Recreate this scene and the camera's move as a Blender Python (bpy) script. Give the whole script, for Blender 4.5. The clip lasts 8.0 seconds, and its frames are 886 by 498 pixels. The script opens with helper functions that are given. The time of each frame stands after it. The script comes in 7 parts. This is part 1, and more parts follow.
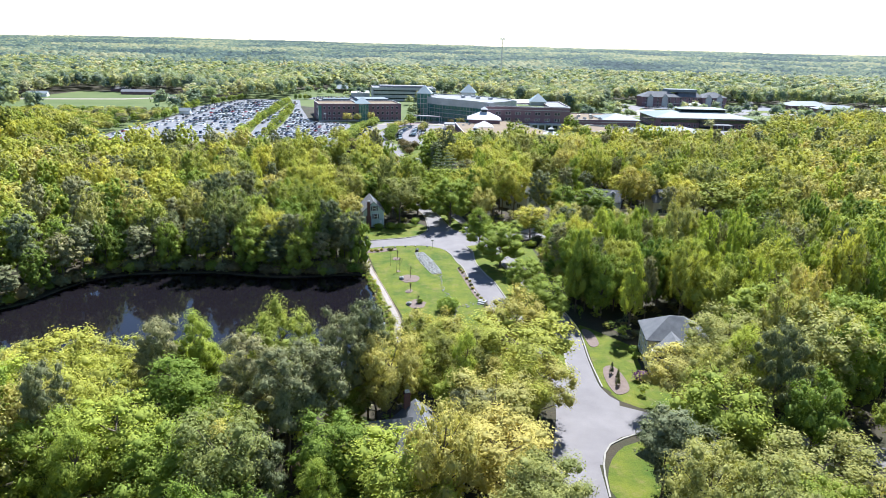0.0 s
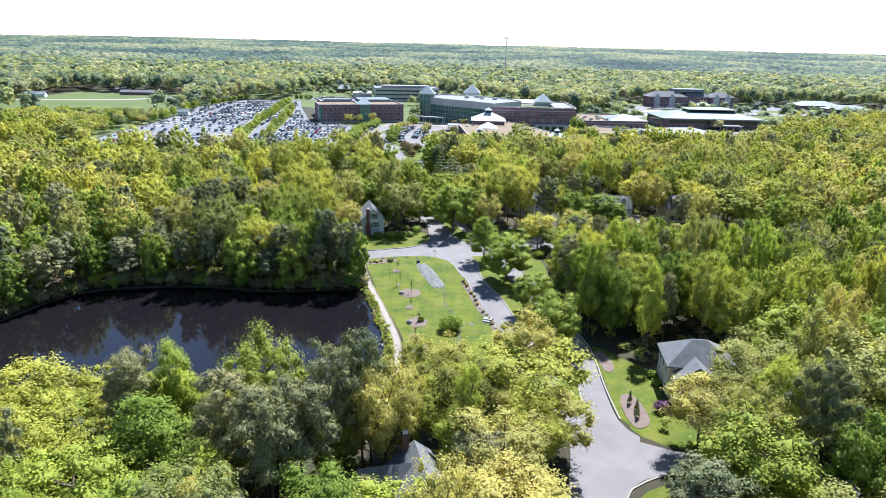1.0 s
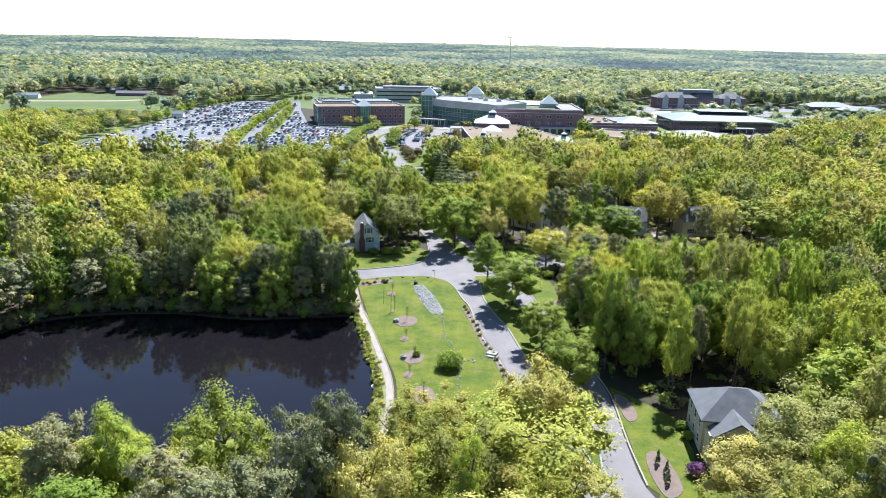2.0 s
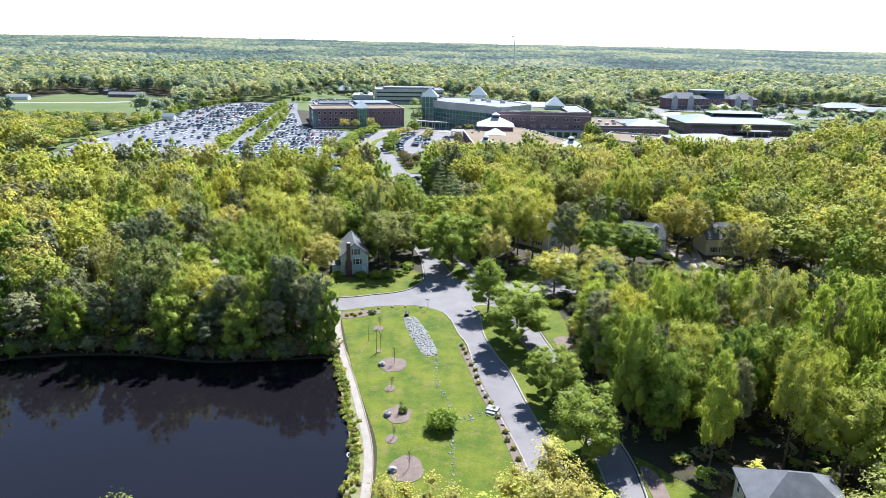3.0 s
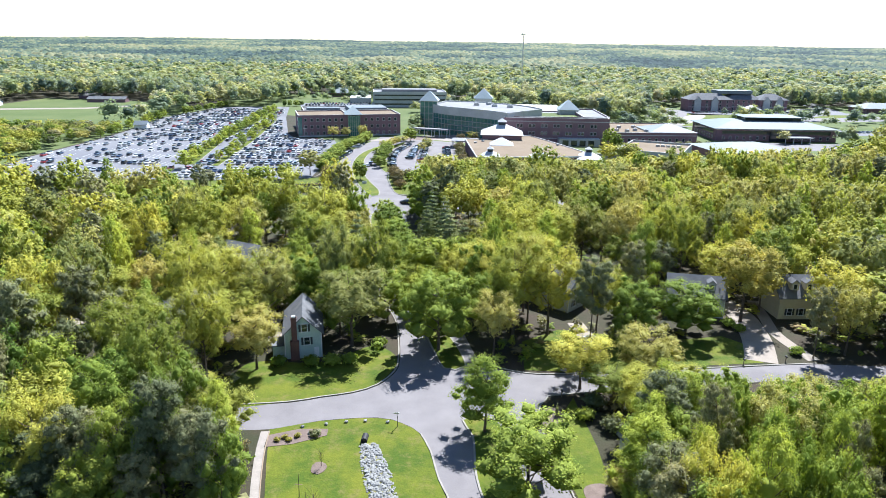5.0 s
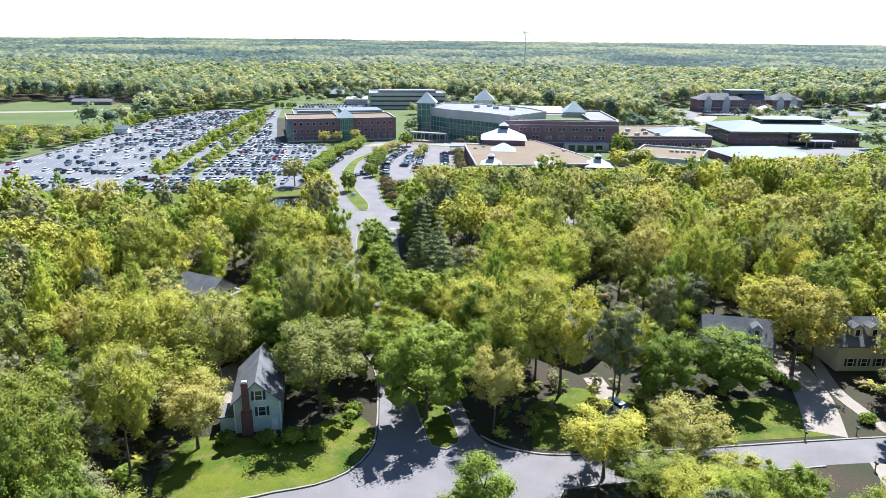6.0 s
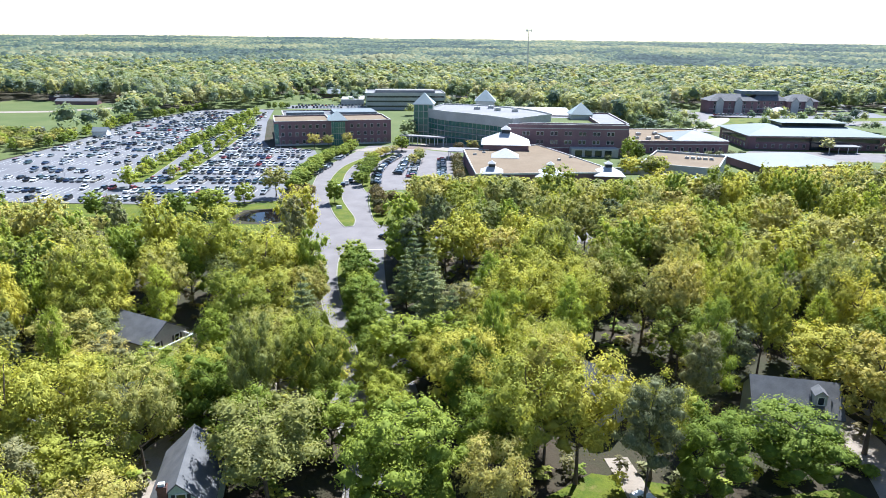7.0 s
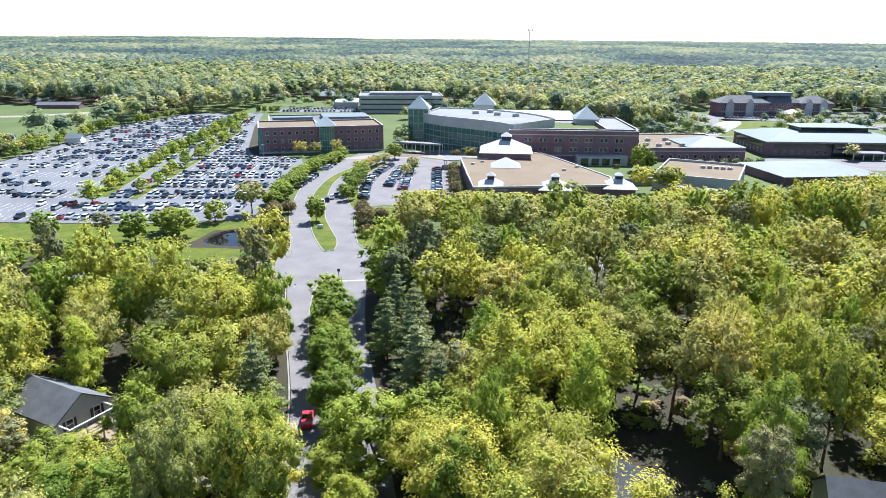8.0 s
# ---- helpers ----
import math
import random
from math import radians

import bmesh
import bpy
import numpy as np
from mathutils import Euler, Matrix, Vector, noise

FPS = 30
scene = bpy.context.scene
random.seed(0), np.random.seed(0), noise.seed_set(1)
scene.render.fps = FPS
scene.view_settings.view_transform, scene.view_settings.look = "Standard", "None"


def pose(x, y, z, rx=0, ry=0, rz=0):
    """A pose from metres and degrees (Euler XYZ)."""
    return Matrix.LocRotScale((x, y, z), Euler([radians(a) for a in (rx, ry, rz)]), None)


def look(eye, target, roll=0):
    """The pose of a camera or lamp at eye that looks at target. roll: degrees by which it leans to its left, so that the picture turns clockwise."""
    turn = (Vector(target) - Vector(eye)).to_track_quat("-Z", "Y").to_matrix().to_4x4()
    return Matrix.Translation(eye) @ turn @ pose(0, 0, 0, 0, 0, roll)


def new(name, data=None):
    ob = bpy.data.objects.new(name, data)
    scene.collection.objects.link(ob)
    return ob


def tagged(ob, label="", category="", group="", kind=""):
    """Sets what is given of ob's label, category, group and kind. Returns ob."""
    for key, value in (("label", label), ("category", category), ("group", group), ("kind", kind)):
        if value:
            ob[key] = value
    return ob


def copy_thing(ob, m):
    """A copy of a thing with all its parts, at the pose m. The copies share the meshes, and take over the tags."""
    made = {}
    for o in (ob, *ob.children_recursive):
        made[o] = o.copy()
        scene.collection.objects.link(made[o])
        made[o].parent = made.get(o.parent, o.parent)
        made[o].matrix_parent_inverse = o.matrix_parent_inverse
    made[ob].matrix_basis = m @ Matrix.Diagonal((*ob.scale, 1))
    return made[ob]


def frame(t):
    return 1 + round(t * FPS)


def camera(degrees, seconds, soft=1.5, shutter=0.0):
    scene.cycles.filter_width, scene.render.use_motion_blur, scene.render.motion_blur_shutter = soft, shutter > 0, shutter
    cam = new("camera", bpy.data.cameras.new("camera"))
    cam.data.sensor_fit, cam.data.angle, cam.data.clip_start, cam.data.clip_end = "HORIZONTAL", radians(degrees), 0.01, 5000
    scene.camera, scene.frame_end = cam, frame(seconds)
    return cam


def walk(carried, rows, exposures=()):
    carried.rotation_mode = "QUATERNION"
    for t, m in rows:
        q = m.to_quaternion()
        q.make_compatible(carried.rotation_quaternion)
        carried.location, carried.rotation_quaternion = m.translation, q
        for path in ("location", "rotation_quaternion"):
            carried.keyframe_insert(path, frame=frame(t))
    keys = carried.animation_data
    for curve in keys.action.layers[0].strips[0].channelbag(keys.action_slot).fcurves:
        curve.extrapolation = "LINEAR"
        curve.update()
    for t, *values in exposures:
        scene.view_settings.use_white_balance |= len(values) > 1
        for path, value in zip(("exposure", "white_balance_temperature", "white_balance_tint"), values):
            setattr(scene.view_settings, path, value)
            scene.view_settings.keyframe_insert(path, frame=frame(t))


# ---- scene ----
cam = camera(66.0, 8.0, soft=0.9)
PATH = [
    (0.0, (5.37, -65.84, 59.27), (3.63, -18.00, 44.83), 1.44),
    (0.5, (5.08, -61.50, 59.24), (3.26, -13.66, 44.82), 1.35),
    (1.0, (5.03, -54.61, 59.32), (3.04, -6.80, 44.83), 1.35),
    (1.5, (5.03, -46.30, 59.48), (2.89, 1.50, 44.96), 1.30),
    (3.0, (6.08, -15.03, 59.31), (3.53, 32.73, 44.74), 1.23),
    (3.5, (6.60, -2.49, 59.22), (3.89, 45.25, 44.61), 0.96),
    (4.0, (7.02, 10.15, 59.01), (4.16, 57.87, 44.37), 1.04),
    (4.5, (7.81, 23.25, 58.80), (4.73, 70.96, 44.17), 0.99),
    (6.0, (8.67, 63.13, 58.31), (5.28, 110.79, 43.61), 0.57),
    (6.5, (8.82, 76.20, 57.94), (5.39, 123.85, 43.19), 0.67),
    (7.0, (9.05, 89.16, 57.70), (5.53, 136.79, 42.90), 0.68),
    (7.5, (9.26, 102.12, 57.61), (5.67, 149.74, 42.80), 0.62),
    (8.0, (9.41, 115.26, 57.52), (5.83, 162.89, 42.73), 0.53),
]
walk(cam, [(t, look(eye, target, roll)) for t, eye, target, roll in PATH], exposures=[(0.0, 1.42, 5700, 10), (4.5, 1.42, 5700, 10), (8.0, 1.34, 5700, 10)])

# ---------------------------------------------------------------- light
SUN_AZ, SUN_EL = radians(20), radians(50)      # to the right of +y, above the horizon
world = bpy.data.worlds.new("sky")
scene.world = world
world.use_nodes = True
_n = world.node_tree.nodes
_sky = _n.new("ShaderNodeTexSky")
_sky.sky_type, _sky.sun_disc = "NISHITA", False
_sky.sun_elevation, _sky.sun_rotation = SUN_EL, SUN_AZ
_sky.altitude, _sky.air_density, _sky.dust_density, _sky.ozone_density = 50, 1.0, 0.12, 1.8
_n["Background"].inputs["Strength"].default_value = 0.066
world.node_tree.links.new(_sky.outputs["Color"], _n["Background"].inputs["Color"])
_sun = bpy.data.lights.new("sun", "SUN")
_sun.energy, _sun.angle, _sun.color = 5.0, radians(0.55), (1.0, 0.965, 0.90)
sun = new("sun", _sun)
_dir = Vector((math.sin(SUN_AZ) * math.cos(SUN_EL), math.cos(SUN_AZ) * math.cos(SUN_EL), math.sin(SUN_EL)))
sun.rotation_euler = _dir.to_track_quat("Z", "Y").to_euler()

rng = np.random.default_rng(7)


# ---------------------------------------------------------------- materials
class Nodes:
    """A short way to write a node material."""

    def __init__(self, name):
        self.mat = bpy.data.materials.new(name)
        self.mat.use_nodes = True
        self.tree = self.mat.node_tree
        self.tree.nodes.clear()
        self.out = self.add("ShaderNodeOutputMaterial")

    def add(self, kind, **values):
        node = self.tree.nodes.new(kind)
        for key, value in values.items():
            if key == "operation":
                node.operation = value
            elif key == "blend_type":
                node.blend_type = value
            elif key == "data_type":
                node.data_type = value
            elif key == "attribute_name":
                node.attribute_name = value
        return node

    def link(self, a, b):
        self.tree.links.new(a, b)

    def noise(self, scale, detail=4.0, rough=0.6, coord=None):
        node = self.add("ShaderNodeTexNoise")
        node.inputs["Scale"].default_value = scale
        node.inputs["Detail"].default_value = detail
        node.inputs["Roughness"].default_value = rough
        if coord is not None:
            self.link(coord, node.inputs["Vector"])
        return node.outputs["Fac"]

    def position(self):
        return self.add("ShaderNodeNewGeometry").outputs["Position"]

    def ramp(self, fac, stops, constant=False):
        node = self.add("ShaderNodeValToRGB")
        node.color_ramp.interpolation = "CONSTANT" if constant else "LINEAR"
        e = node.color_ramp.elements
        while len(e) < len(stops):
            e.new(0.5)
        for item, (pos, col) in zip(e, stops):
            item.position, item.color = pos, (*col, 1)
        self.link(fac, node.inputs["Fac"])
        return node.outputs["Color"]

    def mix(self, fac, a, b, blend="MIX"):
        node = self.add("ShaderNodeMix", data_type="RGBA", blend_type=blend)
        for socket, value in ((node.inputs[0], fac), (node.inputs[6], a), (node.inputs[7], b)):
            if isinstance(value, (int, float)):
                socket.default_value = value
            elif isinstance(value, tuple):
                socket.default_value = (*value, 1)
            else:
                self.link(value, socket)
        return node.outputs[2]

    def bsdf(self, color, rough=0.8, metal=0.0, spec=0.4, bump=None, depth=0.05):
        node = self.add("ShaderNodeBsdfPrincipled")
        if isinstance(color, tuple):
            node.inputs["Base Color"].default_value = (*color, 1)
        else:
            self.link(color, node.inputs["Base Color"])
        node.inputs["Roughness"].default_value = rough
        node.inputs["Metallic"].default_value = metal
        node.inputs["Specular IOR Level"].default_value = spec
        if bump is not None:
            b = self.add("ShaderNodeBump")
            b.inputs["Distance"].default_value = depth
            self.link(bump, b.inputs["Height"])
            self.link(b.outputs["Normal"], node.inputs["Normal"])
        return node

    def done(self, shader):
        self.link(shader, self.out.inputs["Surface"])
        return self.mat


def mixed(name, a, b, scale, rough=0.85, fine=None, bump=0.0, spec=0.3, metal=0.0):
    """A surface whose colour wanders between a and b at two scales."""
    n = Nodes(name)
    p = n.position()
    c = n.mix(n.ramp(n.noise(scale, 5, 0.6, p), [(0.3, (0, 0, 0)), (0.7, (1, 1, 1))]), a, b)
    f = n.noise(fine or scale * 14, 3, 0.7, p)
    c = n.mix(0.55, c, n.ramp(f, [(0.25, (0.55, 0.55, 0.55)), (0.75, (1.0, 1.0, 1.0))]), "MULTIPLY")
    return n.done(n.bsdf(c, rough, metal, spec, f if bump else None, bump).outputs[0])


def foliage(name, dark, light, tip, thin=0.4, per_object=0.5):
    """Leaves: each leaf, spray and tree a little different, light passing through them."""
    n = Nodes(name)
    geo = n.add("ShaderNodeNewGeometry")
    info = n.add("ShaderNodeObjectInfo")
    att = n.add("ShaderNodeAttribute", attribute_name="tint")
    spray = n.add("ShaderNodeAttribute", attribute_name="clump")
    tree = n.add("ShaderNodeMath", operation="ADD")
    n.link(info.outputs["Random"], tree.inputs[0])
    n.link(att.outputs["Fac"], tree.inputs[1])
    wrap = n.add("ShaderNodeMath", operation="FRACT")
    n.link(tree.outputs[0], wrap.inputs[0])
    c = n.mix(n.ramp(geo.outputs["Random Per Island"], [(0.0, (0.1, 0.1, 0.1)), (1.0, (0.9, 0.9, 0.9))]), dark, light)
    c = n.mix(n.ramp(wrap.outputs[0], [(0.0, (0, 0, 0)), (1.0, (per_object, per_object, per_object))]), c, tip)
    age = n.add("ShaderNodeMath", operation="MULTIPLY")
    age.inputs[1].default_value = 7.31
    n.link(wrap.outputs[0], age.inputs[0])
    lot = n.add("ShaderNodeMath", operation="FRACT")
    n.link(age.outputs[0], lot.inputs[0])
    c = n.mix(1.0, c, n.ramp(lot.outputs[0], [(0.0, (0.56, 0.66, 0.66)), (0.35, (0.92, 0.95, 0.94)), (0.75, (1.08, 1.06, 1.02)), (1.0, (1.26, 1.18, 1.14))]), "MULTIPLY")
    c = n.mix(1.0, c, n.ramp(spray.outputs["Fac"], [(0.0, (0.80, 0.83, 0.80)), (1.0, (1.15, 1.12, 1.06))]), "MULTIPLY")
    front = n.bsdf(c, 0.7, 0, 0.12)
    back = n.add("ShaderNodeBsdfTranslucent")
    warm = n.mix(1.0, c, (1.0, 1.0, 0.5), "MULTIPLY")
    n.link(warm, back.inputs["Color"])
    join = n.add("ShaderNodeMixShader")
    join.inputs[0].default_value = thin
    n.link(front.outputs[0], join.inputs[1])
    n.link(back.outputs[0], join.inputs[2])
    return n.done(join.outputs[0])


def flat(name, color, rough=0.6, metal=0.0, spec=0.4):
    n = Nodes(name)
    return n.done(n.bsdf(color, rough, metal, spec).outputs[0])


def lawn_grass():
    """Mown grass: deep and light patches, dry straw spots, fine blades."""
    n = Nodes("lawn_grass")
    p = n.position()
    c = n.mix(n.ramp(n.noise(0.16, 6, 0.7, p), [(0.36, (0, 0, 0)), (0.64, (1, 1, 1))]), (0.058, 0.100, 0.006), (0.145, 0.160, 0.012))
    c = n.mix(n.ramp(n.noise(0.33, 7, 0.75, p), [(0.52, (0, 0, 0)), (0.70, (0.85, 0.85, 0.85))]), c, (0.19, 0.155, 0.05))
    c = n.mix(n.ramp(n.noise(0.9, 5, 0.8, p), [(0.60, (0, 0, 0)), (0.72, (0.7, 0.7, 0.7))]), c, (0.05, 0.072, 0.012))
    f = n.noise(3.2, 3, 0.7, p)
    c = n.mix(0.6, c, n.ramp(f, [(0.25, (0.5, 0.5, 0.5)), (0.75, (1, 1, 1))]), "MULTIPLY")
    return n.done(n.bsdf(c, 0.9, 0, 0.2, f, 0.08).outputs[0])


M_LITTER = mixed("leaf_litter", (0.062, 0.043, 0.029), (0.034, 0.040, 0.015), 0.09, 0.95, 1.8, 0.1)
M_FAR_FLOOR = mixed("distant_woodland", (0.10, 0.14, 0.05), (0.15, 0.185, 0.075), 0.006, 0.95, 0.05)
M_GRASS = lawn_grass()
M_FIELD = mixed("meadow_grass", (0.075, 0.11, 0.025), (0.125, 0.15, 0.045), 0.03, 0.95, 0.8)
M_ASPHALT = mixed("worn_asphalt", (0.172, 0.157, 0.158), (0.232, 0.213, 0.212), 0.16, 0.9, 5.0, 0.01)
M_LOT = mixed("lot_asphalt", (0.15, 0.15, 0.165), (0.20, 0.20, 0.21), 0.05, 0.9, 2.0)
M_CONCRETE = mixed("concrete", (0.26, 0.24, 0.205), (0.34, 0.315, 0.275), 0.5, 0.9, 6.0)
M_PATH = mixed("gravel_path", (0.27, 0.235, 0.205), (0.35, 0.305, 0.265), 0.5, 0.95, 5.0, 0.02)
M_DRIVE = mixed("pale_driveway", (0.27, 0.225, 0.18), (0.35, 0.30, 0.25), 0.3, 0.9, 4.0)
M_MULCH = mixed("bark_mulch", (0.15, 0.11, 0.092), (0.21, 0.158, 0.132), 0.8, 0.95, 6.0, 0.05)
M_BANK = mixed("reedy_bank", (0.17, 0.15, 0.07), (0.24, 0.24, 0.10), 0.6, 0.95, 4.0, 0.08)
M_STONE = mixed("pale_stone", (0.19, 0.19, 0.185), (0.36, 0.355, 0.335), 1.5, 0.85, 8.0)
M_WHITE = mixed("white_paint", (0.74, 0.74, 0.73), (0.82, 0.82, 0.80), 0.4, 0.6, 3.0)
M_BARK = mixed("grey_brown_bark", (0.10, 0.075, 0.055), (0.17, 0.135, 0.10), 1.2, 0.95, 9.0, 0.05)
M_BRICK = mixed("red_brown_brick", (0.195, 0.118, 0.132), (0.25, 0.152, 0.165), 0.12, 0.9, 3.0)
M_BRICK_DARK = mixed("dark_brick", (0.14, 0.075, 0.065), (0.19, 0.10, 0.085), 0.6, 0.9, 5.0)
M_TAN_ROOF = mixed("tan_gravel_roof", (0.185, 0.135, 0.085), (0.235, 0.178, 0.118), 0.08, 0.95, 1.5)
M_WHITE_ROOF = mixed("white_membrane_roof", (0.225, 0.225, 0.235), (0.29, 0.285, 0.29), 0.06, 0.85, 1.0, 0.0, 0.15)
M_METAL_ROOF = mixed("pale_metal_roof", (0.142, 0.170, 0.185), (0.185, 0.212, 0.228), 0.1, 0.65, 2.0, 0.0, 0.25)
M_TEAL_ROOF = mixed("teal_metal_roof", (0.110, 0.150, 0.165), (0.145, 0.185, 0.200), 0.08, 0.65, 2.0, 0.0, 0.25)
M_WHITE_METAL = mixed("white_metal_roof", (0.46, 0.46, 0.47), (0.56, 0.56, 0.57), 0.1, 0.6, 2.0, 0.0, 0.25)
M_PALE_METAL = mixed("pale_green_metal", (0.34, 0.40, 0.41), (0.42, 0.48, 0.49), 0.1, 0.6, 2.0, 0.0, 0.25)
M_PRECAST = mixed("pale_precast", (0.43, 0.42, 0.40), (0.53, 0.52, 0.50), 0.15, 0.85, 2.0)
M_SHINGLE = mixed("grey_shingles", (0.115, 0.118, 0.127), (0.18, 0.182, 0.19), 0.5, 0.9, 7.0, 0.02)
M_SAGE = mixed("sage_siding", (0.46, 0.56, 0.50), (0.52, 0.62, 0.56), 0.4, 0.75, 4.0)
M_CREAM = mixed("cream_siding", (0.56, 0.50, 0.34), (0.63, 0.57, 0.41), 0.4, 0.75, 4.0)
M_GREY_SIDING = mixed("grey_siding", (0.46, 0.46, 0.44), (0.54, 0.54, 0.52), 0.4, 0.75, 4.0)
M_GLASS = flat("window_glass", (0.02, 0.028, 0.034), 0.08, 0.0, 0.8)
M_GREEN_GLASS = mixed("green_glass", (0.045, 0.15, 0.13), (0.09, 0.24, 0.20), 0.25, 0.14, 1.2, 0.0, 0.8)
M_BLACK = flat("black_rubber", (0.02, 0.02, 0.022), 0.7)
M_SHUTTER = flat("dark_shutter", (0.035, 0.04, 0.045), 0.6)
M_STEEL = flat("galvanised_steel", (0.45, 0.46, 0.47), 0.45, 0.7)
M_WOODWORK = mixed("weathered_deck", (0.26, 0.19, 0.13), (0.34, 0.26, 0.18), 0.7, 0.9, 5.0)

LEAVES = {
    "oak": foliage("oak_leaves", (0.38, 0.385, 0.068), (0.53, 0.53, 0.110), (0.55, 0.505, 0.11), 0.42, 0.6),
    "tan": foliage("catkin_leaves", (0.39, 0.37, 0.110), (0.53, 0.50, 0.18), (0.54, 0.46, 0.145), 0.40, 0.6),
    "lime": foliage("poplar_leaves", (0.30, 0.38, 0.060), (0.48, 0.54, 0.100), (0.53, 0.53, 0.10), 0.45, 0.5),
    "leaf": foliage("maple_leaves", (0.19, 0.265, 0.044), (0.37, 0.44, 0.082), (0.44, 0.455, 0.08), 0.43, 0.5),
    "pine": foliage("pine_needles", (0.17, 0.18, 0.090), (0.32, 0.315, 0.165), (0.31, 0.28, 0.13), 0.26, 0.5),
    "rust": foliage("red_bud_leaves", (0.30, 0.28, 0.062), (0.48, 0.44, 0.12), (0.48, 0.39, 0.11), 0.40, 0.5),
    "brown": foliage("bare_brown_twigs", (0.150, 0.110, 0.060), (0.300, 0.230, 0.120), (0.260, 0.220, 0.090), 0.3, 0.5),
    # far leaves: aerial haze put into the colours, paler, greyer and bluer
    "far_oak": foliage("hazed_oak_leaves", (0.39, 0.41, 0.20), (0.44, 0.46, 0.23), (0.46, 0.43, 0.24), 0.4, 0.6),
    "far_tan": foliage("hazed_catkin_leaves", (0.42, 0.415, 0.26), (0.47, 0.46, 0.30), (0.46, 0.42, 0.28), 0.4, 0.6),
    "far_lime": foliage("hazed_poplar_leaves", (0.28, 0.35, 0.16), (0.33, 0.39, 0.19), (0.32, 0.36, 0.19), 0.4, 0.6),
    "far_leaf": foliage("hazed_maple_leaves", (0.27, 0.325, 0.20), (0.32, 0.37, 0.24), (0.31, 0.345, 0.23), 0.4, 0.6),
    "far_pine": foliage("hazed_pine_needles", (0.17, 0.22, 0.175), (0.215, 0.26, 0.205), (0.20, 0.24, 0.19), 0.35, 0.6),
    "fir": foliage("white_pine_needles", (0.15, 0.19, 0.085), (0.29, 0.32, 0.150), (0.25, 0.28, 0.13), 0.28, 0.4),
}


def canopy():
    """Woods seen from more than a kilometre: stands of pine, maple and oak, crown by crown, with bluish haze put into
    their greens.
    """
    n = Nodes("hazed_canopy")
    p = n.position()
    att = n.add("ShaderNodeAttribute", attribute_name="tint")
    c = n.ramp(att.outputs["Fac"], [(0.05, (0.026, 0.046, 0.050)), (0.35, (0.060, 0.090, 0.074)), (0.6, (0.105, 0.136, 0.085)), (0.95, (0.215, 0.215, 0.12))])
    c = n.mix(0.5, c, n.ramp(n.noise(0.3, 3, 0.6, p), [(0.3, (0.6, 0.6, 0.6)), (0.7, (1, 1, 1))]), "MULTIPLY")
    return n.done(n.bsdf(c, 0.9, 0, 0.1).outputs[0])


M_CANOPY = canopy()


def water():
    n = Nodes("pond_water")
    p = n.position()
    c = n.mix(n.noise(0.05, 3, 0.5, p), (0.006, 0.0055, 0.008), (0.010, 0.008, 0.009))
    node = n.bsdf(c, 0.03, 0, 0.5, n.noise(0.9, 3, 0.5, p), 0.010)
    node.inputs["IOR"].default_value = 1.33
    return n.done(node.outputs[0])


M_WATER = water()


def car_paint(name, use_island):
    n = Nodes(name)
    src = n.add("ShaderNodeNewGeometry").outputs["Random Per Island"] if use_island else n.add("ShaderNodeObjectInfo").outputs["Random"]
    c = n.ramp(src, [(0.0, (0.75, 0.75, 0.75)), (0.24, (0.02, 0.02, 0.023)), (0.42, (0.42, 0.43, 0.45)), (0.60, (0.16, 0.17, 0.18)),
                     (0.72, (0.03, 0.05, 0.11)), (0.84, (0.30, 0.03, 0.03)), (0.89, (0.40, 0.36, 0.29)), (0.95, (0.06, 0.10, 0.10))], True)
    node = n.bsdf(c, 0.28, 0.15, 0.5)
    node.inputs["Coat Weight"].default_value = 0.6
    return n.done(node.outputs[0])


M_CAR, M_CAR_FAR = car_paint("car_paint", False), car_paint("far_car_paint", True)
M_CAR_BLACK = flat("black_car_paint", (0.012, 0.012, 0.014), 0.25, 0.2, 0.6)
M_CAR_RED = flat("red_car_paint", (0.55, 0.03, 0.04), 0.3, 0.1, 0.6)
M_CAR_WHITE = flat("white_car_paint", (0.8, 0.8, 0.8), 0.3, 0.0, 0.6)


# ---------------------------------------------------------------- building helpers
def np_mesh(name, verts, quads, tint=None, clump=None):
    """A mesh from arrays: verts n x 3, faces m x 4 (or m x 3)."""
    me = bpy.data.meshes.new(name)
    verts, quads = np.asarray(verts, np.float32), np.asarray(quads, np.int32)
    m, k = quads.shape
    me.vertices.add(len(verts))
    me.vertices.foreach_set("co", verts.ravel())
    me.loops.add(m * k)
    me.loops.foreach_set("vertex_index", quads.ravel())
    me.polygons.add(m)
    me.polygons.foreach_set("loop_start", np.arange(0, m * k, k, dtype=np.int32))
    if tint is not None:
        a = me.attributes.new("tint", "FLOAT", "FACE")
        a.data.foreach_set("value", np.asarray(tint, np.float32))
    if clump is not None:
        a = me.attributes.new("clump", "FLOAT", "FACE")
        a.data.foreach_set("value", np.asarray(clump, np.float32))
    me.update(calc_edges=True)
    return me


def bm_mesh(name, bm, mat=None):
    me = bpy.data.meshes.new(name)
    bmesh.ops.recalc_face_normals(bm, faces=bm.faces)
    bm.to_mesh(me)
    bm.free()
    if mat:
        me.materials.append(mat)
    return me


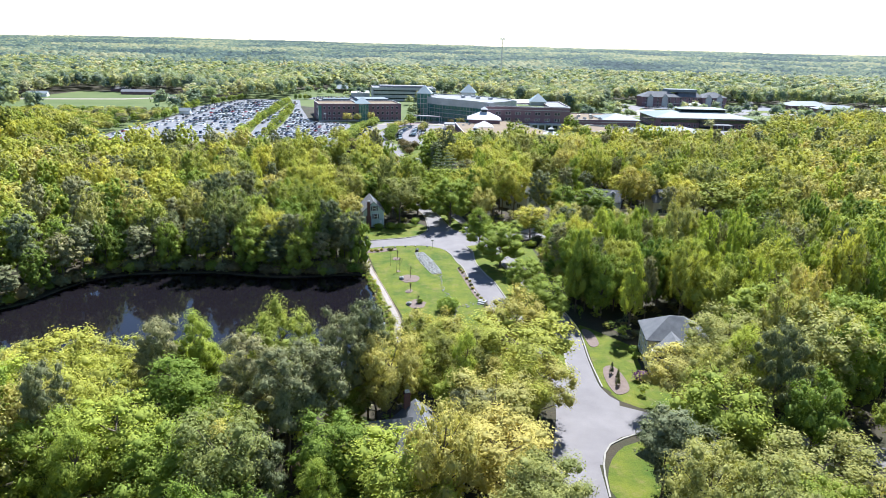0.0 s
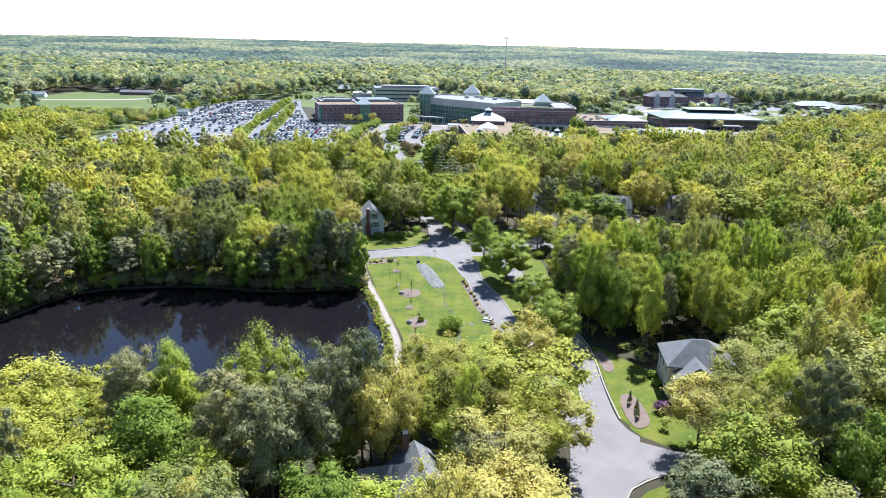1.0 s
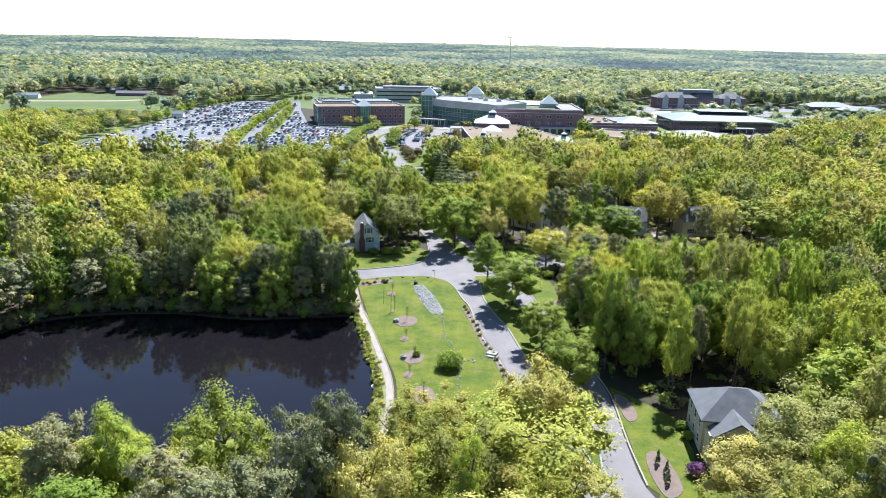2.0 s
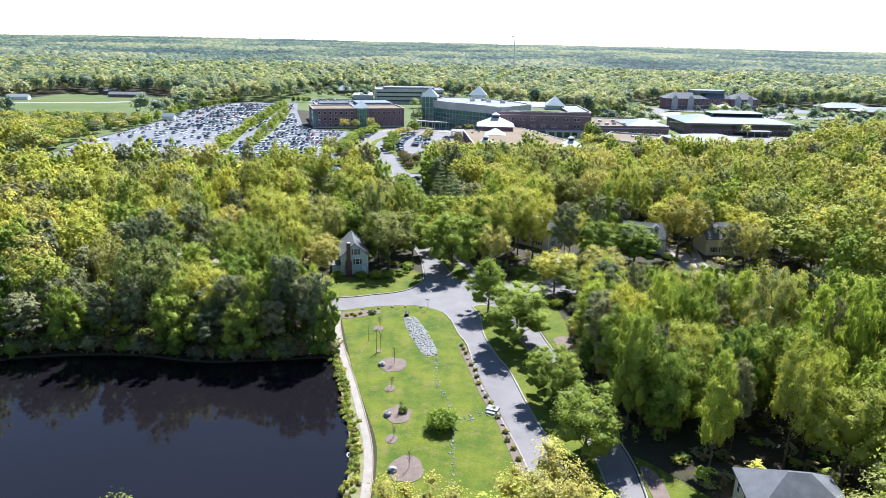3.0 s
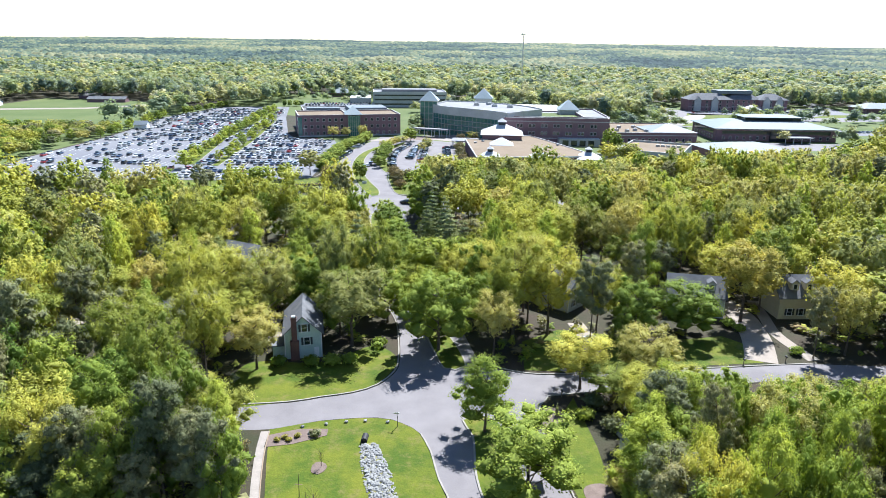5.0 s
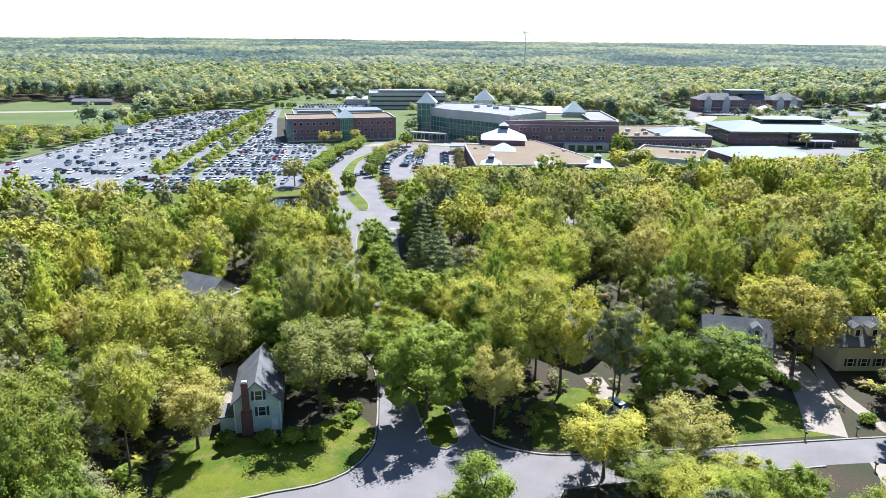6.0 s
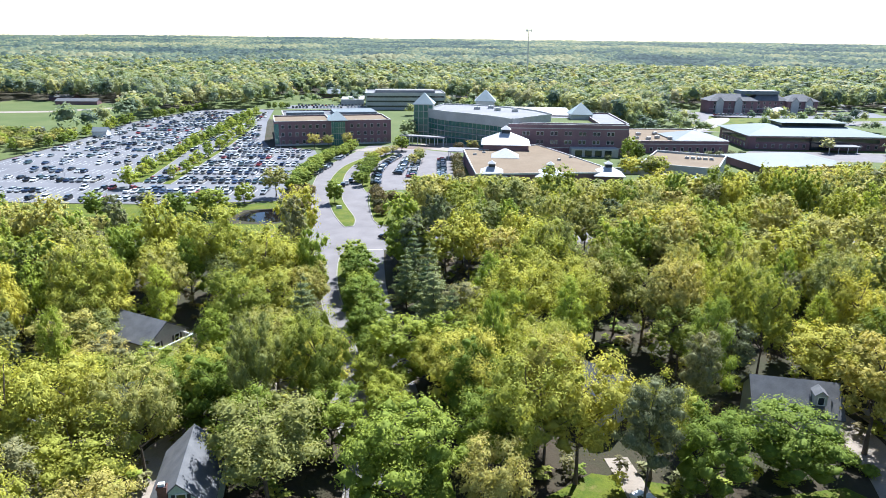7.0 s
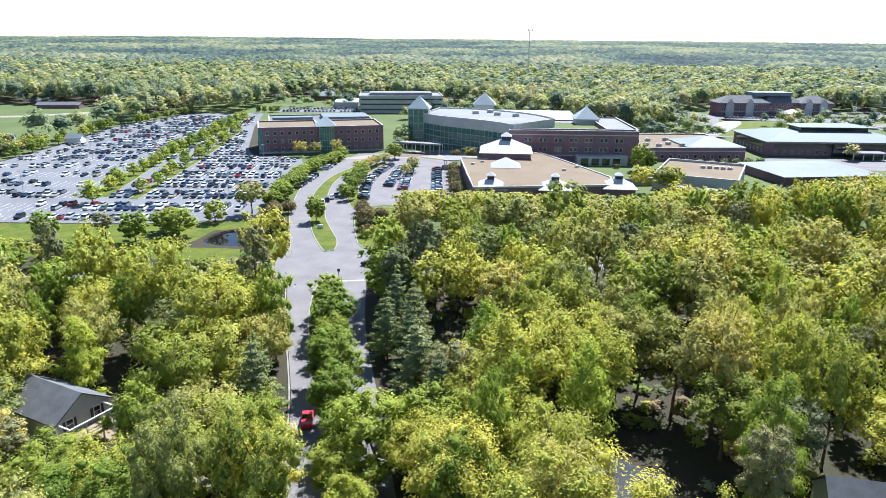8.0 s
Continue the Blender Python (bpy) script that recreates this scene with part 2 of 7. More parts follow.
def part(name, bm, mat, parent=None, label="", m=None):
    """One mesh object under a thing or a part; bm may also be a mesh that is shared."""
    me = bm_mesh(name, bm, mat) if isinstance(bm, bmesh.types.BMesh) else bm
    if not me.materials and mat:
        me.materials.append(mat)
    ob = new(name, me)
    ob.parent = parent
    if m is not None:
        ob.matrix_basis = m
    if label:
        ob["label"] = label
    return ob


def thing(name, m, label, category, group=""):
    ob = new(name)
    ob.empty_display_size = 0.5
    ob.matrix_basis = m
    return tagged(ob, label, category, group)


def box(bm, x0, x1, y0, y1, z0, z1, m=None):
    ids = [bm.verts.new(m @ Vector(p) if m else p) for p in
           ((x0, y0, z0), (x1, y0, z0), (x1, y1, z0), (x0, y1, z0), (x0, y0, z1), (x1, y0, z1), (x1, y1, z1), (x0, y1, z1))]
    for f in ((3, 2, 1, 0), (4, 5, 6, 7), (0, 1, 5, 4), (1, 2, 6, 5), (2, 3, 7, 6), (3, 0, 4, 7)):
        bm.faces.new([ids[i] for i in f])
    return ids


def boxes(*rows):
    bm = bmesh.new()
    for r in rows:
        box(bm, *r)
    return bm


def loft(bm, rings, close=True):
    """Joins rings of points by faces, and caps both ends."""
    vs = [[bm.verts.new(p) for p in ring] for ring in rings]
    k = len(vs[0])
    for a, b in zip(vs, vs[1:]):
        for i in range(k):
            bm.faces.new((a[i], a[(i + 1) % k], b[(i + 1) % k], b[i]))
    if close:
        bm.faces.new(vs[0][::-1])
        bm.faces.new(vs[-1])
    return vs


def tube(bm, a, b, ra, rb, sides=6):
    a, b = Vector(a), Vector(b)
    q = (b - a).to_track_quat("Z", "Y")
    ring = lambda c, r: [c + q @ Vector((r * math.cos(i * math.tau / sides), r * math.sin(i * math.tau / sides), 0)) for i in range(sides)]  # noqa: E731
    loft(bm, [ring(a, ra), ring(b, rb)])


def prism(pts, z0, z1):
    """An upright prism on an outline."""
    bm = bmesh.new()
    loft(bm, [[(x, y, z0) for x, y in pts], [(x, y, z1) for x, y in pts]])
    return bm


def smooth_line(pts, closed=False, step=2.0):
    """A rounded line through points (Catmull-Rom)."""
    p = [Vector((*q, 0)) for q in pts]
    n, out = len(p), []
    for i in range(n if closed else n - 1):
        a, b = p[i], p[(i + 1) % n]
        o = p[i - 1] if closed or i else a
        d = p[(i + 2) % n] if closed or i + 2 < n else b
        k = max(1, int((b - a).length / step))
        for j in range(k):
            t = j / k
            v = 0.5 * ((2 * a) + (b - o) * t + (2 * o - 5 * a + 4 * b - d) * t * t + (3 * a - o - 3 * b + d) * t ** 3)
            out.append((v.x, v.y))
    if not closed:
        out.append(tuple(pts[-1]))
    return out


def sheet(name, pts, z, mat, label="", category="", thick=0.0):
    """A level piece of ground with the given outline."""
    bm = bmesh.new()
    vs = [bm.verts.new((x, y, z)) for x, y in pts]
    es = [bm.edges.new((vs[i], vs[(i + 1) % len(vs)])) for i in range(len(vs))]
    bmesh.ops.triangle_fill(bm, use_beauty=True, use_dissolve=False, edges=es)
    for f in bm.faces:
        if f.normal.z < 0:
            f.normal_flip()
    me = bpy.data.meshes.new(name)
    bm.to_mesh(me)
    bm.free()
    me.materials.append(mat)
    return tagged(new(name, me), label, category, kind="structure")


def strip_mesh(pts, width, z0, z1, closed=False):
    """A band along a line, with its sides: a kerb, a path or a wall."""
    bm, n, rings = bmesh.new(), len(pts), []
    for i, (x, y) in enumerate(pts):
        a = Vector(pts[i - 1] if closed or i else pts[i])
        b = Vector(pts[(i + 1) % n] if closed or i < n - 1 else pts[i])
        d = (b - a).normalized()
        s = Vector((-d.y, d.x)) * width / 2
        rings.append([bm.verts.new((x + s.x * k, y + s.y * k, z)) for k, z in ((1, z0), (1, z1), (-1, z1), (-1, z0))])
    for i in range(n if closed else n - 1):
        a, b = rings[i], rings[(i + 1) % n]
        for j in range(3):
            bm.faces.new((a[j], b[j], b[j + 1], a[j + 1]))
    if not closed:
        bm.faces.new(rings[0])
        bm.faces.new(rings[-1][::-1])
    return bm


def inside(x, y, poly):
    hit, n = False, len(poly)
    for i in range(n):
        (x0, y0), (x1, y1) = poly[i], poly[i - 1]
        if (y0 > y) != (y1 > y) and x < (x1 - x0) * (y - y0) / (y1 - y0) + x0:
            hit = not hit
    return hit


def near_poly(x, y, poly, d):
    """Inside an outline, or nearer to it than d."""
    if inside(x, y, poly):
        return True
    n = len(poly)
    for i in range(n):
        ax, ay = poly[i - 1]
        bx, by = poly[i]
        ex, ey = bx - ax, by - ay
        t = max(0.0, min(1.0, ((x - ax) * ex + (y - ay) * ey) / (ex * ex + ey * ey + 1e-9)))
        if (x - ax - t * ex) ** 2 + (y - ay - t * ey) ** 2 < d * d:
            return True
    return False


# ---------------------------------------------------------------- ground, water, roads
POND = smooth_line([(-21, 104), (-16.8, 93), (-11.8, 77), (-9.6, 64), (-10, 52), (-17, 44), (-30, 40), (-45, 41), (-70, 37), (-95, 34),
                    (-125, 38), (-132, 56), (-112, 66), (-97, 74), (-91, 90), (-82, 98), (-62, 102), (-45, 100.5), (-30, 103)], True, 3.0)
LAWN = smooth_line([(-24.7, 128.2), (-17.4, 131.4), (-8.5, 133.2), (-4.3, 132), (-1.1, 129.2), (0.8, 124.6), (2.6, 117.8), (4.6, 111.8), (7.1, 96.5),
                    (10, 87), (13.2, 76), (15.5, 65.3), (18, 54)], False, 2.0) + [(14, 50), (4, 50), (-6.5, 52)] + smooth_line(
                   [(-6.8, 63), (-8.2, 75), (-12, 86.5), (-16, 98), (-19, 108), (-22.5, 120)], False, 3.0)
# the road round the green: its outer line, then the grass islands that stand in it
ROAD = smooth_line([(18, -60), (18.3, 0), (18.7, 15.4), (19.2, 23.5), (21.5, 38), (20.5, 46), (18.4, 54), (15.7, 65.3), (13.4, 76), (10.2, 87.1), (7.3, 96.6),
                    (4.7, 112), (2.6, 118), (0.8, 124.8), (-1.1, 129.4), (-4.3, 132.1), (-8.5, 133.4), (-17.4, 131.6), (-24.7, 128.4), (-34, 127.4), (-46, 127)]) + smooth_line(
                   [(-46, 133.6), (-34, 134.7), (-23.8, 136.7), (-19, 138.8), (-14, 140.8), (-10.1, 144.1), (-7.7, 149.6), (-7.6, 154), (-8.6, 162), (-11, 174), (-17.4, 190),
                    (-19.6, 200), (-23.6, 215.6), (-33.3, 245.4), (-41.3, 272.9)]) + smooth_line(
                   [(-21.3, 272), (-16, 243), (-8.6, 215), (-2, 190), (4, 168), (8, 155), (13.7, 151.6), (24.4, 151.4), (60, 158.2), (72.4, 160.4), (90, 161), (190, 166)]) + smooth_line(
                   [(190, 159), (90, 154.6), (74.4, 154.2), (58, 152), (24, 144.6), (19.2, 142), (17.3, 137), (18, 130), (21.2, 114.3), (23.5, 106.9), (24.8, 101), (27.2, 88),
                    (29.7, 76), (30.2, 68.8), (30.1, 58.2), (30.6, 46.8), (33, 42), (37, 38.6), (76, 30)]) + smooth_line(
                   [(75, 24), (40, 31.4), (33.5, 31.8), (28.8, 28.4), (26.6, 22.7), (26.1, 15), (26, -60)])
MEDIAN = smooth_line([(5.3, 133.8), (7.1, 129.2), (8, 118.5), (10.6, 108.4), (13, 101.6), (16.2, 86.8), (18.9, 76.5), (20.2, 68.4), (22.6, 57), (24.9, 50),
                      (25.6, 60), (25.2, 70), (23.8, 82), (21.9, 94), (19.6, 102.6), (17, 111), (14.3, 121), (12.2, 131.5), (9, 135.4)], True, 2.0)
NORTH_ISLAND = smooth_line([(1, 151.7), (3.2, 151.2), (5, 153), (3.4, 160), (-1, 172), (-6.8, 190), (-13.6, 215), (-21.5, 243), (-27.3, 269.6), (-32.3, 267.5), (-28.3, 244), (-18.6, 215),
                            (-12.6, 196), (-5.4, 172), (-1.8, 160)], True, 2.0)
CROSS = [(-140, 248), (-71, 268), (-41.3, 272.9), (-21.3, 272), (0, 279), (45, 288), (180, 300), (180, 309), (45, 298.5), (0, 292), (-25.1, 297), (-36, 299), (-48.3, 297.7), (-50, 288), (-71, 277), (-140, 257)]
ENTRY = smooth_line([(-47.5, 292), (-48.6, 300), (-58.8, 333.6), (-66.6, 373), (-67.6, 401.8), (-64.5, 430), (-60, 463.9)]) + smooth_line(
        [(-38, 466), (-26, 452), (-12, 444), (-5, 420), (-6, 366), (-16, 352), (-28, 352), (-37, 345), (-36.6, 330), (-28.8, 302), (-24, 296)])
ENTRY_ISLAND = smooth_line([(-37.3, 294.5), (-44.8, 310.9), (-51.2, 330.6), (-57.2, 354.6), (-60.3, 379.1), (-60, 402.7), (-54.4, 429), (-50.2, 449),
                            (-51.5, 432), (-56, 404), (-56, 385), (-53.3, 364.4), (-47.4, 336), (-42.3, 320.9), (-36.4, 305.8), (-35, 296)], True, 3.0)
PLANT_BED = smooth_line([(-36.6, 333), (-29.5, 303), (-25, 298.6), (-19, 301), (-20, 330), (-27, 348), (-36, 342)], True, 2.5)
LOT = [(-212, 312), (-152, 314), (-124, 316), (-103.8, 317.6), (-70, 327.5), (-73.8, 372), (-77, 405), (-81, 430), (-86, 444), (-112, 449), (-122, 470), (-150, 560), (-172, 645),
       (-225, 632), (-238, 543), (-226, 465), (-222, 420), (-222, 360)]
STRIPS = ([(-141, 352), (-133, 352), (-151, 440), (-160, 520), (-172, 620), (-180, 620), (-172, 515), (-159, 440)],
          [(-124, 350), (-120.5, 350), (-133, 440), (-152, 545), (-155, 545), (-136, 440)])
FIELD = [(-420, 470), (-246, 470), (-242, 492), (-262, 560), (-285, 660), (-420, 680)]
VISITOR_STRIP = smooth_line([(-39.5, 345), (-44.2, 358), (-50, 382), (-52, 408), (-46.5, 432), (-43, 441), (-42.6, 432), (-46.6, 408), (-45.4, 384), (-41, 364), (-36.5, 349)], True, 2.5)
SMALL_POND = smooth_line([(-75, 300), (-63, 297), (-56, 304), (-56.5, 311), (-65, 315), (-74, 311)], True, 2.5)
LOT_VERGE = [(-215, 296), (-160, 292), (-110, 298), (-84, 294), (-77.5, 301), (-76.5, 312), (-65, 316.8), (-55.2, 312.5), (-54.6, 303), (-61, 294.8), (-49, 293), (-51, 305), (-60, 334), (-70.5, 326.5), (-103.8, 316.4), (-124, 314.8), (-152, 312.8), (-212, 310.8)]


def ground():
    """One sheet to the horizon, with the ponds' beds sunk in it."""
    bm = bmesh.new()
    ring = [bm.verts.new((1500 * math.cos(a), 200 + 1500 * math.sin(a), 0)) for a in np.linspace(0, math.tau, 96, endpoint=False)]
    edges = [bm.edges.new((ring[i], ring[(i + 1) % 96])) for i in range(96)]
    shores = []
    for outline in (POND, SMALL_POND):
        vs = [bm.verts.new((x, y, 0)) for x, y in outline]
        edges += [bm.edges.new((vs[i], vs[(i + 1) % len(vs)])) for i in range(len(vs))]
        shores.append(vs)
    bmesh.ops.triangle_fill(bm, use_beauty=True, use_dissolve=False, edges=edges)
    for vs in shores:
        c = sum((v.co for v in vs), Vector()) / len(vs)
        low = [bm.verts.new(v.co + (c - v.co).normalized() * 0.9 + Vector((0, 0, -1.3))) for v in vs]
        for i in range(len(vs)):
            bm.faces.new((vs[i], vs[(i + 1) % len(vs)], low[(i + 1) % len(vs)], low[i]))
        bm.faces.new(low)
    last = ring
    for k, r in enumerate((1900, 2500, 3200, 4000, 4700, 5600)):
        row = []
        for i, a in enumerate(np.linspace(0, math.tau, 96, endpoint=False)):
            x, y = r * math.cos(a), 200 + r * math.sin(a)
            row.append(bm.verts.new((x, y, far_height(x, y))))
        for i in range(96):
            bm.faces.new((last[i], last[(i + 1) % 96], row[(i + 1) % 96], row[i])).material_index = 1
        last = row
    bmesh.ops.recalc_face_normals(bm, faces=bm.faces)
    me = bpy.data.meshes.new("ground")
    bm.to_mesh(me)
    bm.free()
    me.materials.append(M_LITTER)
    me.materials.append(M_FAR_FLOOR)
    return tagged(new("ground", me), "brown leaf litter and thin grass under the woods", "ground", kind="structure")


def far_height(x, y):
    """The land rises gently towards the horizon."""
    r = math.hypot(x, y - 200)
    if r < 1500:
        return 0.0
    t = min(1.0, (r - 1500) / 3000)
    return t * (30 + 8 * noise.noise(Vector((x / 900, y / 900, 3.1))))


ground()
sheet("water", POND, -0.3, M_WATER, "still dark brown pond reflecting trees and sky", "pond")
sheet("water", SMALL_POND, -0.45, M_WATER, "small still pond beside the parking lot", "pond")
sheet("road", ROAD, 0.012, M_ASPHALT, "pale worn asphalt of the neighbourhood road", "road")
sheet("road", CROSS, 0.02, M_ASPHALT, "pale asphalt cross street at the campus gate", "road")
sheet("road", ENTRY, 0.028, M_ASPHALT, "pale asphalt entrance drive and visitor lot", "road")
sheet("parking_lot", LOT, 0.02, M_LOT, "large grey asphalt parking lot with white stall lines", "parking lot")
lawn = sheet("lawn", LAWN, 0.05, M_GRASS, "mown bright green lawn beside the pond", "lawn")
sheet("lawn", [(30.7, 76), (30.8, 47.5), (33, 44), (38, 48), (40, 56), (40, 66), (33, 74)], 0.03, M_GRASS, "mown front lawn of the cream house", "lawn")
sheet("lawn", smooth_line([(-34, 135.2), (-24, 137.2), (-14.4, 141.4), (-10.6, 144.6), (-8.4, 150), (-8.6, 156), (-14, 160), (-22, 152), (-36, 150)], True), 0.03, M_GRASS, "shaded front lawn of the sage house", "lawn")
sheet("lawn", smooth_line([(27.4, 22), (27.2, 15), (34, 16), (38, 24), (36, 29.6), (31, 28)], True), 0.03, M_GRASS, "rounded grass corner beside the side street", "lawn")
sheet("lawn", [(18.6, 130), (21.9, 114.6), (24.2, 107), (27, 106), (26, 128), (24, 143)], 0.03, M_GRASS, "grass verge beside the road", "lawn")
sheet("lawn", [(16, 152.5), (24, 152.5), (38, 155.5), (37, 170), (24, 172), (16, 165)], 0.03, M_GRASS, "shaded grass yard of a house", "lawn")
sheet("lawn", [(44, 156.5), (62, 160), (66, 164), (58, 172), (44, 168)], 0.03, M_GRASS, "grass yard beside a driveway", "lawn")
sheet("lawn", smooth_line([(32, 44.5), (36, 40.2), (44, 37.5), (47, 45), (41, 52), (36, 50)], True), 0.022, M_GRASS, "grass under the trees before the cream house", "lawn")
sheet("lawn", [(-135, 281), (-50, 284), (-49, 293), (-66, 294.5), (-84, 294), (-110, 298), (-135, 296)], 0.026, M_GRASS, "rough grass beside the small pond", "lawn")
sheet("lawn", LOT_VERGE, 0.035, M_GRASS, "grass verge along the parking lot", "lawn")
sheet("lawn", [(62, 392), (82, 405), (84, 436), (78, 438), (58, 398)], 0.03, M_GRASS, "sloping lawn beside the brick ward", "lawn")
sheet("lawn", [(150, 560), (185, 550), (260, 640), (180, 660)], 0.03, M_GRASS, "campus lawn beside a car park", "lawn")
sheet("lawn", [(-57, 330), (-20, 300), (60, 312), (190, 312), (240, 420), (440, 500), (440, 760), (-260, 800), (-245, 640), (-130, 560), (-98, 450), (-82, 413), (-74, 345)], 0.008, M_FIELD, "grass and planting between the campus buildings", "lawn")
sheet("field", [(-310, 330), (-224, 296), (-213, 305), (-224, 362), (-224, 420), (-228, 465), (-240, 543), (-228, 634), (-310, 640)], 0.006, M_FIELD, "rough grass beside the parking lot", "field")
sheet("field", FIELD, 0.04, M_FIELD, "pale green meadow with a farm track", "field")
sheet("dirt_track", [(-420, 560), (-330, 590), (-280, 640), (-286, 652), (-336, 600), (-420, 572)], 0.06, M_DRIVE, "pale dirt track across the meadow", "track")
sheet("pavement", [(-75, 440), (-40, 470), (-20, 480), (20, 474), (16, 444), (-8, 446), (-26, 455)], 0.05, M_PATH, "pale paving before the main entrance", "pavement")
sheet("road", [(100, 545), (150, 555), (175, 560), (260, 700), (330, 720), (330, 730), (250, 712), (165, 575), (100, 556)], 0.02, M_ASPHALT, "campus road behind the clinic", "road")
sheet("road", [(140, 610), (178, 588), (335, 622), (345, 680), (300, 700), (178, 690), (150, 700), (130, 690)], 0.014, M_ASPHALT, "pale drives round the residence lawn", "road")
sheet("lawn", smooth_line([(184, 622), (215, 612), (262, 626), (270, 640), (235, 650), (192, 640)], True, 4.0), 0.045, M_GRASS, "oval lawn before the residence", "lawn")
sheet("lawn", smooth_line([(280, 640), (310, 648), (322, 668), (300, 664)], True, 4.0), 0.045, M_GRASS, "small lawn beside the drive", "lawn")
sheet("parking_lot", [(180, 645), (300, 660), (310, 690), (180, 672)], 0.03, M_LOT, "car park before the brick residence", "parking lot")
sheet("parking_lot", [(230, 520), (420, 540), (420, 566), (230, 548)], 0.03, M_LOT, "grey car park beside clinics", "parking lot")
sheet("parking_lot", [(92, 434), (120, 438), (236, 450), (236, 476), (152, 478), (134, 458), (92, 452)], 0.04, M_ASPHALT, "pale service yard between the clinics", "parking lot")
sheet("road", smooth_line([(96, 548), (140, 572), (160, 610), (176, 640), (190, 646), (186, 628), (172, 600), (150, 564), (120, 548)], True, 4.0), 0.05, M_CONCRETE, "pale curving drive behind the clinic", "road")
sheet("road", [(300, 620), (318, 620), (360, 900), (345, 900)], 0.02, M_LOT, "straight campus road between clinics", "road")
sheet("pavement", [(-46, 452), (-30, 455), (-22, 462), (-30, 468), (-44, 466)], 0.075, M_MULCH, "red brown paving of the entrance circle", "pavement")
sheet("road", [(-40, 800), (60, 765), (170, 690), (178, 700), (70, 780), (-40, 820)], 0.02, M_ASPHALT, "pale campus road behind the hospital", "road")
sheet("parking_lot", [(-60, 850), (40, 815), (50, 840), (-60, 880)], 0.03, M_LOT, "staff car park behind the hospital", "parking lot")
sheet("parking_lot", [(-165, 650), (-90, 665), (-92, 690), (-168, 680)], 0.03, M_LOT, "staff car park behind the office", "parking lot")
for outline, what in ((MEDIAN, "grass median with young maples"), (NORTH_ISLAND, "planted median of the north road"), (ENTRY_ISLAND, "long grass island in the entrance drive"),
                      (PLANT_BED, "planted bed beside the entrance drive"), (VISITOR_STRIP, "planted strip beside the visitor lot"), *((s, "grass strip with trees in the parking lot") for s in STRIPS)):
    verge = sheet("lawn", outline, 0.13, M_GRASS, what, "verge")
    part("kerb", strip_mesh(outline, 0.3, 0.0, 0.16, True), M_CONCRETE, verge, "pale concrete kerb")

# kerbs of the roads
for line in (smooth_line([(30.9, 47), (30.4, 58.2), (30.5, 68.8), (30, 76), (27.5, 88), (25.1, 101), (23.8, 106.9), (21.5, 114.3), (18.3, 130), (17.6, 137), (19.4, 142), (24, 144.3), (58, 151.7)]),
             smooth_line([(-46, 133.9), (-34, 135), (-24, 137), (-19.2, 139.1), (-14.2, 141.1), (-10.3, 144.3), (-8, 149.7), (-7.9, 154), (-8.9, 162), (-11.3, 174), (-17.7, 190), (-19.9, 200), (-23.9, 215.6), (-33.6, 245.4), (-41.5, 272)]),
             smooth_line([(8.2, 155.2), (13.7, 151.9), (24.4, 151.7), (60, 158.5), (72.4, 160.7)]),
             smooth_line([(-1, 129.2), (0.9, 124.8), (2.7, 118), (4.8, 112), (7.3, 96.6), (10.2, 87.1), (13.4, 76), (15.7, 65.3)]),
             smooth_line([(33.5, 31.5), (28.8, 28.2), (26.8, 22.7), (26.3, 15)]),
             smooth_line([(-47.5, 291), (-48.6, 300), (-58.8, 333.6), (-66.6, 373), (-67.6, 401.8), (-64.5, 430), (-60, 463.9)]),
             smooth_line([(-103.8, 317.4), (-124, 315.8), (-152, 313.8), (-212, 311.8)]), smooth_line([(-103.8, 317.4), (-70, 327.3), (-73.3, 372)])):
    tagged(part("kerb", strip_mesh(line, 0.26, 0.0, 0.15), M_CONCRETE), "pale concrete kerb along the road", "kerb", kind="structure")

# the path along the pond, its low edging, and the driveways
PATH_LINE = smooth_line([(-25.2, 127.6), (-23.8, 120.3), (-20.5, 108.5), (-15.6, 94.4), (-11.6, 82), (-9.4, 74), (-8.1, 65), (-7.8, 56)])
tagged(part("footpath", strip_mesh(PATH_LINE, 1.25, 0.0, 0.10), M_PATH), "pale gravel footpath along the pond", "path", kind="structure")
tagged(part("path_edging", strip_mesh([(x + 0.72, y) for x, y in PATH_LINE], 0.14, 0.0, 0.22), M_WOODWORK), "low timber edging of the footpath", "edging", kind="structure")
for k, (pts, wide, what) in enumerate((([(62, 160.5), (65, 172), (66, 184), (64, 192)], 6.0, "pale driveway with tree shade"), ([(72.5, 162), (70, 174), (71, 184), (72, 194)], 2.6, "narrow pale brick walk to a house"),
                        ([(67, 153), (66, 146), (65, 138)], 4.5, "short pale driveway"), ([(-17, 195), (-32, 190), (-44, 196)], 4.0, "pale driveway between trees"),
                        ([(-34, 160), (-38, 170), (-33, 178), (-15, 186)], 4.5, "sandy driveway behind the sage house"), ([(-90, 176), (-76, 164), (-60, 160)], 5.0, "grey lane in the woods"),
                        ([(-62, 160), (-50, 176), (-46, 190)], 4.0, "sandy yard lane between houses"), ([(24, 152), (30, 162), (28, 176)], 3.5, "grey driveway of a house"))):
    tagged(part("driveway", strip_mesh(smooth_line(pts), wide, 0.0, 0.042 + 0.005 * k), M_DRIVE), what, "driveway", kind="structure")
# reeds and brush on the bank between water and path
tagged(part("pond_bank", strip_mesh(smooth_line([(-24, 112), (-20, 106), (-16.4, 93.6), (-12, 79), (-9.7, 66), (-9.4, 54)]), 2.6, -0.4, 0.07), M_BANK), "brown reedy bank of the pond", "bank", kind="structure")

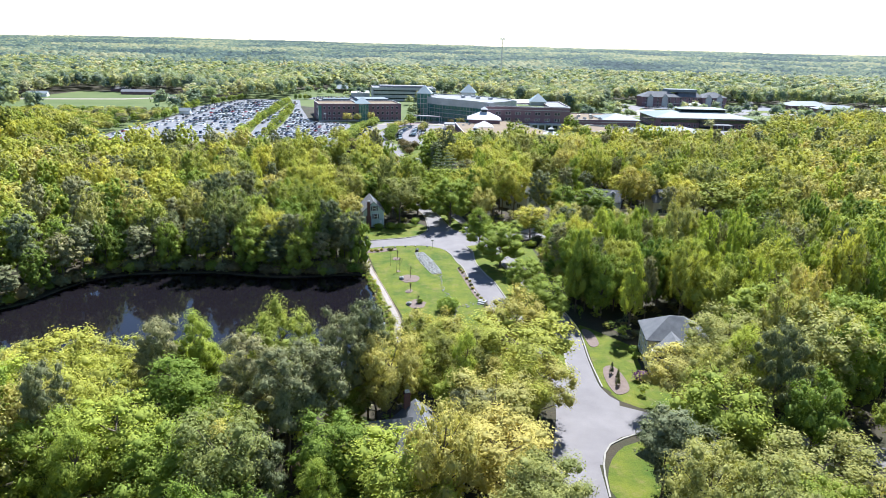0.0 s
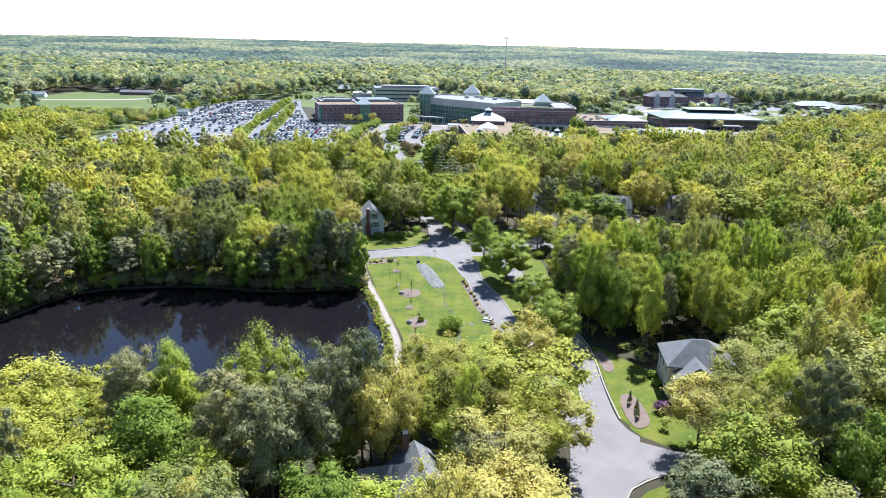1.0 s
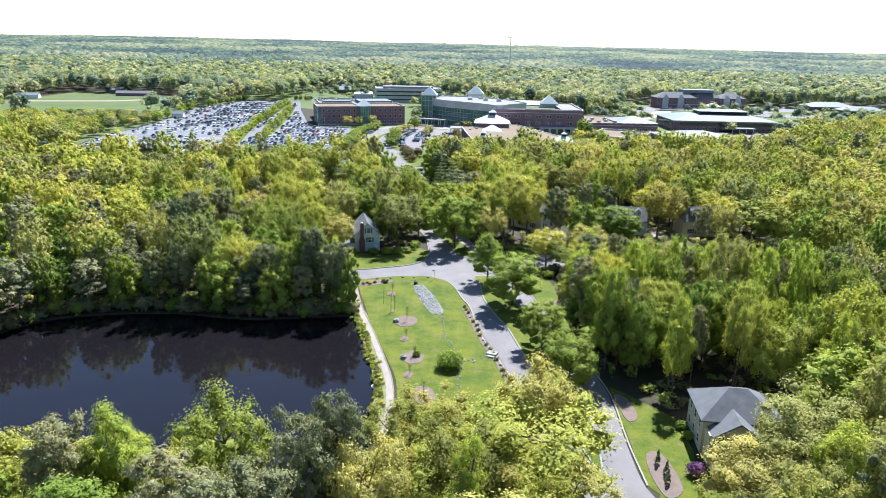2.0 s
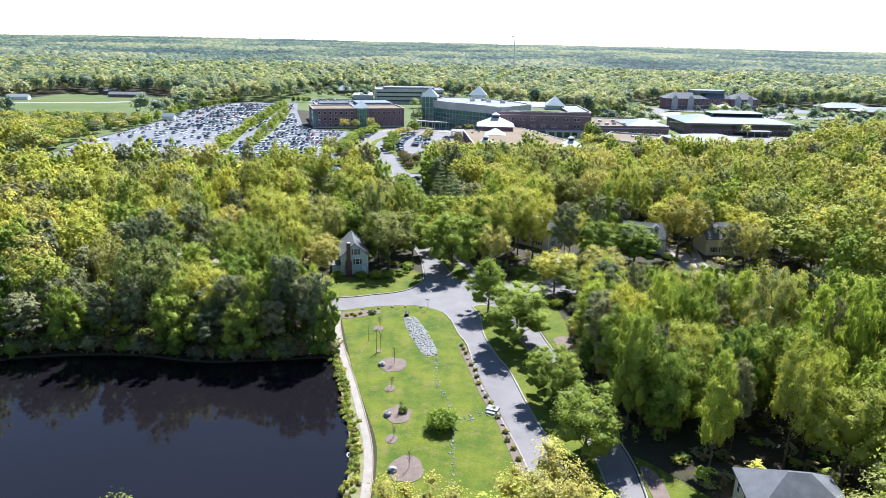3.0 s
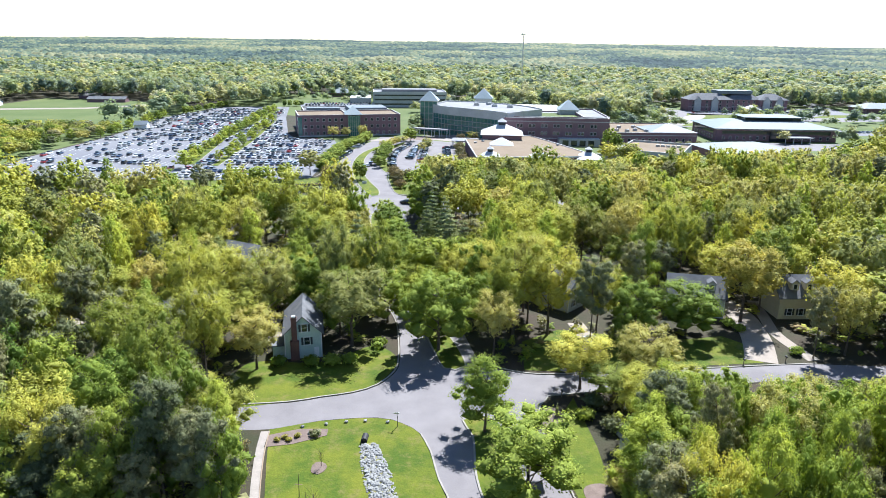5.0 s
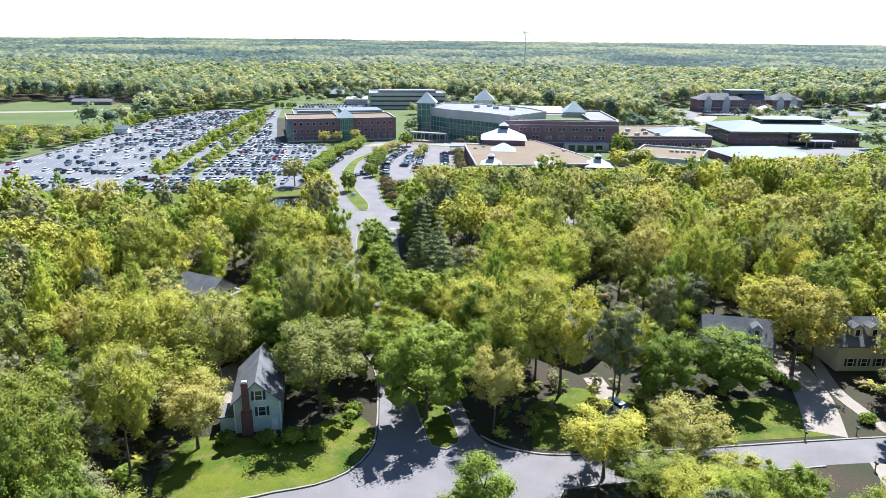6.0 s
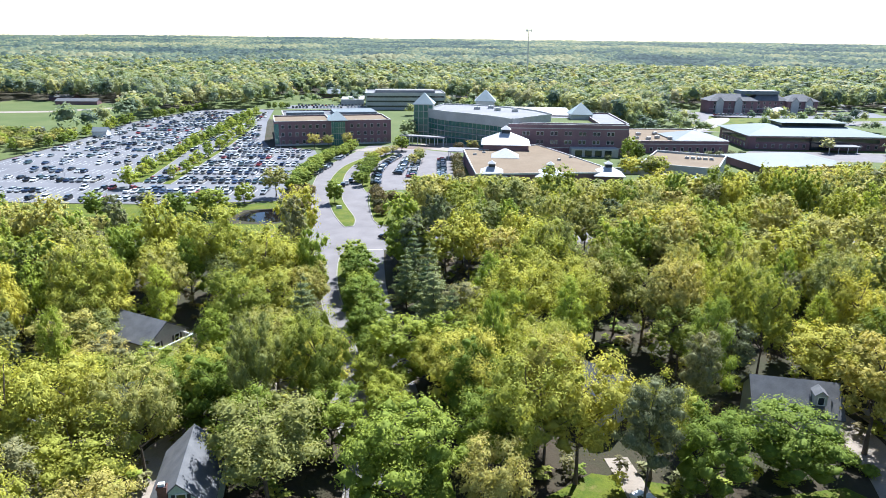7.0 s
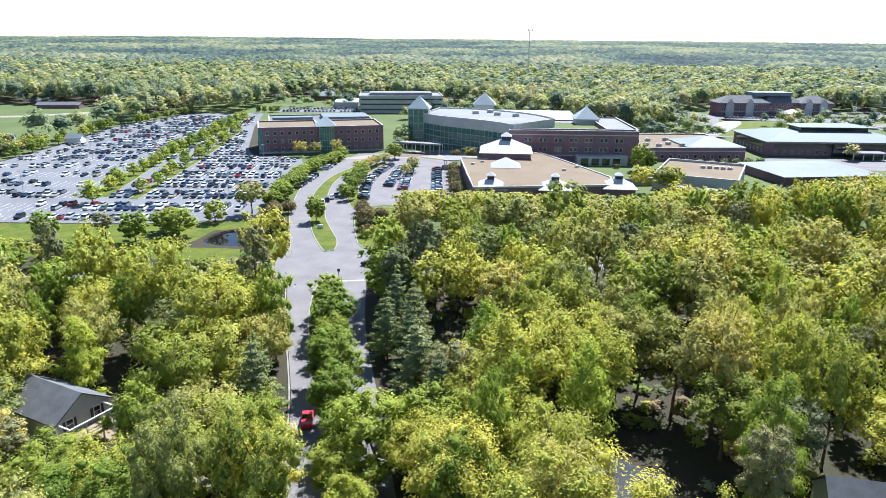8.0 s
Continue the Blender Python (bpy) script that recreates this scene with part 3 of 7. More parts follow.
# white stop line and stall lines
tagged(part("stop_line", strip_mesh([(-28, 271), (-21.8, 272.4)], 0.5, 0.0, 0.036), M_WHITE), "white painted stop line", "road marking", kind="structure")
ROW_DIR = Vector((math.cos(radians(5)), math.sin(radians(5)), 0))
ROW_UP = Vector((-ROW_DIR.y, ROW_DIR.x, 0))
ROW_O = Vector((-104, 321, 0))


def lot_point(u, v):
    return ROW_O + ROW_DIR * u + ROW_UP * v


def stalls():
    """Every stall of the lot: place along the row, row, and which way its car points."""
    out = []
    rows = [(2.6, 1)]
    for k in range(15):
        rows += [(17.5 + 19.5 * k - 2.7, -1), (17.5 + 19.5 * k + 2.7, 1)]
    for v, way in rows:
        for i in range(-45, 16):
            p = lot_point(i * 2.72, v)
            x, y = p.x, p.y
            if not inside(x, y, LOT) or near_poly(x, y, STRIPS[0], 1.5) or near_poly(x, y, STRIPS[1], 1.2) or y > 625:
                continue
            if not (inside(x - 3.2, y, LOT) and inside(x + 3.2, y, LOT) and inside(x, y - 3, LOT)):
                continue
            if abs((i * 2.72 + 60) % 62 - 31) < 3.2 and v > 6:
                continue
            out.append((p, v, way, i))
    return out


STALLS = stalls()
_bm = bmesh.new()
for p, v, way, i in STALLS:
    if p.y < 520:
        m = Matrix.Translation(p - ROW_DIR * 1.36) @ Matrix.Rotation(radians(5), 4, "Z")
        vs = [_bm.verts.new(m @ Vector(q)) for q in ((-0.07, -2.6, 0.026), (0.07, -2.6, 0.026), (0.07, 2.6, 0.026), (-0.07, 2.6, 0.026))]
        _bm.faces.new(vs)
tagged(part("stall_lines", _bm, M_WHITE), "white painted stall lines", "road marking", kind="structure")


# ---------------------------------------------------------------- houses
def window_mesh(w, h):
    """A frame with a sill; the pane goes into it as a mesh of its own."""
    t = 0.12
    return bm_mesh("window", boxes((-w / 2 - t, -w / 2, -0.08, 0.05, 0, h), (w / 2, w / 2 + t, -0.08, 0.05, 0, h), (-w / 2 - t, w / 2 + t, -0.08, 0.05, h, h + t),
                                   (-w / 2 - t - 0.06, w / 2 + t + 0.06, -0.14, 0.05, -t, 0), (-w / 2, w / 2, -0.05, 0.0, h / 2 - 0.04, h / 2 + 0.04)), M_WHITE)


def pane_mesh(w, h, mat=None):
    return bm_mesh("pane", boxes((-w / 2, w / 2, -0.03, 0.03, 0, h)), mat or M_GLASS)


WIN, PANE = window_mesh(1.0, 1.5), pane_mesh(1.0, 1.5)
SHUT = bm_mesh("shutter", boxes((-0.2, 0.2, -0.07, 0.0, 0, 1.5)), M_SHUTTER)


def add_window(parent, x, y, z, rz=0, shutters=True, s=1.0):
    m = pose(x, y, z, 0, 0, rz) @ Matrix.Scale(s, 4)
    w = part("window", WIN, None, parent, "white framed sash window", m)
    part("pane", PANE, None, w)
    if shutters:
        for k in (-0.86, 0.86):
            part("shutter", SHUT, None, parent, "dark shutter", m @ pose(k, 0, 0))
    return w


def gable_body(w, d, eave, ridge, x0=0.0):
    """Walls with a gable at each end; the ridge runs along y."""
    bm = bmesh.new()
    prof = [(-w / 2, 0), (w / 2, 0), (w / 2, eave), (0, ridge), (-w / 2, eave)]
    loft(bm, [[(x + x0, -d / 2, z) for x, z in prof], [(x + x0, d / 2, z) for x, z in prof]])
    return bm


def gable_roof(w, d, eave, ridge, over=0.45, thick=0.22):
    bm = bmesh.new()
    s = (ridge - eave) / (w / 2)
    e = w / 2 + over
    up = 0.06
    prof = [(-e, eave - s * over + up), (0, ridge + up), (e, eave - s * over + up), (e, eave - s * over + up + thick), (0, ridge + up + thick), (-e, eave - s * over + up + thick)]
    loft(bm, [[(x, -d / 2 - over, z) for x, z in prof], [(x, d / 2 + over, z) for x, z in prof]])
    return bm


def hip_roof(x0, x1, y0, y1, z, top, over=0.5, flat_top=0.0, thick=0.2):
    """A hipped roof with eaves; flat_top leaves a level part on it."""
    bm = bmesh.new()
    x0, x1, y0, y1 = x0 - over, x1 + over, y0 - over, y1 + over
    a = min(x1 - x0, y1 - y0) / 2 - max(flat_top / 2, 0.05)
    ring = lambda k, zz: [(x0 + k, y0 + k, zz), (x1 - k, y0 + k, zz), (x1 - k, y1 - k, zz), (x0 + k, y1 - k, zz)]  # noqa: E731
    loft(bm, [ring(0, z), ring(0, z + thick), ring(a, top)])
    return bm


def chimney(parent, x, y, top, w=0.9, d=0.6, base=0.0):
    c = part("chimney", boxes((x - w / 2, x + w / 2, y - d / 2, y + d / 2, base, top), (x - w / 2 - 0.3, x + w / 2 + 0.3, y - d / 2 - 0.15, y + d / 2, base, base + 0.45 * (top - base)),
                              (x - w / 2 - 0.08, x + w / 2 + 0.08, y - d / 2 - 0.08, y + d / 2 + 0.08, top - 0.3, top)), M_BRICK_DARK, parent, "dark red brick chimney")
    part("chimney_cap", boxes((x - 0.35, x + 0.35, y - 0.25, y + 0.25, top, top + 0.35)), M_WHITE, c, "white chimney cap")


def gable_house(m, w, d, eave, ridge, wall, label, windows=(), stack=None, dormers=()):
    h = thing("house", m, label, "house")
    part("wall", gable_body(w, d, eave, ridge), wall, h)
    part("roof", gable_roof(w, d, eave, ridge), M_SHINGLE, h, "grey shingle roof")
    for a in (-w / 2 + 0.04, w / 2 - 0.04):
        part("corner_board", boxes((a - 0.1, a + 0.1, -d / 2 - 0.03, -d / 2 + 0.14, 0, eave)), M_WHITE, h, "white corner board")
    for x, z, side in windows:
        if side == "f":
            add_window(h, x, -d / 2, z)
        elif side == "l":
            add_window(h, -w / 2, x, z, -90)
        else:
            add_window(h, w / 2, x, z, 90)
    if stack:
        chimney(h, *stack)
    for y, side in dormers:
        x = side * w * 0.30
        z = eave + (ridge - eave) * 0.42
        dm = part("dormer", gable_body(1.7, 2.2, 1.5, 2.2), wall, h, "small gabled dormer", pose(x, y, z, 0, 0, 90 if side > 0 else -90))
        part("dormer_roof", gable_roof(1.7, 2.2, 1.5, 2.2, 0.15, 0.1), M_SHINGLE, dm)
        part("window", WIN, None, dm, "", pose(0, -1.1, 0.1) @ Matrix.Scale(0.8, 4))
        part("pane", PANE, None, dm, "dark window pane", pose(0, -1.12, 0.1) @ Matrix.Scale(0.8, 4))
    return h


# sage house by the crossing, gable towards the road
sage = gable_house(pose(-27.5, 159.2, 0, 0, 0, 14.6), 6.9, 12.0, 5.2, 8.5, M_SAGE, "sage green two storey house with a brick chimney",
                   [(0.7, 2.8, "f"), (0.3, 5.5, "f"), (-4, 0.9, "l"), (-4, 3.4, "l"), (1, 0.9, "l"), (3, 3.4, "l")], (-1.6, -6.25, 8.6, 1.0, 0.7))
part("lean_to", boxes((-5.8, -3.45, -5.2, -1.5, 0, 2.5)), M_SAGE, sage)
part("lean_to_roof", boxes((-6.0, -3.45, -5.5, -1.2, 2.5, 2.7)), M_SHINGLE, sage, "grey lean-to roof")
part("door", boxes((2.0, 2.9, -6.08, -6.0, 0.2, 2.2)), M_WHITE, sage, "white back door")

# cream house with hipped roof, a front gable and a porch
cream = thing("house", pose(40.6, 53.2, 0, 0, 0, -4), "cream house with grey hipped roof and black shutters", "house")
part("wall", boxes((0, 11.5, 3.0, 12.0, 0, 5.6), (0.4, 8.4, 0.4, 3.0, 0, 4.6)), M_CREAM, cream)
part("roof", hip_roof(0, 11.5, 3.0, 12.0, 5.6, 9.2, 0.5, 0.3), M_SHINGLE, cream, "grey hipped shingle roof")
part("front_gable", gable_body(6.6, 5.6, 4.7, 6.9), M_CREAM, cream, "", pose(4.4, 3.1, 0))
part("front_roof", gable_roof(6.6, 5.8, 4.7, 6.9), M_SHINGLE, cream, "grey shingle gable roof", pose(4.4, 3.1, 0))
part("porch", boxes((0.6, 8.2, -2.0, 0.4, 0.0, 0.4)), M_CONCRETE, cream, "pale porch floor")
part("porch_roof", boxes((0.4, 8.4, -2.2, 0.5, 2.9, 3.1)), M_SHINGLE, cream, "grey porch roof")
for k in range(4):
    part("post", boxes((0.7 + k * 2.4, 0.9 + k * 2.4, -1.9, -1.7, 0.4, 2.9)), M_WHITE, cream)
for x, z in ((2.0, 3.2), (4.4, 3.2), (6.8, 3.2)):
    add_window(cream, x, 0.29, z, 0, True, 0.9)
for y, z in ((4.6, 1.0), (7.5, 1.0), (10.3, 1.0), (4.6, 3.6), (7.5, 3.6), (10.3, 3.6)):
    add_window(cream, -0.01, y, z, -90, False, 0.9)

# grey house among the front pines
front = gable_house(pose(0.3, 18.8, 0, 0, 0, 16), 8.6, 12.5, 4.6, 8.0, M_GREY_SIDING, "grey roofed house among pines beside the pond", [(-2, 1, "f"), (2, 1, "f"), (3, 1.2, "r"), (0, 1.2, "r")],
                    (-1.3, 6.4, 9.6, 0.9, 0.7))
wing = part("side_wing", gable_body(5.2, 6.0, 4.6, 7.4), M_GREY_SIDING, front, "cross wing of the house", pose(-4.6, 2.6, 0, 0, 0, 90))
part("roof", gable_roof(5.2, 6.0, 4.6, 7.4), M_SHINGLE, wing, "grey shingle roof")
part("skylight", boxes((-0.4, 0.4, -0.6, 0.6, 0, 0.14)), M_GLASS, front, "dark skylight", pose(-5.8, 1.15, 6.2, 29, 0, 0))
part("porch_room", boxes((-10.6, -6.6, -1.4, 2.2, 0, 2.6)), M_BRICK_DARK, front, "dark brick garden room")
part("porch_roof", boxes((-10.9, -6.4, -1.7, 2.5, 2.6, 2.8)), M_SHINGLE, front, "grey porch roof")
part("deck", boxes((-8.5, -3.5, -5, -1.5, 0.2, 0.45)), M_WOODWORK, front, "weathered timber deck")

gable_house(pose(56, 187, 0, 0, 0, 82), 8.5, 12, 4.8, 8.2, M_GREY_SIDING, "grey roofed house with white trim and dormer", [(-2, 1, "f"), (2, 1, "f"), (-3, 1, "l"), (0, 1, "l"), (3, 1, "l")], None, [(-3, -1)])
gable_house(pose(79.5, 188, 0, 0, 0, 96), 9.0, 13, 5.2, 8.8, M_CREAM, "cream house with dormers behind a walk", [(-2.4, 1, "f"), (2.4, 1, "f"), (-4, 1, "l"), (-1.4, 1, "l"), (1.4, 1, "l"), (4, 1, "l")], None, [(-3.2, -1), (0, -1), (3.2, -1)])
gable_house(pose(24.8, 189, 0, 0, 0, 52), 8.8, 12.5, 5.4, 8.6, M_GREY_SIDING, "pale grey house half hidden by trees", [(-2, 1, "f"), (2, 1, "f"), (-2, 3.6, "f"), (2, 3.6, "f"), (-3, 1, "l"), (2, 1, "l")], (1.5, 6.0, 9.8, 0.8, 0.6))
deckhouse = gable_house(pose(-54.3, 200.9, 0, 0, 0, 67.5), 8.6, 11.0, 5.2, 8.0, M_GREY_SIDING, "grey house with a white framed back porch", [(-2.2, 0.9, "f"), (2.2, 0.9, "f"), (-2.2, 3.4, "f"), (2.2, 3.4, "f"), (-3, 1, "r"), (3, 1, "r"), (-3, 1, "l"), (3, 1, "l")], None)
part("deck", boxes((-4.2, 3.4, -8.6, -5.5, 2.5, 2.7)), M_WOODWORK, deckhouse, "weathered timber deck")
part("lower_deck", boxes((-4.2, 3.4, -8.6, -5.5, 0.15, 0.35)), M_WOODWORK, deckhouse, "weathered lower deck")
for k in range(4):
    part("porch_post", boxes((-4.1 + k * 2.4, -3.92 + k * 2.4, -8.5, -8.32, 0.3, 5.0)), M_WHITE, deckhouse)
part("porch_beam", boxes((-4.2, 3.5, -8.55, -8.3, 4.9, 5.15), (-4.2, 3.5, -8.55, -8.3, 2.45, 2.65), (-4.15, -3.95, -8.3, -5.5, 4.9, 5.1), (3.2, 3.4, -8.3, -5.5, 4.9, 5.1)), M_WHITE, deckhouse, "white porch beam")
part("rail", boxes((-4.1, 3.4, -8.5, -8.4, 3.55, 3.65), (-4.1, 3.4, -8.5, -8.4, 3.1, 3.16)), M_WHITE, deckhouse, "white deck rail")
gable_house(pose(-57, 171, 0, 0, 0, 60), 6.0, 8.0, 2.8, 4.8, M_GREY_SIDING, "low grey garage in the woods", [(-1.2, 0.9, "f")])
gable_house(pose(32, 126, 0, 0, 0, 20), 4.0, 5.5, 2.6, 4.0, M_GREY_SIDING, "small pale shed between trees", [(0, 0.9, "f")])
gable_house(pose(-114, 206, 0, 0, 0, 70), 9.0, 14, 4.2, 7.6, M_CREAM, "cream house with tan roof in the woods", [(-2, 1, "f"), (2, 1, "f")])
gable_house(pose(-98, 120, 0, 0, 0, 30), 8.0, 11, 4.4, 7.4, M_GREY_SIDING, "grey house across the pond woods", [(-2, 1, "f"), (2, 1, "f")])
gable_house(pose(100, 118, 0, 0, 0, 40), 9.0, 12, 4.8, 8.0, M_GREY_SIDING, "grey roofed house deep in the woods", [(-2, 1, "f"), (2, 1, "f")])


# ---------------------------------------------------------------- campus buildings
CWIN = bm_mesh("window", boxes((-0.85, 0.85, -0.10, 0.05, -0.2, 0), (-0.85, 0.85, -0.10, 0.05, 1.7, 1.9), (-0.85, -0.7, -0.10, 0.05, 0, 1.7), (0.7, 0.85, -0.10, 0.05, 0, 1.7)), M_PRECAST)
CPANE = pane_mesh(1.4, 1.7)


def facade(parent, x0, x1, y, floors, step, rz=0, first=1.2, rise=4.1):
    """Rows of windows on a wall that runs along x at y (or along y, turned)."""
    n = max(1, int((x1 - x0) / step))
    for f in floors:
        for i in range(n):
            u = x0 + (i + 0.5) * (x1 - x0) / n
            m = pose(u, y, first + f * rise) if rz == 0 else pose(y, u, first + f * rise, 0, 0, rz)
            w = part("window", CWIN, None, parent, "", m)
            part("pane", CPANE, None, w)


def flat_block(parent, x0, x1, y0, y1, h, wall, top, parapet=0.7, name="wall", z0=0.0):
    """A block with a flat roof behind a parapet."""
    t = 0.4
    part(name, boxes((x0, x1, y0, y1, z0, h - parapet), (x0, x1, y0, y0 + t, h - parapet, h), (x0, x1, y1 - t, y1, h - parapet, h), (x0, x0 + t, y0 + t, y1 - t, h - parapet, h),
                     (x1 - t, x1, y0 + t, y1 - t, h - parapet, h)), wall, parent)
    part("roof", boxes((x0 + t, x1 - t, y0 + t, y1 - t, h - parapet, h - parapet + 0.12)), top, parent, "level roof")
    part("coping", boxes((x0 - 0.1, x1 + 0.1, y0 - 0.1, y0 + t + 0.1, h, h + 0.18), (x0 - 0.1, x1 + 0.1, y1 - t - 0.1, y1 + 0.1, h, h + 0.18),
                         (x0 - 0.1, x0 + t + 0.1, y0 + t + 0.1, y1 - t - 0.1, h, h + 0.18), (x1 - t - 0.1, x1 + 0.1, y0 + t + 0.1, y1 - t - 0.1, h, h + 0.18)), M_PRECAST, parent, "pale coping")


def roof_unit(x, y, z, s=1.0, rz=0):
    """A louvred air handler on a roof."""
    u = thing("rooftop_unit", pose(x, y, z, 0, 0, rz), "pale grey rooftop air handler", "air handler", "rooftop units")
    part("casing", boxes((-1.6 * s, 1.6 * s, -1 * s, 1 * s, 0.2, 1.5 * s)), M_PRECAST, u)
    part("skid", boxes((-1.7 * s, 1.7 * s, -0.9 * s, -0.7 * s, 0, 0.2), (-1.7 * s, 1.7 * s, 0.7 * s, 0.9 * s, 0, 0.2)), M_STEEL, u)
    part("fan_hood", boxes((-1.2 * s, -0.2 * s, -0.6 * s, 0.6 * s, 1.5 * s, 1.8 * s), (0.3 * s, 1.2 * s, -0.6 * s, 0.6 * s, 1.5 * s, 1.75 * s)), M_STEEL, u)


# three storey brick office with a glazed entrance bay
office = thing("office_building", pose(-110.3, 453.8, 0, 0, 0, 19.0), "three storey red brick office with glazed entry", "office building")
flat_block(office, 0, 30.5, 0, 30, 13.2, M_BRICK, M_TAN_ROOF)
flat_block(office, 38.0, 64, 0, 30, 13.2, M_BRICK, M_TAN_ROOF)
part("entry_bay", boxes((30.5, 38, -1.5, 30, 0, 12.8)), M_GREEN_GLASS, office, "green glazed entry bay")
part("mullions", boxes(*[(30.5 + i * 1.25 - 0.06, 30.5 + i * 1.25 + 0.06, -1.6, -1.45, 0, 12.8) for i in range(7)], *[(30.5, 38, -1.6, -1.45, z, z + 0.14) for z in (3, 6.2, 9.4, 12.6)]), M_PRECAST, office, "pale mullions")
part("glass_pyramid", hip_roof(29.5, 39, -1.5, 8, 13.3, 18.4, 0.6), M_PALE_METAL, office, "pale pyramid roof")
part("base_course", boxes((-0.05, 30.5, -0.06, 0.0, 0, 0.8), (38, 64.05, -0.06, 0, 0, 0.8)), M_PRECAST, office, "pale stone base")
facade(office, 2.5, 28.5, 0, (0, 1, 2), 3.7)
facade(office, 40, 62.5, 0, (0, 1, 2), 3.3)
part("corner_glass", boxes((-0.12, 2.2, -0.12, 0.0, 1, 12), (-0.12, 0.0, 0, 3.5, 1, 12)), M_GREEN_GLASS, office, "green corner glazing")
facade(office, 2, 15, 0, (0, 1, 2), 3.2, -90)
flat_block(office, 6, 64, 30, 66, 12.4, M_BRICK, M_SHINGLE, 0.6, "rear_wall")
part("roof_monitor", boxes((8, 30, 36, 44, 11.8, 14.2)), M_METAL_ROOF, office, "grey roof monitor")
part("roof_monitor", boxes((36, 62, 36, 58, 11.8, 14.0)), M_METAL_ROOF, office, "grey roof monitor")
facade(office, 19, 50, 64, (0, 1, 2), 4.0, 90)

# pale office and deck behind
deck = thing("office_building", pose(-98, 655, 0, 0, 0, 10), "pale four storey office behind the campus", "office building")
flat_block(deck, 0, 66, 0, 40, 13.5, M_PRECAST, M_WHITE_ROOF)
for z in (2.2, 6.2, 10.0):
    part("window_band", boxes((1, 65, -0.12, 0.0, z, z + 1.3)), M_GLASS, deck, "dark window band")
part("roof_plant", boxes((8, 58, 10, 26, 13, 15.2)), M_WHITE_ROOF, deck, "white rooftop plant room")
part("annex", boxes((-22, -2, 40, 80, 0, 5)), M_PRECAST, deck, "pale low annex")


# main hall: a long bowed front of green glass under a pale band, with a pyramid tower
hall = thing("hospital_building", pose(0, 0, 0), "curved glass front hall with pale concrete band", "hospital")
bow_out = smooth_line([(-32, 497), (-20, 484), (-6, 474), (8, 463), (17, 452)], False, 3.0)
bow_in = smooth_line([(40, 480), (30, 500), (14, 515), (-6, 526), (-24, 528)], False, 3.0)
band_out = smooth_line([(-31, 495.5), (-20, 482), (-6, 472), (8, 461), (18, 449.5)], False, 3.0)
part("parapet", strip_mesh(band_out + [(40, 478)] + bow_in, 0.5, 17.0, 17.9, True), M_PRECAST, hall, "pale parapet")
part("glass_wall", prism(bow_out + bow_in, 0, 12.6), M_GREEN_GLASS, hall, "green glass curtain wall")
part("concrete_band", prism(band_out + [(40, 478)] + bow_in, 12.6, 17.0), M_PRECAST, hall, "pale curved concrete band")
for z in (3.2, 6.4, 9.5):
    part("floor_band", prism(band_out + [(38, 480)] + bow_in, z, z + 0.22), M_PRECAST, hall, "pale floor band")
part("roof", prism([(x * 0.96, (y - 495) * 0.94 + 495) for x, y in bow_out + bow_in], 17.0, 17.25), M_WHITE_ROOF, hall, "pale level roof")
for k, (x, y) in enumerate(smooth_line([(-31.5, 496.4), (-20, 483.3), (-6, 473.2), (8, 462.2), (17, 451.2)], False, 2.6)):
    part("mullion", boxes((x - 0.08, x + 0.08, y - 0.2, y, 0, 12.6)), M_PRECAST, hall)
tower = part("tower", boxes((-39, -28, 495, 506, 0, 20)), M_GREEN_GLASS, hall, "square green glass tower")
part("tower_frame", boxes(*[(-39.15 + i * 2.75, -38.85 + i * 2.75, 494.8, 495, 0, 20) for i in range(5)], *[(-39.1, -27.9, 494.8, 495, z, z + 0.3) for z in (4, 8, 12, 16, 19.7)]), M_PRECAST, tower)
part("tower_roof", hip_roof(-39, -28, 495, 506, 20, 26.5, 0.9), M_PALE_METAL, tower, "pale green pyramid roof")
part("tower_base", boxes((-4, 8, 535, 547, 0, 19)), M_PRECAST, hall, "rear pyramid tower")
part("tower_roof", hip_roof(-4, 8, 535, 547, 19, 26, 0.9), M_PALE_METAL, hall, "pale green pyramid roof")
part("rear_block", boxes((-26, 60, 528, 600, 0, 10)), M_PRECAST, hall, "pale rear block")
for x, y in ((-2, 500), (10, 495), (6, 508), (20, 490)):
    roof_unit(x, y, 17.25, 1.0, 20)

canopy = thing("entrance_canopy", pose(-27, 470, 0, 0, 0, -14), "white steel canopy before the main entrance", "canopy")
part("canopy_roof", boxes((-17, 9, -3, 3, 4.6, 5.0), (-17.2, 9.2, -3.2, -3, 4.5, 5.2)), M_WHITE_ROOF, canopy)
for k in range(6):
    for y in (-2.6, 2.6):
        part("post", boxes((-16.6 + k * 5, -16.3 + k * 5, y - 0.15, y + 0.15, 0, 4.6)), M_WHITE, canopy)

# long brick ward with a planted court behind its parapet
ward = thing("hospital_building", pose(12, 447, 0, 0, 0, 2.5), "long red brick hospital ward with white roof", "hospital")
flat_block(ward, 4, 66, 0, 7, 15.4, M_BRICK, M_WHITE_ROOF)
flat_block(ward, 52, 67.5, 7, 62, 15.4, M_BRICK, M_WHITE_ROOF, 0.7, "east_wall")
flat_block(ward, 6, 52, 48, 62, 13.6, M_BRICK, M_WHITE_ROOF, 0.7, "north_wall")
part("court", boxes((6, 52, 7, 48, 0, 13.6)), M_FIELD, ward, "planted roof court")
part("skylight_base", boxes((42, 54, 40, 52, 9, 16.4)), M_PRECAST, ward, "pale drum under the pyramid")
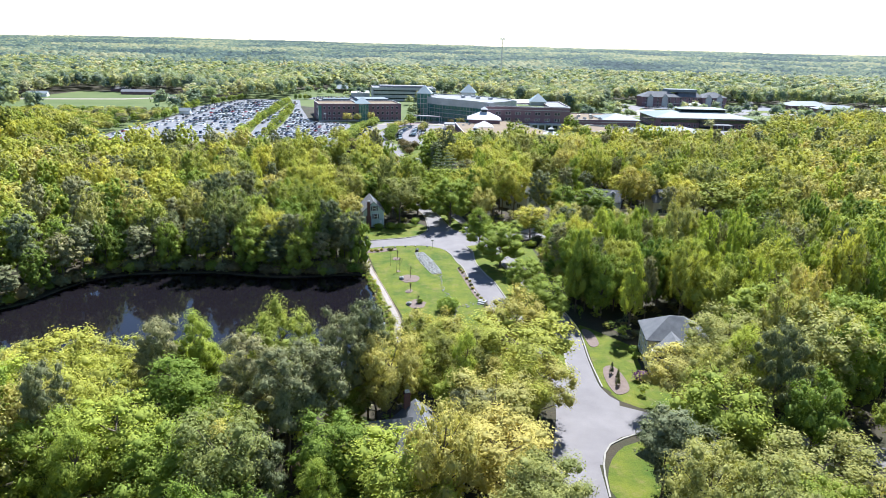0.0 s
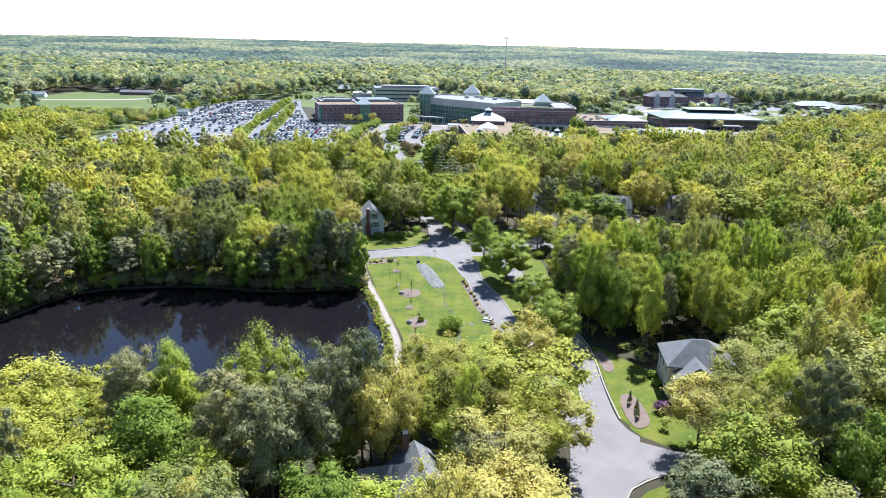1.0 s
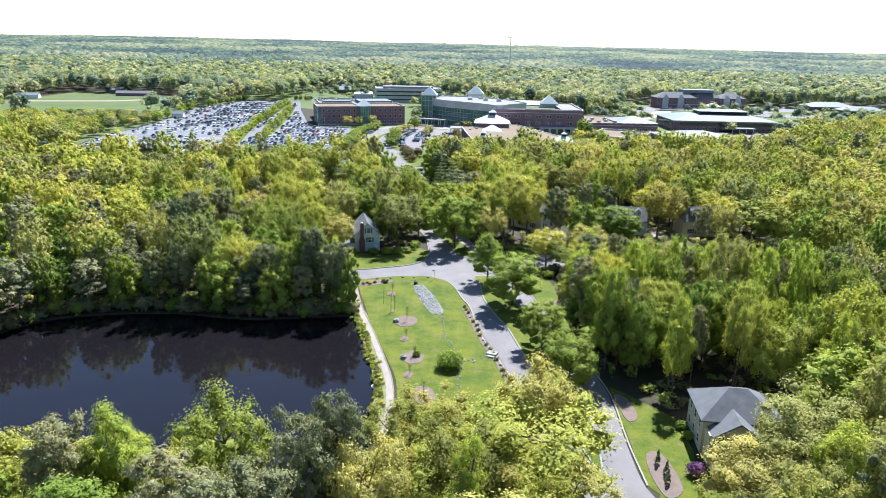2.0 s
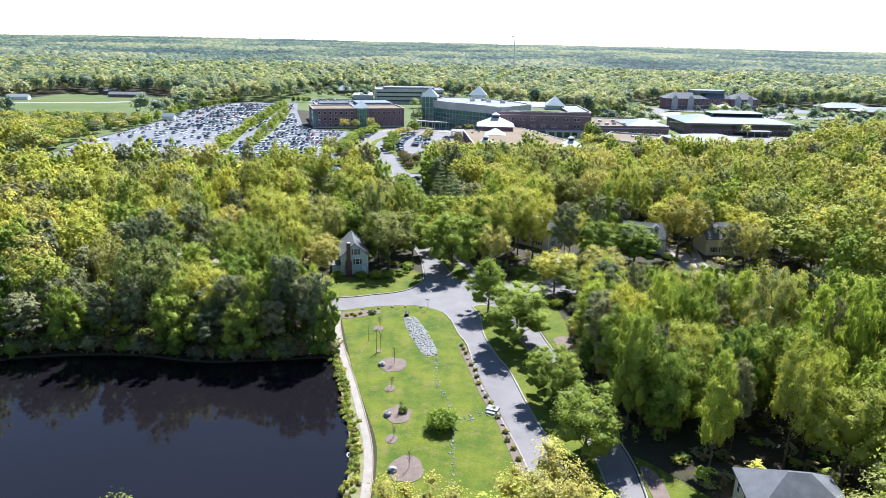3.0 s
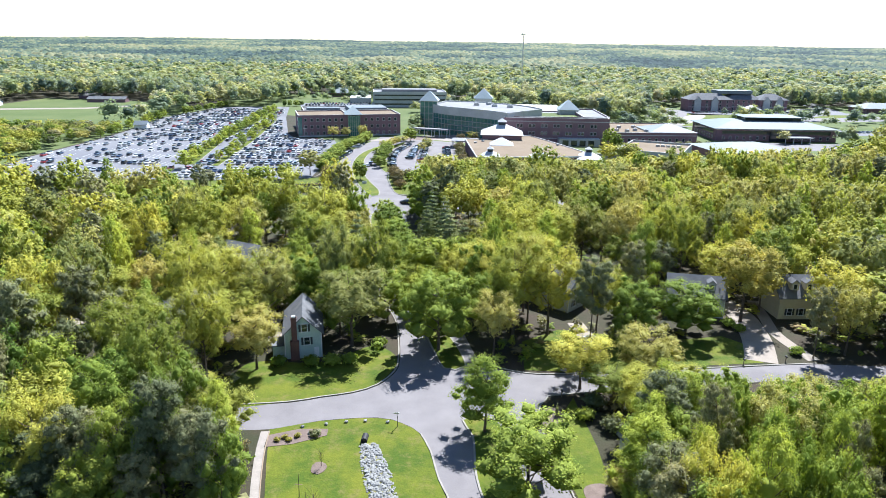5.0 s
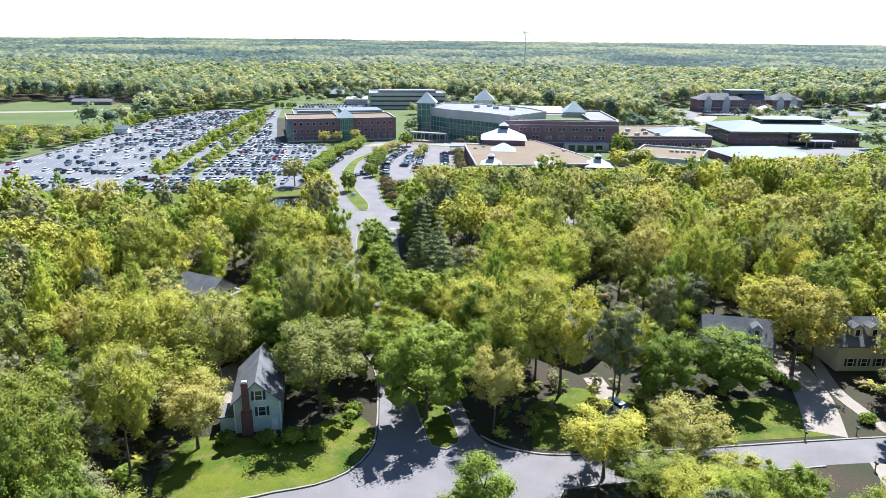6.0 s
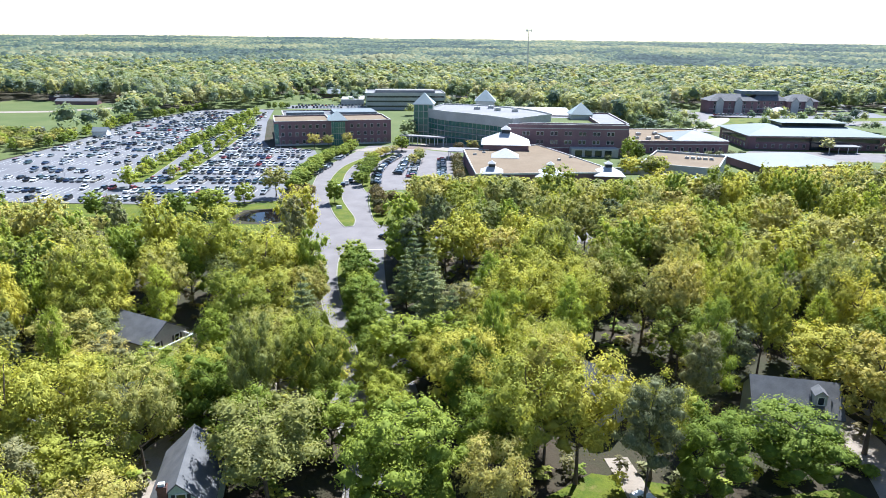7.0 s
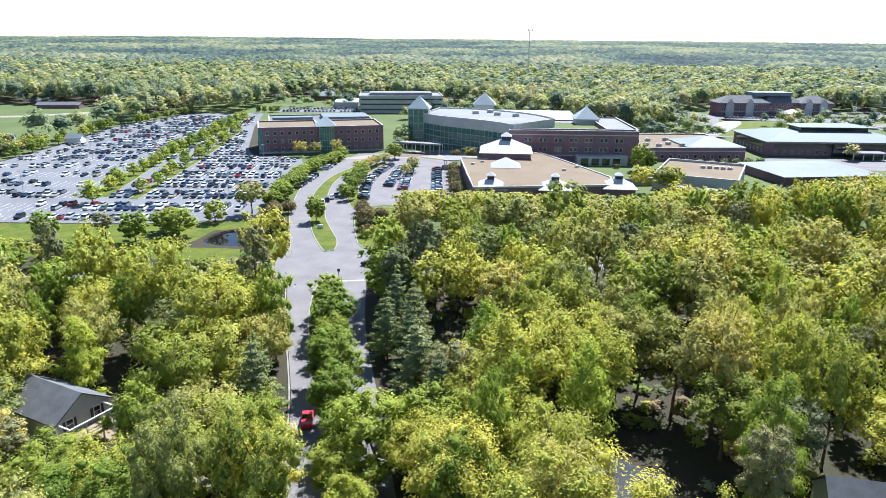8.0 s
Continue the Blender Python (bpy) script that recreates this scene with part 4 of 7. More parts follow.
part("skylight_roof", hip_roof(42, 54, 40, 52, 16.4, 22.8, 0.8), M_PALE_METAL, ward, "pale green pyramid roof")
for f, z in ((1, 5.6), (2, 10.0)):
    for i in range(7):
        for k in (0, 2.1):
            w = part("window", CWIN, None, ward, "", pose(12.0 + i * 7.3 + k, 0, z))
            part("pane", CPANE, None, w)
part("pale_course", boxes((4, 66, -0.12, 0.0, 13.2, 13.6), (12, 62, -0.12, 0.0, 3.4, 3.8)), M_PRECAST, ward, "pale stone course")
part("loading_bay", boxes((36, 60, -7, 0, 0, 4.2)), M_PRECAST, ward, "pale loading bay")
for i in range(4):
    part("bay_door", boxes((38 + i * 5, 41.5 + i * 5, -7.1, -7.0, 0.2, 3.4)), M_GLASS, ward, "dark bay door")
facade(ward, 3, 60, 67.5, (0, 1, 2), 6.0, 90)

# low front building with tan roof, hipped pavilion and little lantern roofs
low = thing("clinic_building", pose(0, 0, 0), "low brick clinic with tan roof and pavilions", "clinic")
LOW = [(-6, 421), (6, 421), (30.5, 441), (36.5, 428), (42.5, 414), (48.5, 399), (55, 383), (52, 368), (2, 358), (-1.5, 385)]
part("wall", prism(LOW, 0, 5.6), M_BRICK, low)
part("roof", prism([(x * 0.985 + 0.3, (y - 395) * 0.975 + 395) for x, y in LOW], 5.6, 5.75), M_TAN_ROOF, low, "tan gravel roof")
part("coping", strip_mesh(LOW, 0.6, 5.4, 6.1, True), M_PRECAST, low, "pale coping")
pav = part("pavilion", boxes((3.4, 25.4, 421, 441, 0, 8.2)), M_BRICK, low, "square brick pavilion")
part("pavilion_roof", hip_roof(3.4, 25.4, 421, 441, 8.2, 13.0, 1.0, 3.4), M_WHITE_METAL, pav, "white metal hipped roof")
part("lantern", boxes((12.4, 16.4, 429, 433, 12.8, 14.6)), M_SHUTTER, pav, "dark louvred lantern")
part("lantern_roof", hip_roof(12.4, 16.4, 429, 433, 14.6, 16.6, 0.5), M_WHITE_METAL, pav, "white lantern roof")
part("skylight", hip_roof(8, 20, 398, 409, 5.7, 9.4, 0.3), M_WHITE_METAL, low, "white pyramid skylight")
for x, y in ((8.2, 366), (32, 367), (56, 372)):
    p = part("small_pavilion", boxes((x - 5.5, x + 5.5, y - 5.5, y + 5.5, 0, 4.6)), M_BRICK, low, "small brick pavilion")
    part("small_roof", hip_roof(x - 5.5, x + 5.5, y - 5.5, y + 5.5, 4.6, 7.6, 0.9, 2.4), M_WHITE_METAL, p, "white metal roof")
    part("small_lantern", boxes((x - 1.3, x + 1.3, y - 1.3, y + 1.3, 7.4, 8.8)), M_SHUTTER, p, "dark louvred lantern")
    part("small_lantern_roof", hip_roof(x - 1.3, x + 1.3, y - 1.3, y + 1.3, 8.8, 10.2, 0.35), M_WHITE_METAL, p, "white lantern roof")
part("entry_canopy", boxes((-14, 1, 424, 437, 3.8, 4.2)), M_WHITE_ROOF, low, "white entry canopy")
for x, y in ((-13.6, 424.4), (-13.6, 436.4), (-4, 424.4), (-4, 436.4)):
    part("canopy_post", boxes((x, x + 0.3, y, y + 0.3, 0, 3.8)), M_WHITE, low)
part("garden_wall", strip_mesh([(31, 432), (60, 395), (80, 400)], 0.5, 0, 3.2), M_PRECAST, low, "pale retaining wall")

# low flat blocks and teal roofed clinics to the east
east = thing("clinic_building", pose(80, 459, 0, 0, 0, 6), "low tan roofed clinic wing with vents", "clinic")
flat_block(east, 0, 54, 0, 52, 6.4, M_BRICK, M_TAN_ROOF, 0.5)
part("teal_roof", hip_roof(26, 54, 2, 30, 6.4, 10.4, 0.8), M_METAL_ROOF, east, "pale metal hipped roof")
facade(east, 2, 52, 0, (0,), 4.0, 0, 1.2)
part("eaves_course", boxes((-0.1, 54.1, -0.12, 0.0, 4.6, 5.0)), M_PRECAST, east, "pale stone course")
for x, y in ((86, 470), (92, 468), (98, 474), (104, 470), (90, 486), (100, 490)):
    roof_unit(x, y, 6.2, 0.8, 6)
plant = thing("plant_building", pose(86, 424, 0, 0, 0, -22), "low pale plant building with roof machinery", "plant building")
flat_block(plant, 0, 32, -34, 6, 6.2, M_PRECAST, M_TAN_ROOF, 0.9)
for k in range(5):
    roof_unit(98 + k * 2.6, 411 - k * 0.6, 5.5, 0.6, -22)
for a in (10, 20):
    part("tank", boxes((a, a + 6, -42, -36, 0, 2.5), (a + 0.6, a + 5.4, -41.4, -36.6, 2.5, 2.9)), M_METAL_ROOF, plant, "pale metal tank")
teal = thing("clinic_building", pose(130, 402, 0, 0, 0, 12), "low clinic with wide pale teal roof", "clinic")
part("wall", boxes((0, 44, 2, 36, 0, 3.6)), M_BRICK, teal)
part("roof", hip_roof(0, 44, 2, 36, 3.6, 6.8, 1.2, 6), M_METAL_ROOF, teal, "pale teal metal roof")
big = thing("clinic_building", pose(150, 482, 0, 0, 0, 3), "long brick clinic with teal metal roof", "clinic")
part("wall", boxes((0, 76, 0, 44, 0, 7.6)), M_BRICK, big)
part("window_band", boxes((4, 72, -0.12, 0, 4.2, 6.4), (-0.12, 0, 4, 40, 4.2, 6.4)), M_GLASS, big, "dark window band")
part("glass_bay", boxes((34, 44, -1.2, 0, 0, 6.8)), M_GLASS, big, "dark glazed bay")
part("roof", hip_roof(0, 76, 0, 44, 7.6, 11.2, 1.6, 14), M_TEAL_ROOF, big, "teal metal hipped roof")
part("monitor", boxes((24, 60, 16, 30, 10.4, 13.2)), M_GLASS, big, "glazed roof monitor")
part("monitor_roof", hip_roof(24, 60, 16, 30, 13.2, 14.8, 1.4), M_TEAL_ROOF, big, "teal monitor roof")
facade(big, 3, 33, 0, (0,), 4.2, 0, 1.2)
facade(big, 46, 73, 0, (0,), 4.2, 0, 1.2)
facade(big, 3, 41, 0, (0,), 4.4, -90, 1.2)
part("eaves_course", boxes((-0.1, 76.1, -0.14, 0.0, 6.9, 7.5), (-0.14, 0.0, 0.0, 44, 6.9, 7.5)), M_PRECAST, big, "pale course under the eaves")
part("porch_roof", boxes((38, 56, -12, -3, 3.4, 3.9)), M_WHITE_ROOF, big, "white porch roof")
for k in range(4):
    part("post", boxes((39 + k * 5, 39.3 + k * 5, -11.6, -11.3, 0, 3.4)), M_WHITE, big)

# brick residence with grey hipped roof
res = thing("residence_building", pose(186, 681, 0, 0, 0, 7), "three storey brick residence with grey roof", "residence")
part("wall", boxes((0, 40, 0, 18, 0, 10), (40, 66, 4, 22, 0, 10), (66, 92, 0, 18, 0, 10)), M_BRICK, res)
part("roof", hip_roof(0, 40, 0, 18, 10, 15.5, 1.0), M_SHINGLE, res, "grey hipped roof")
part("roof", hip_roof(38, 68, 4, 22, 10, 16.5, 1.0), M_SHINGLE, res, "grey hipped roof")
part("roof", hip_roof(66, 92, 0, 18, 10, 15.5, 1.0), M_SHINGLE, res, "grey hipped roof")
part("ridge_roof", boxes((30, 62, 8, 24, 15, 17.8)), M_METAL_ROOF, res, "pale roof behind the ridge")
part("gazebo_roof", hip_roof(48, 60, -14, -4, 3, 6.4, 0.8), M_WHITE_METAL, res, "white entrance roof")
for k in (48, 59.6):
    for y in (-13.8, -4.4):
        part("post", boxes((k, k + 0.4, y, y + 0.4, 0, 3.1)), M_WHITE, res)
facade(res, 1, 39, 0, (0, 1, 2), 5.5, 0, 1.0, 3.2)
facade(res, 68, 91, 0, (0, 1, 2), 5.5, 0, 1.0, 3.2)
facade(res, 41, 65, 4, (0, 1, 2), 4.8, 0, 1.0, 3.2)
part("floor_course", boxes((-0.1, 40.1, -0.12, 0.0, 3.5, 3.9), (40.1, 66, 3.88, 4.0, 3.5, 3.9), (66, 92.1, -0.12, 0.0, 3.5, 3.9)), M_PRECAST, res, "pale stone course")
for k in (8, 24, 72, 84):
    part("gable_bay", gable_body(6.0, 1.6, 9.4, 13.0), M_PRECAST, res, "pale gabled bay", pose(k, -0.7, 0))
    part("gable_roof", gable_roof(6.0, 3.4, 9.4, 13.0, 0.4), M_SHINGLE, res, "grey gable roof", pose(k, 0.4, 0))

# far clinics and farm houses
for x, y, w, d, h, top, rz, what in ((345, 690, 44, 24, 4.2, 8.5, 6, "far clinic with pale metal roof"), (362, 655, 40, 20, 3.8, 7.5, 8, "far clinic with pale hipped roof"), (420, 640, 46, 30, 4.2, 8.5, 4, "far clinic with pale metal roof"),
                                     (252, 438, 26, 18, 3.6, 7.0, 10, "small clinic with pale roof"), (-165, 760, 26, 22, 4.0, 8.0, 0, "far low house with pale roof")):
    c = thing("clinic_building", pose(x, y, 0, 0, 0, rz), what, "clinic")
    part("wall", boxes((0, w, 0, d, 0, h)), M_BRICK, c)
    part("roof", hip_roof(0, w, 0, d, h, top, 1.2, 3), M_METAL_ROOF, c, "pale metal roof")
    part("window_band", boxes((2, w - 2, -0.1, 0, 1, h - 0.9)), M_GLASS, c, "dark windows")
for x, y, w, d, rz in ((-345, 655, 34, 10, 8), (-420, 600, 18, 12, 20), (-262, 470, 15, 9, 30), (-223, 478, 8, 7, 10), (-380, 690, 22, 11, 0)):
    c = thing("farm_house", pose(x, y, 0, 0, 0, rz), "low farm house with pale roof by the meadow", "house")
    part("wall", gable_body(d, w, 2.8, 4.8), M_BRICK if w > 20 else M_WHITE, c, "", pose(0, 0, 0, 0, 0, 90))
    part("roof", gable_roof(d, w, 2.8, 4.8), M_SHINGLE if w > 20 else M_METAL_ROOF, c, "shallow roof", pose(0, 0, 0, 0, 0, 90))

for x, y in ((0, 406), (4, 412), (44, 404), (38, 396)):
    roof_unit(x, y, 5.75, 0.45, 15)

# radio mast behind the campus
mast = thing("radio_mast", pose(48.5, 1030, 0), "tall thin steel lattice radio mast", "mast")
_bm = bmesh.new()
for i in range(3):
    a = i * math.tau / 3
    tube(_bm, (0.9 * math.cos(a), 0.9 * math.sin(a), 0), (0.5 * math.cos(a), 0.5 * math.sin(a), 68), 0.3, 0.26, 4)
    b = a + math.tau / 3
    for k in range(34):
        r0, r1 = 0.9 - 0.4 * k / 34, 0.9 - 0.4 * (k + 1) / 34
        tube(_bm, (r0 * math.cos(a), r0 * math.sin(a), 2 * k), (r1 * math.cos(b), r1 * math.sin(b), 2 * k + 2), 0.14, 0.14, 3)
part("lattice", _bm, M_STEEL, mast)
part("antennas", boxes(*[(x - 0.4, x + 0.4, -0.4, 0.4, 66.0, 69.5) for x in (-3.4, -1.7, 1.7, 3.4)], (-3.6, 3.6, -0.2, 0.2, 67.4, 67.9)), M_WHITE, mast, "pale antenna panels")
far_store = thing("warehouse", pose(-330, 1750, far_height(-330, 1750), 0, 0, -12), "long pale warehouse far in the woods", "warehouse")
part("wall", boxes((-60, 110, 0, 50, 0, 12)), M_WHITE_ROOF, far_store)
part("roof", boxes((-61, 111, -1, 51, 12, 12.6)), M_WHITE_ROOF, far_store)


# ---------------------------------------------------------------- trees
def leaf_cloud(g, lobes, n, size, droop=0.25, inward=0.5, up=0.35, jit=0.5):
    """Small leaf sprays over the lobes of a crown, three-cornered and turned every way."""
    c = np.array([l[0] for l in lobes], float)
    r = np.array([l[1] for l in lobes], float)
    area = (r[:, 0] * r[:, 1] + r[:, 0] * r[:, 2] + r[:, 1] * r[:, 2])
    which = g.choice(len(lobes), n, p=area / area.sum())
    d = g.normal(size=(n, 3))
    d[:, 2] = np.abs(d[:, 2]) * g.choice([1, 1, 1, -0.6], n)
    d /= np.linalg.norm(d, axis=1, keepdims=True)
    depth = 1.0 - inward * g.random(n) ** 1.6 + 0.13 * g.normal(size=n)
    p = c[which] + d * r[which] * depth[:, None]
    nrm = d + g.normal(size=(n, 3)) * jit + np.array([0, 0, up])
    nrm /= np.linalg.norm(nrm, axis=1, keepdims=True)
    a = np.cross(nrm, g.normal(size=(n, 3)))
    a /= np.linalg.norm(a, axis=1, keepdims=True) + 1e-9
    b = np.cross(nrm, a)
    s = (size * (0.55 + 0.9 * g.random(n)))[:, None]
    k = (g.random(n) - 0.5)[:, None] * 0.7
    v = np.stack([p - a * s * 0.75, p + b * s * 0.62 + a * s * k - nrm * s * droop, p + a * s * 0.7 - b * s * 0.35], 1).reshape(-1, 3)
    return v, np.arange(3 * n).reshape(n, 3)


def core_mesh(lobes, k=0.7):
    """A rough solid inside the crown: eight-sided lumps, so that no daylight shows right through its middle."""
    vs, fs = [], []
    for c, r in lobes:
        o = len(vs)
        for ring, z in ((0.75, -0.55), (1.0, 0.05), (0.68, 0.62)):
            for i in range(6):
                t = i * math.tau / 6 + z
                vs.append((c[0] + r[0] * k * ring * math.cos(t), c[1] + r[1] * k * ring * math.sin(t), c[2] + r[2] * k * z))
        for lay in range(2):
            for i in range(6):
                a, b = o + lay * 6 + i, o + lay * 6 + (i + 1) % 6
                fs.append((a, b, b + 6, a + 6))
        fs += [(o + 12, o + 13, o + 14, o + 15), (o + 12, o + 15, o + 16, o + 17), (o + 3, o + 2, o + 1, o), (o + 5, o + 4, o + 3, o)]
    q = np.array(fs)
    return np.array(vs), np.vstack([q[:, :3], q[:, [0, 2, 3]]])


def crown_lobes(g, kind, H=15.0, R=5.0):
    """The sprays of a crown for a tree of height H and crown radius R: clumps of leaves along rising limbs; then the limbs' ends."""
    lobes, tips = [], []
    if kind in ("oak", "tan", "rust", "leaf", "lime"):
        low = {"oak": 0.42, "tan": 0.44, "rust": 0.42, "leaf": 0.24, "lime": 0.27}[kind]
        limbs = {"oak": 30, "tan": 31, "rust": 28, "leaf": 36, "lime": 38}[kind]
        fat = {"oak": 0.25, "tan": 0.235, "rust": 0.225, "leaf": 0.255, "lime": 0.215}[kind]
        lean = g.normal(size=2) * 0.35
        lop = 0.82 + 0.36 * g.random(7)
        for i in range(limbs):
            f = ((i + 0.5) / limbs) ** 0.8
            a = i * 2.4 + g.normal() * 0.35
            if kind == "lime":
                wide = min(1.0, 1.12 * (1.0 - f) ** 0.62 + 0.06) * (0.85 if f < 0.12 else 1.0)
            elif kind == "leaf":
                wide = math.sqrt(max(0.03, 1 - ((f - 0.40) / 0.66) ** 2))
            else:
                wide = math.sqrt(max(0.03, 1 - ((f - 0.48) / 0.60) ** 2))
            rr = R * wide * (0.74 + 0.30 * g.random()) * lop[int(a / math.tau * 7) % 7]
            z = H * (low + (0.97 - low) * f) + g.normal() * 0.35
            tip = Vector((rr * math.cos(a) + lean[0] * f, rr * math.sin(a) + lean[1] * f, min(z, H * 0.98)))
            root = Vector((lean[0] * f * 0.5, lean[1] * f * 0.5, max(H * 0.16, z - rr * 0.8)))
            tips.append((root, tip))
            for u in ((1.0, 0.66) if rr > R * 0.55 else (1.0,)):
                q = root.lerp(tip, u) + Vector(g.normal(size=3)) * R * 0.06
                s = R * fat * (0.72 + 0.55 * g.random()) * (0.9 + 0.15 * u)
                lobes.append(((q.x, q.y, q.z), (s * (0.9 + 0.35 * g.random()), s * (0.9 + 0.35 * g.random()), s * (0.85 + 0.35 * g.random()))))
    elif kind == "pine":
        lop = 0.7 + 0.6 * g.random(5)
        for i in range(34):
            f = (i + 0.5) / 34
            a = i * 2.4 + g.normal() * 0.4
            rr = R * math.sqrt(max(0.02, 1 - (max(0.0, f - 0.22) / 0.83) ** 2)) * (0.62 + 0.42 * g.random()) * lop[int(a / math.tau * 5) % 5] * (0.65 + 1.6 * f if f < 0.22 else 1.0)
            z = H * (0.42 + 0.55 * f)
            root, tip = Vector((0, 0, z - 0.12 * rr)), Vector((rr * math.cos(a), rr * math.sin(a), z + 0.14 * rr))
            tips.append((root, tip))
            for u in ((1.0, 0.62) if rr > R * 0.45 else (0.9,)):
                q = root.lerp(tip, u) + Vector(g.normal(size=3)) * R * 0.05
                s = R * (0.20 + 0.10 * g.random())
                lobes.append(((q.x, q.y, q.z), (s, s * (0.8 + 0.4 * g.random()), s * 0.58)))
    else:  # layered white pine
        for i in range(46):
            f = (i // 5 + 0.5) / 9.4
            a = i * math.tau / 5 + (i // 5) * 0.7 + g.normal() * 0.15
            rr = R * (1.04 - 0.94 * min(1.0, f)) * (0.8 + 0.3 * g.random())
            z = H * (0.10 + 0.86 * min(1.0, f))
            root, tip = Vector((0, 0, z)), Vector((rr * math.cos(a), rr * math.sin(a), z + 0.08 * rr))
            tips.append((root, tip))
            for u in (1.0, 0.66, 0.34):
                q = root.lerp(tip, u)
                s = max(0.3, R * 0.20 * (1.15 - 0.5 * f))
                lobes.append(((q.x, q.y, q.z), (s, s, s * 0.34)))
        lobes.append(((0, 0, H * 0.97), (R * 0.09, R * 0.09, H * 0.05)))
    return lobes, tips


def spray_cloud(g, lobes, n, size, droop=0.25, jit=0.40, up=0.5):
    """Leaves gathered in the clumps of a crown, lying thickest on their upper sides. Returns corners, faces and a number for each clump."""
    c = np.array([l[0] for l in lobes], float)
    r = np.array([l[1] for l in lobes], float)
    area = r[:, 0] * r[:, 1] + r[:, 0] * r[:, 2]
    which = g.choice(len(lobes), n, p=area / area.sum())
    own = g.random(len(lobes))
    d = g.normal(size=(n, 3))
    d[:, 2] = np.abs(d[:, 2]) * g.choice([1, 1, 1, -0.7], n)
    d /= np.linalg.norm(d, axis=1, keepdims=True)
    depth = 1.0 - 0.55 * g.random(n) ** 1.8 + 0.16 * g.normal(size=n)
    p = c[which] + d * r[which] * depth[:, None]
    mid = c.mean(axis=0)
    away = p - mid
    away /= np.linalg.norm(away, axis=1, keepdims=True) + 1e-9
    nrm = 0.55 * d + 0.5 * away + g.normal(size=(n, 3)) * jit + np.array([0, 0, up])
    nrm /= np.linalg.norm(nrm, axis=1, keepdims=True)
    a = np.cross(nrm, g.normal(size=(n, 3)))
    a /= np.linalg.norm(a, axis=1, keepdims=True) + 1e-9
    b = np.cross(nrm, a)
    s = (size * (0.6 + 0.8 * g.random(n)))[:, None]
    k = (g.random(n) - 0.5)[:, None] * 0.7
    v = np.stack([p - a * s * 0.75, p + b * s * 0.62 + a * s * k - nrm * s * droop, p + a * s * 0.7 - b * s * 0.35], 1).reshape(-1, 3)
    return v, np.arange(3 * n).reshape(n, 3), own[which]


def knots(g, lobes, k=0.72):
    """The dense inside of each clump, airier towards the top of the crown: an uneven eight-faced lump that holds the light back."""
    vs, fs = [], []
    for c, r in lobes:
        o, a = len(vs), g.random() * 1.5
        dense = k * (1.5 - 0.75 * c[2] / 15)
        for i in range(4):
            t, w = a + i * math.tau / 4, dense * (0.85 + 0.3 * g.random())
            vs.append((c[0] + r[0] * w * math.cos(t), c[1] + r[1] * w * math.sin(t), c[2] + r[2] * 0.25 * g.normal()))
        vs += [(c[0], c[1], c[2] + r[2] * dense), (c[0], c[1], c[2] - r[2] * dense)]
        for i in range(4):
            fs += [(o + i, o + (i + 1) % 4, o + 4), (o + (i + 1) % 4, o + i, o + 5)]
    return np.array(vs), np.array(fs)


def with_core(cloud, core):
    """Leaves and the rough solid within them, in one set of arrays."""
    v, f, c = cloud
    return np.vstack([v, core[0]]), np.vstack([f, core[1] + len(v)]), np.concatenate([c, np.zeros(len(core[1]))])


def trunk_bm(g, kind, tips, H=15.0, R=5.0):
    """A tapered, slightly crooked trunk with limbs that rise into the crown."""
    bm = bmesh.new()
    needle = kind in ("pine", "fir")
    r0, k = 0.21 if needle else 0.25, 5
    top = H * (0.95 if needle else 0.74)
    pts = [Vector((0, 0, -0.3))]
    for i in range(1, k + 1):
        pts.append(Vector((g.normal() * 0.07 * i, g.normal() * 0.07 * i, top * i / k)))
    for i in range(k):
        tube(bm, pts[i], pts[i + 1], r0 * (1.25 if i == 0 else 1 - 0.16 * i), r0 * (1 - 0.16 * (i + 1)), 7)
    for n, (root, tip) in enumerate(tips):
        if n % 2 == 0 and (tip - root).length > 1.2:
            at = Vector((0, 0, min(root.z, top * 0.97)))
            mid = at.lerp(tip, 0.5) + Vector((0, 0, 0.0 if needle else -0.25))
            thick = r0 * (0.22 if needle else 0.42)
            tube(bm, at, mid, thick, thick * 0.6, 5)
            tube(bm, mid, tip, thick * 0.6, 0.03, 4)
    return bm


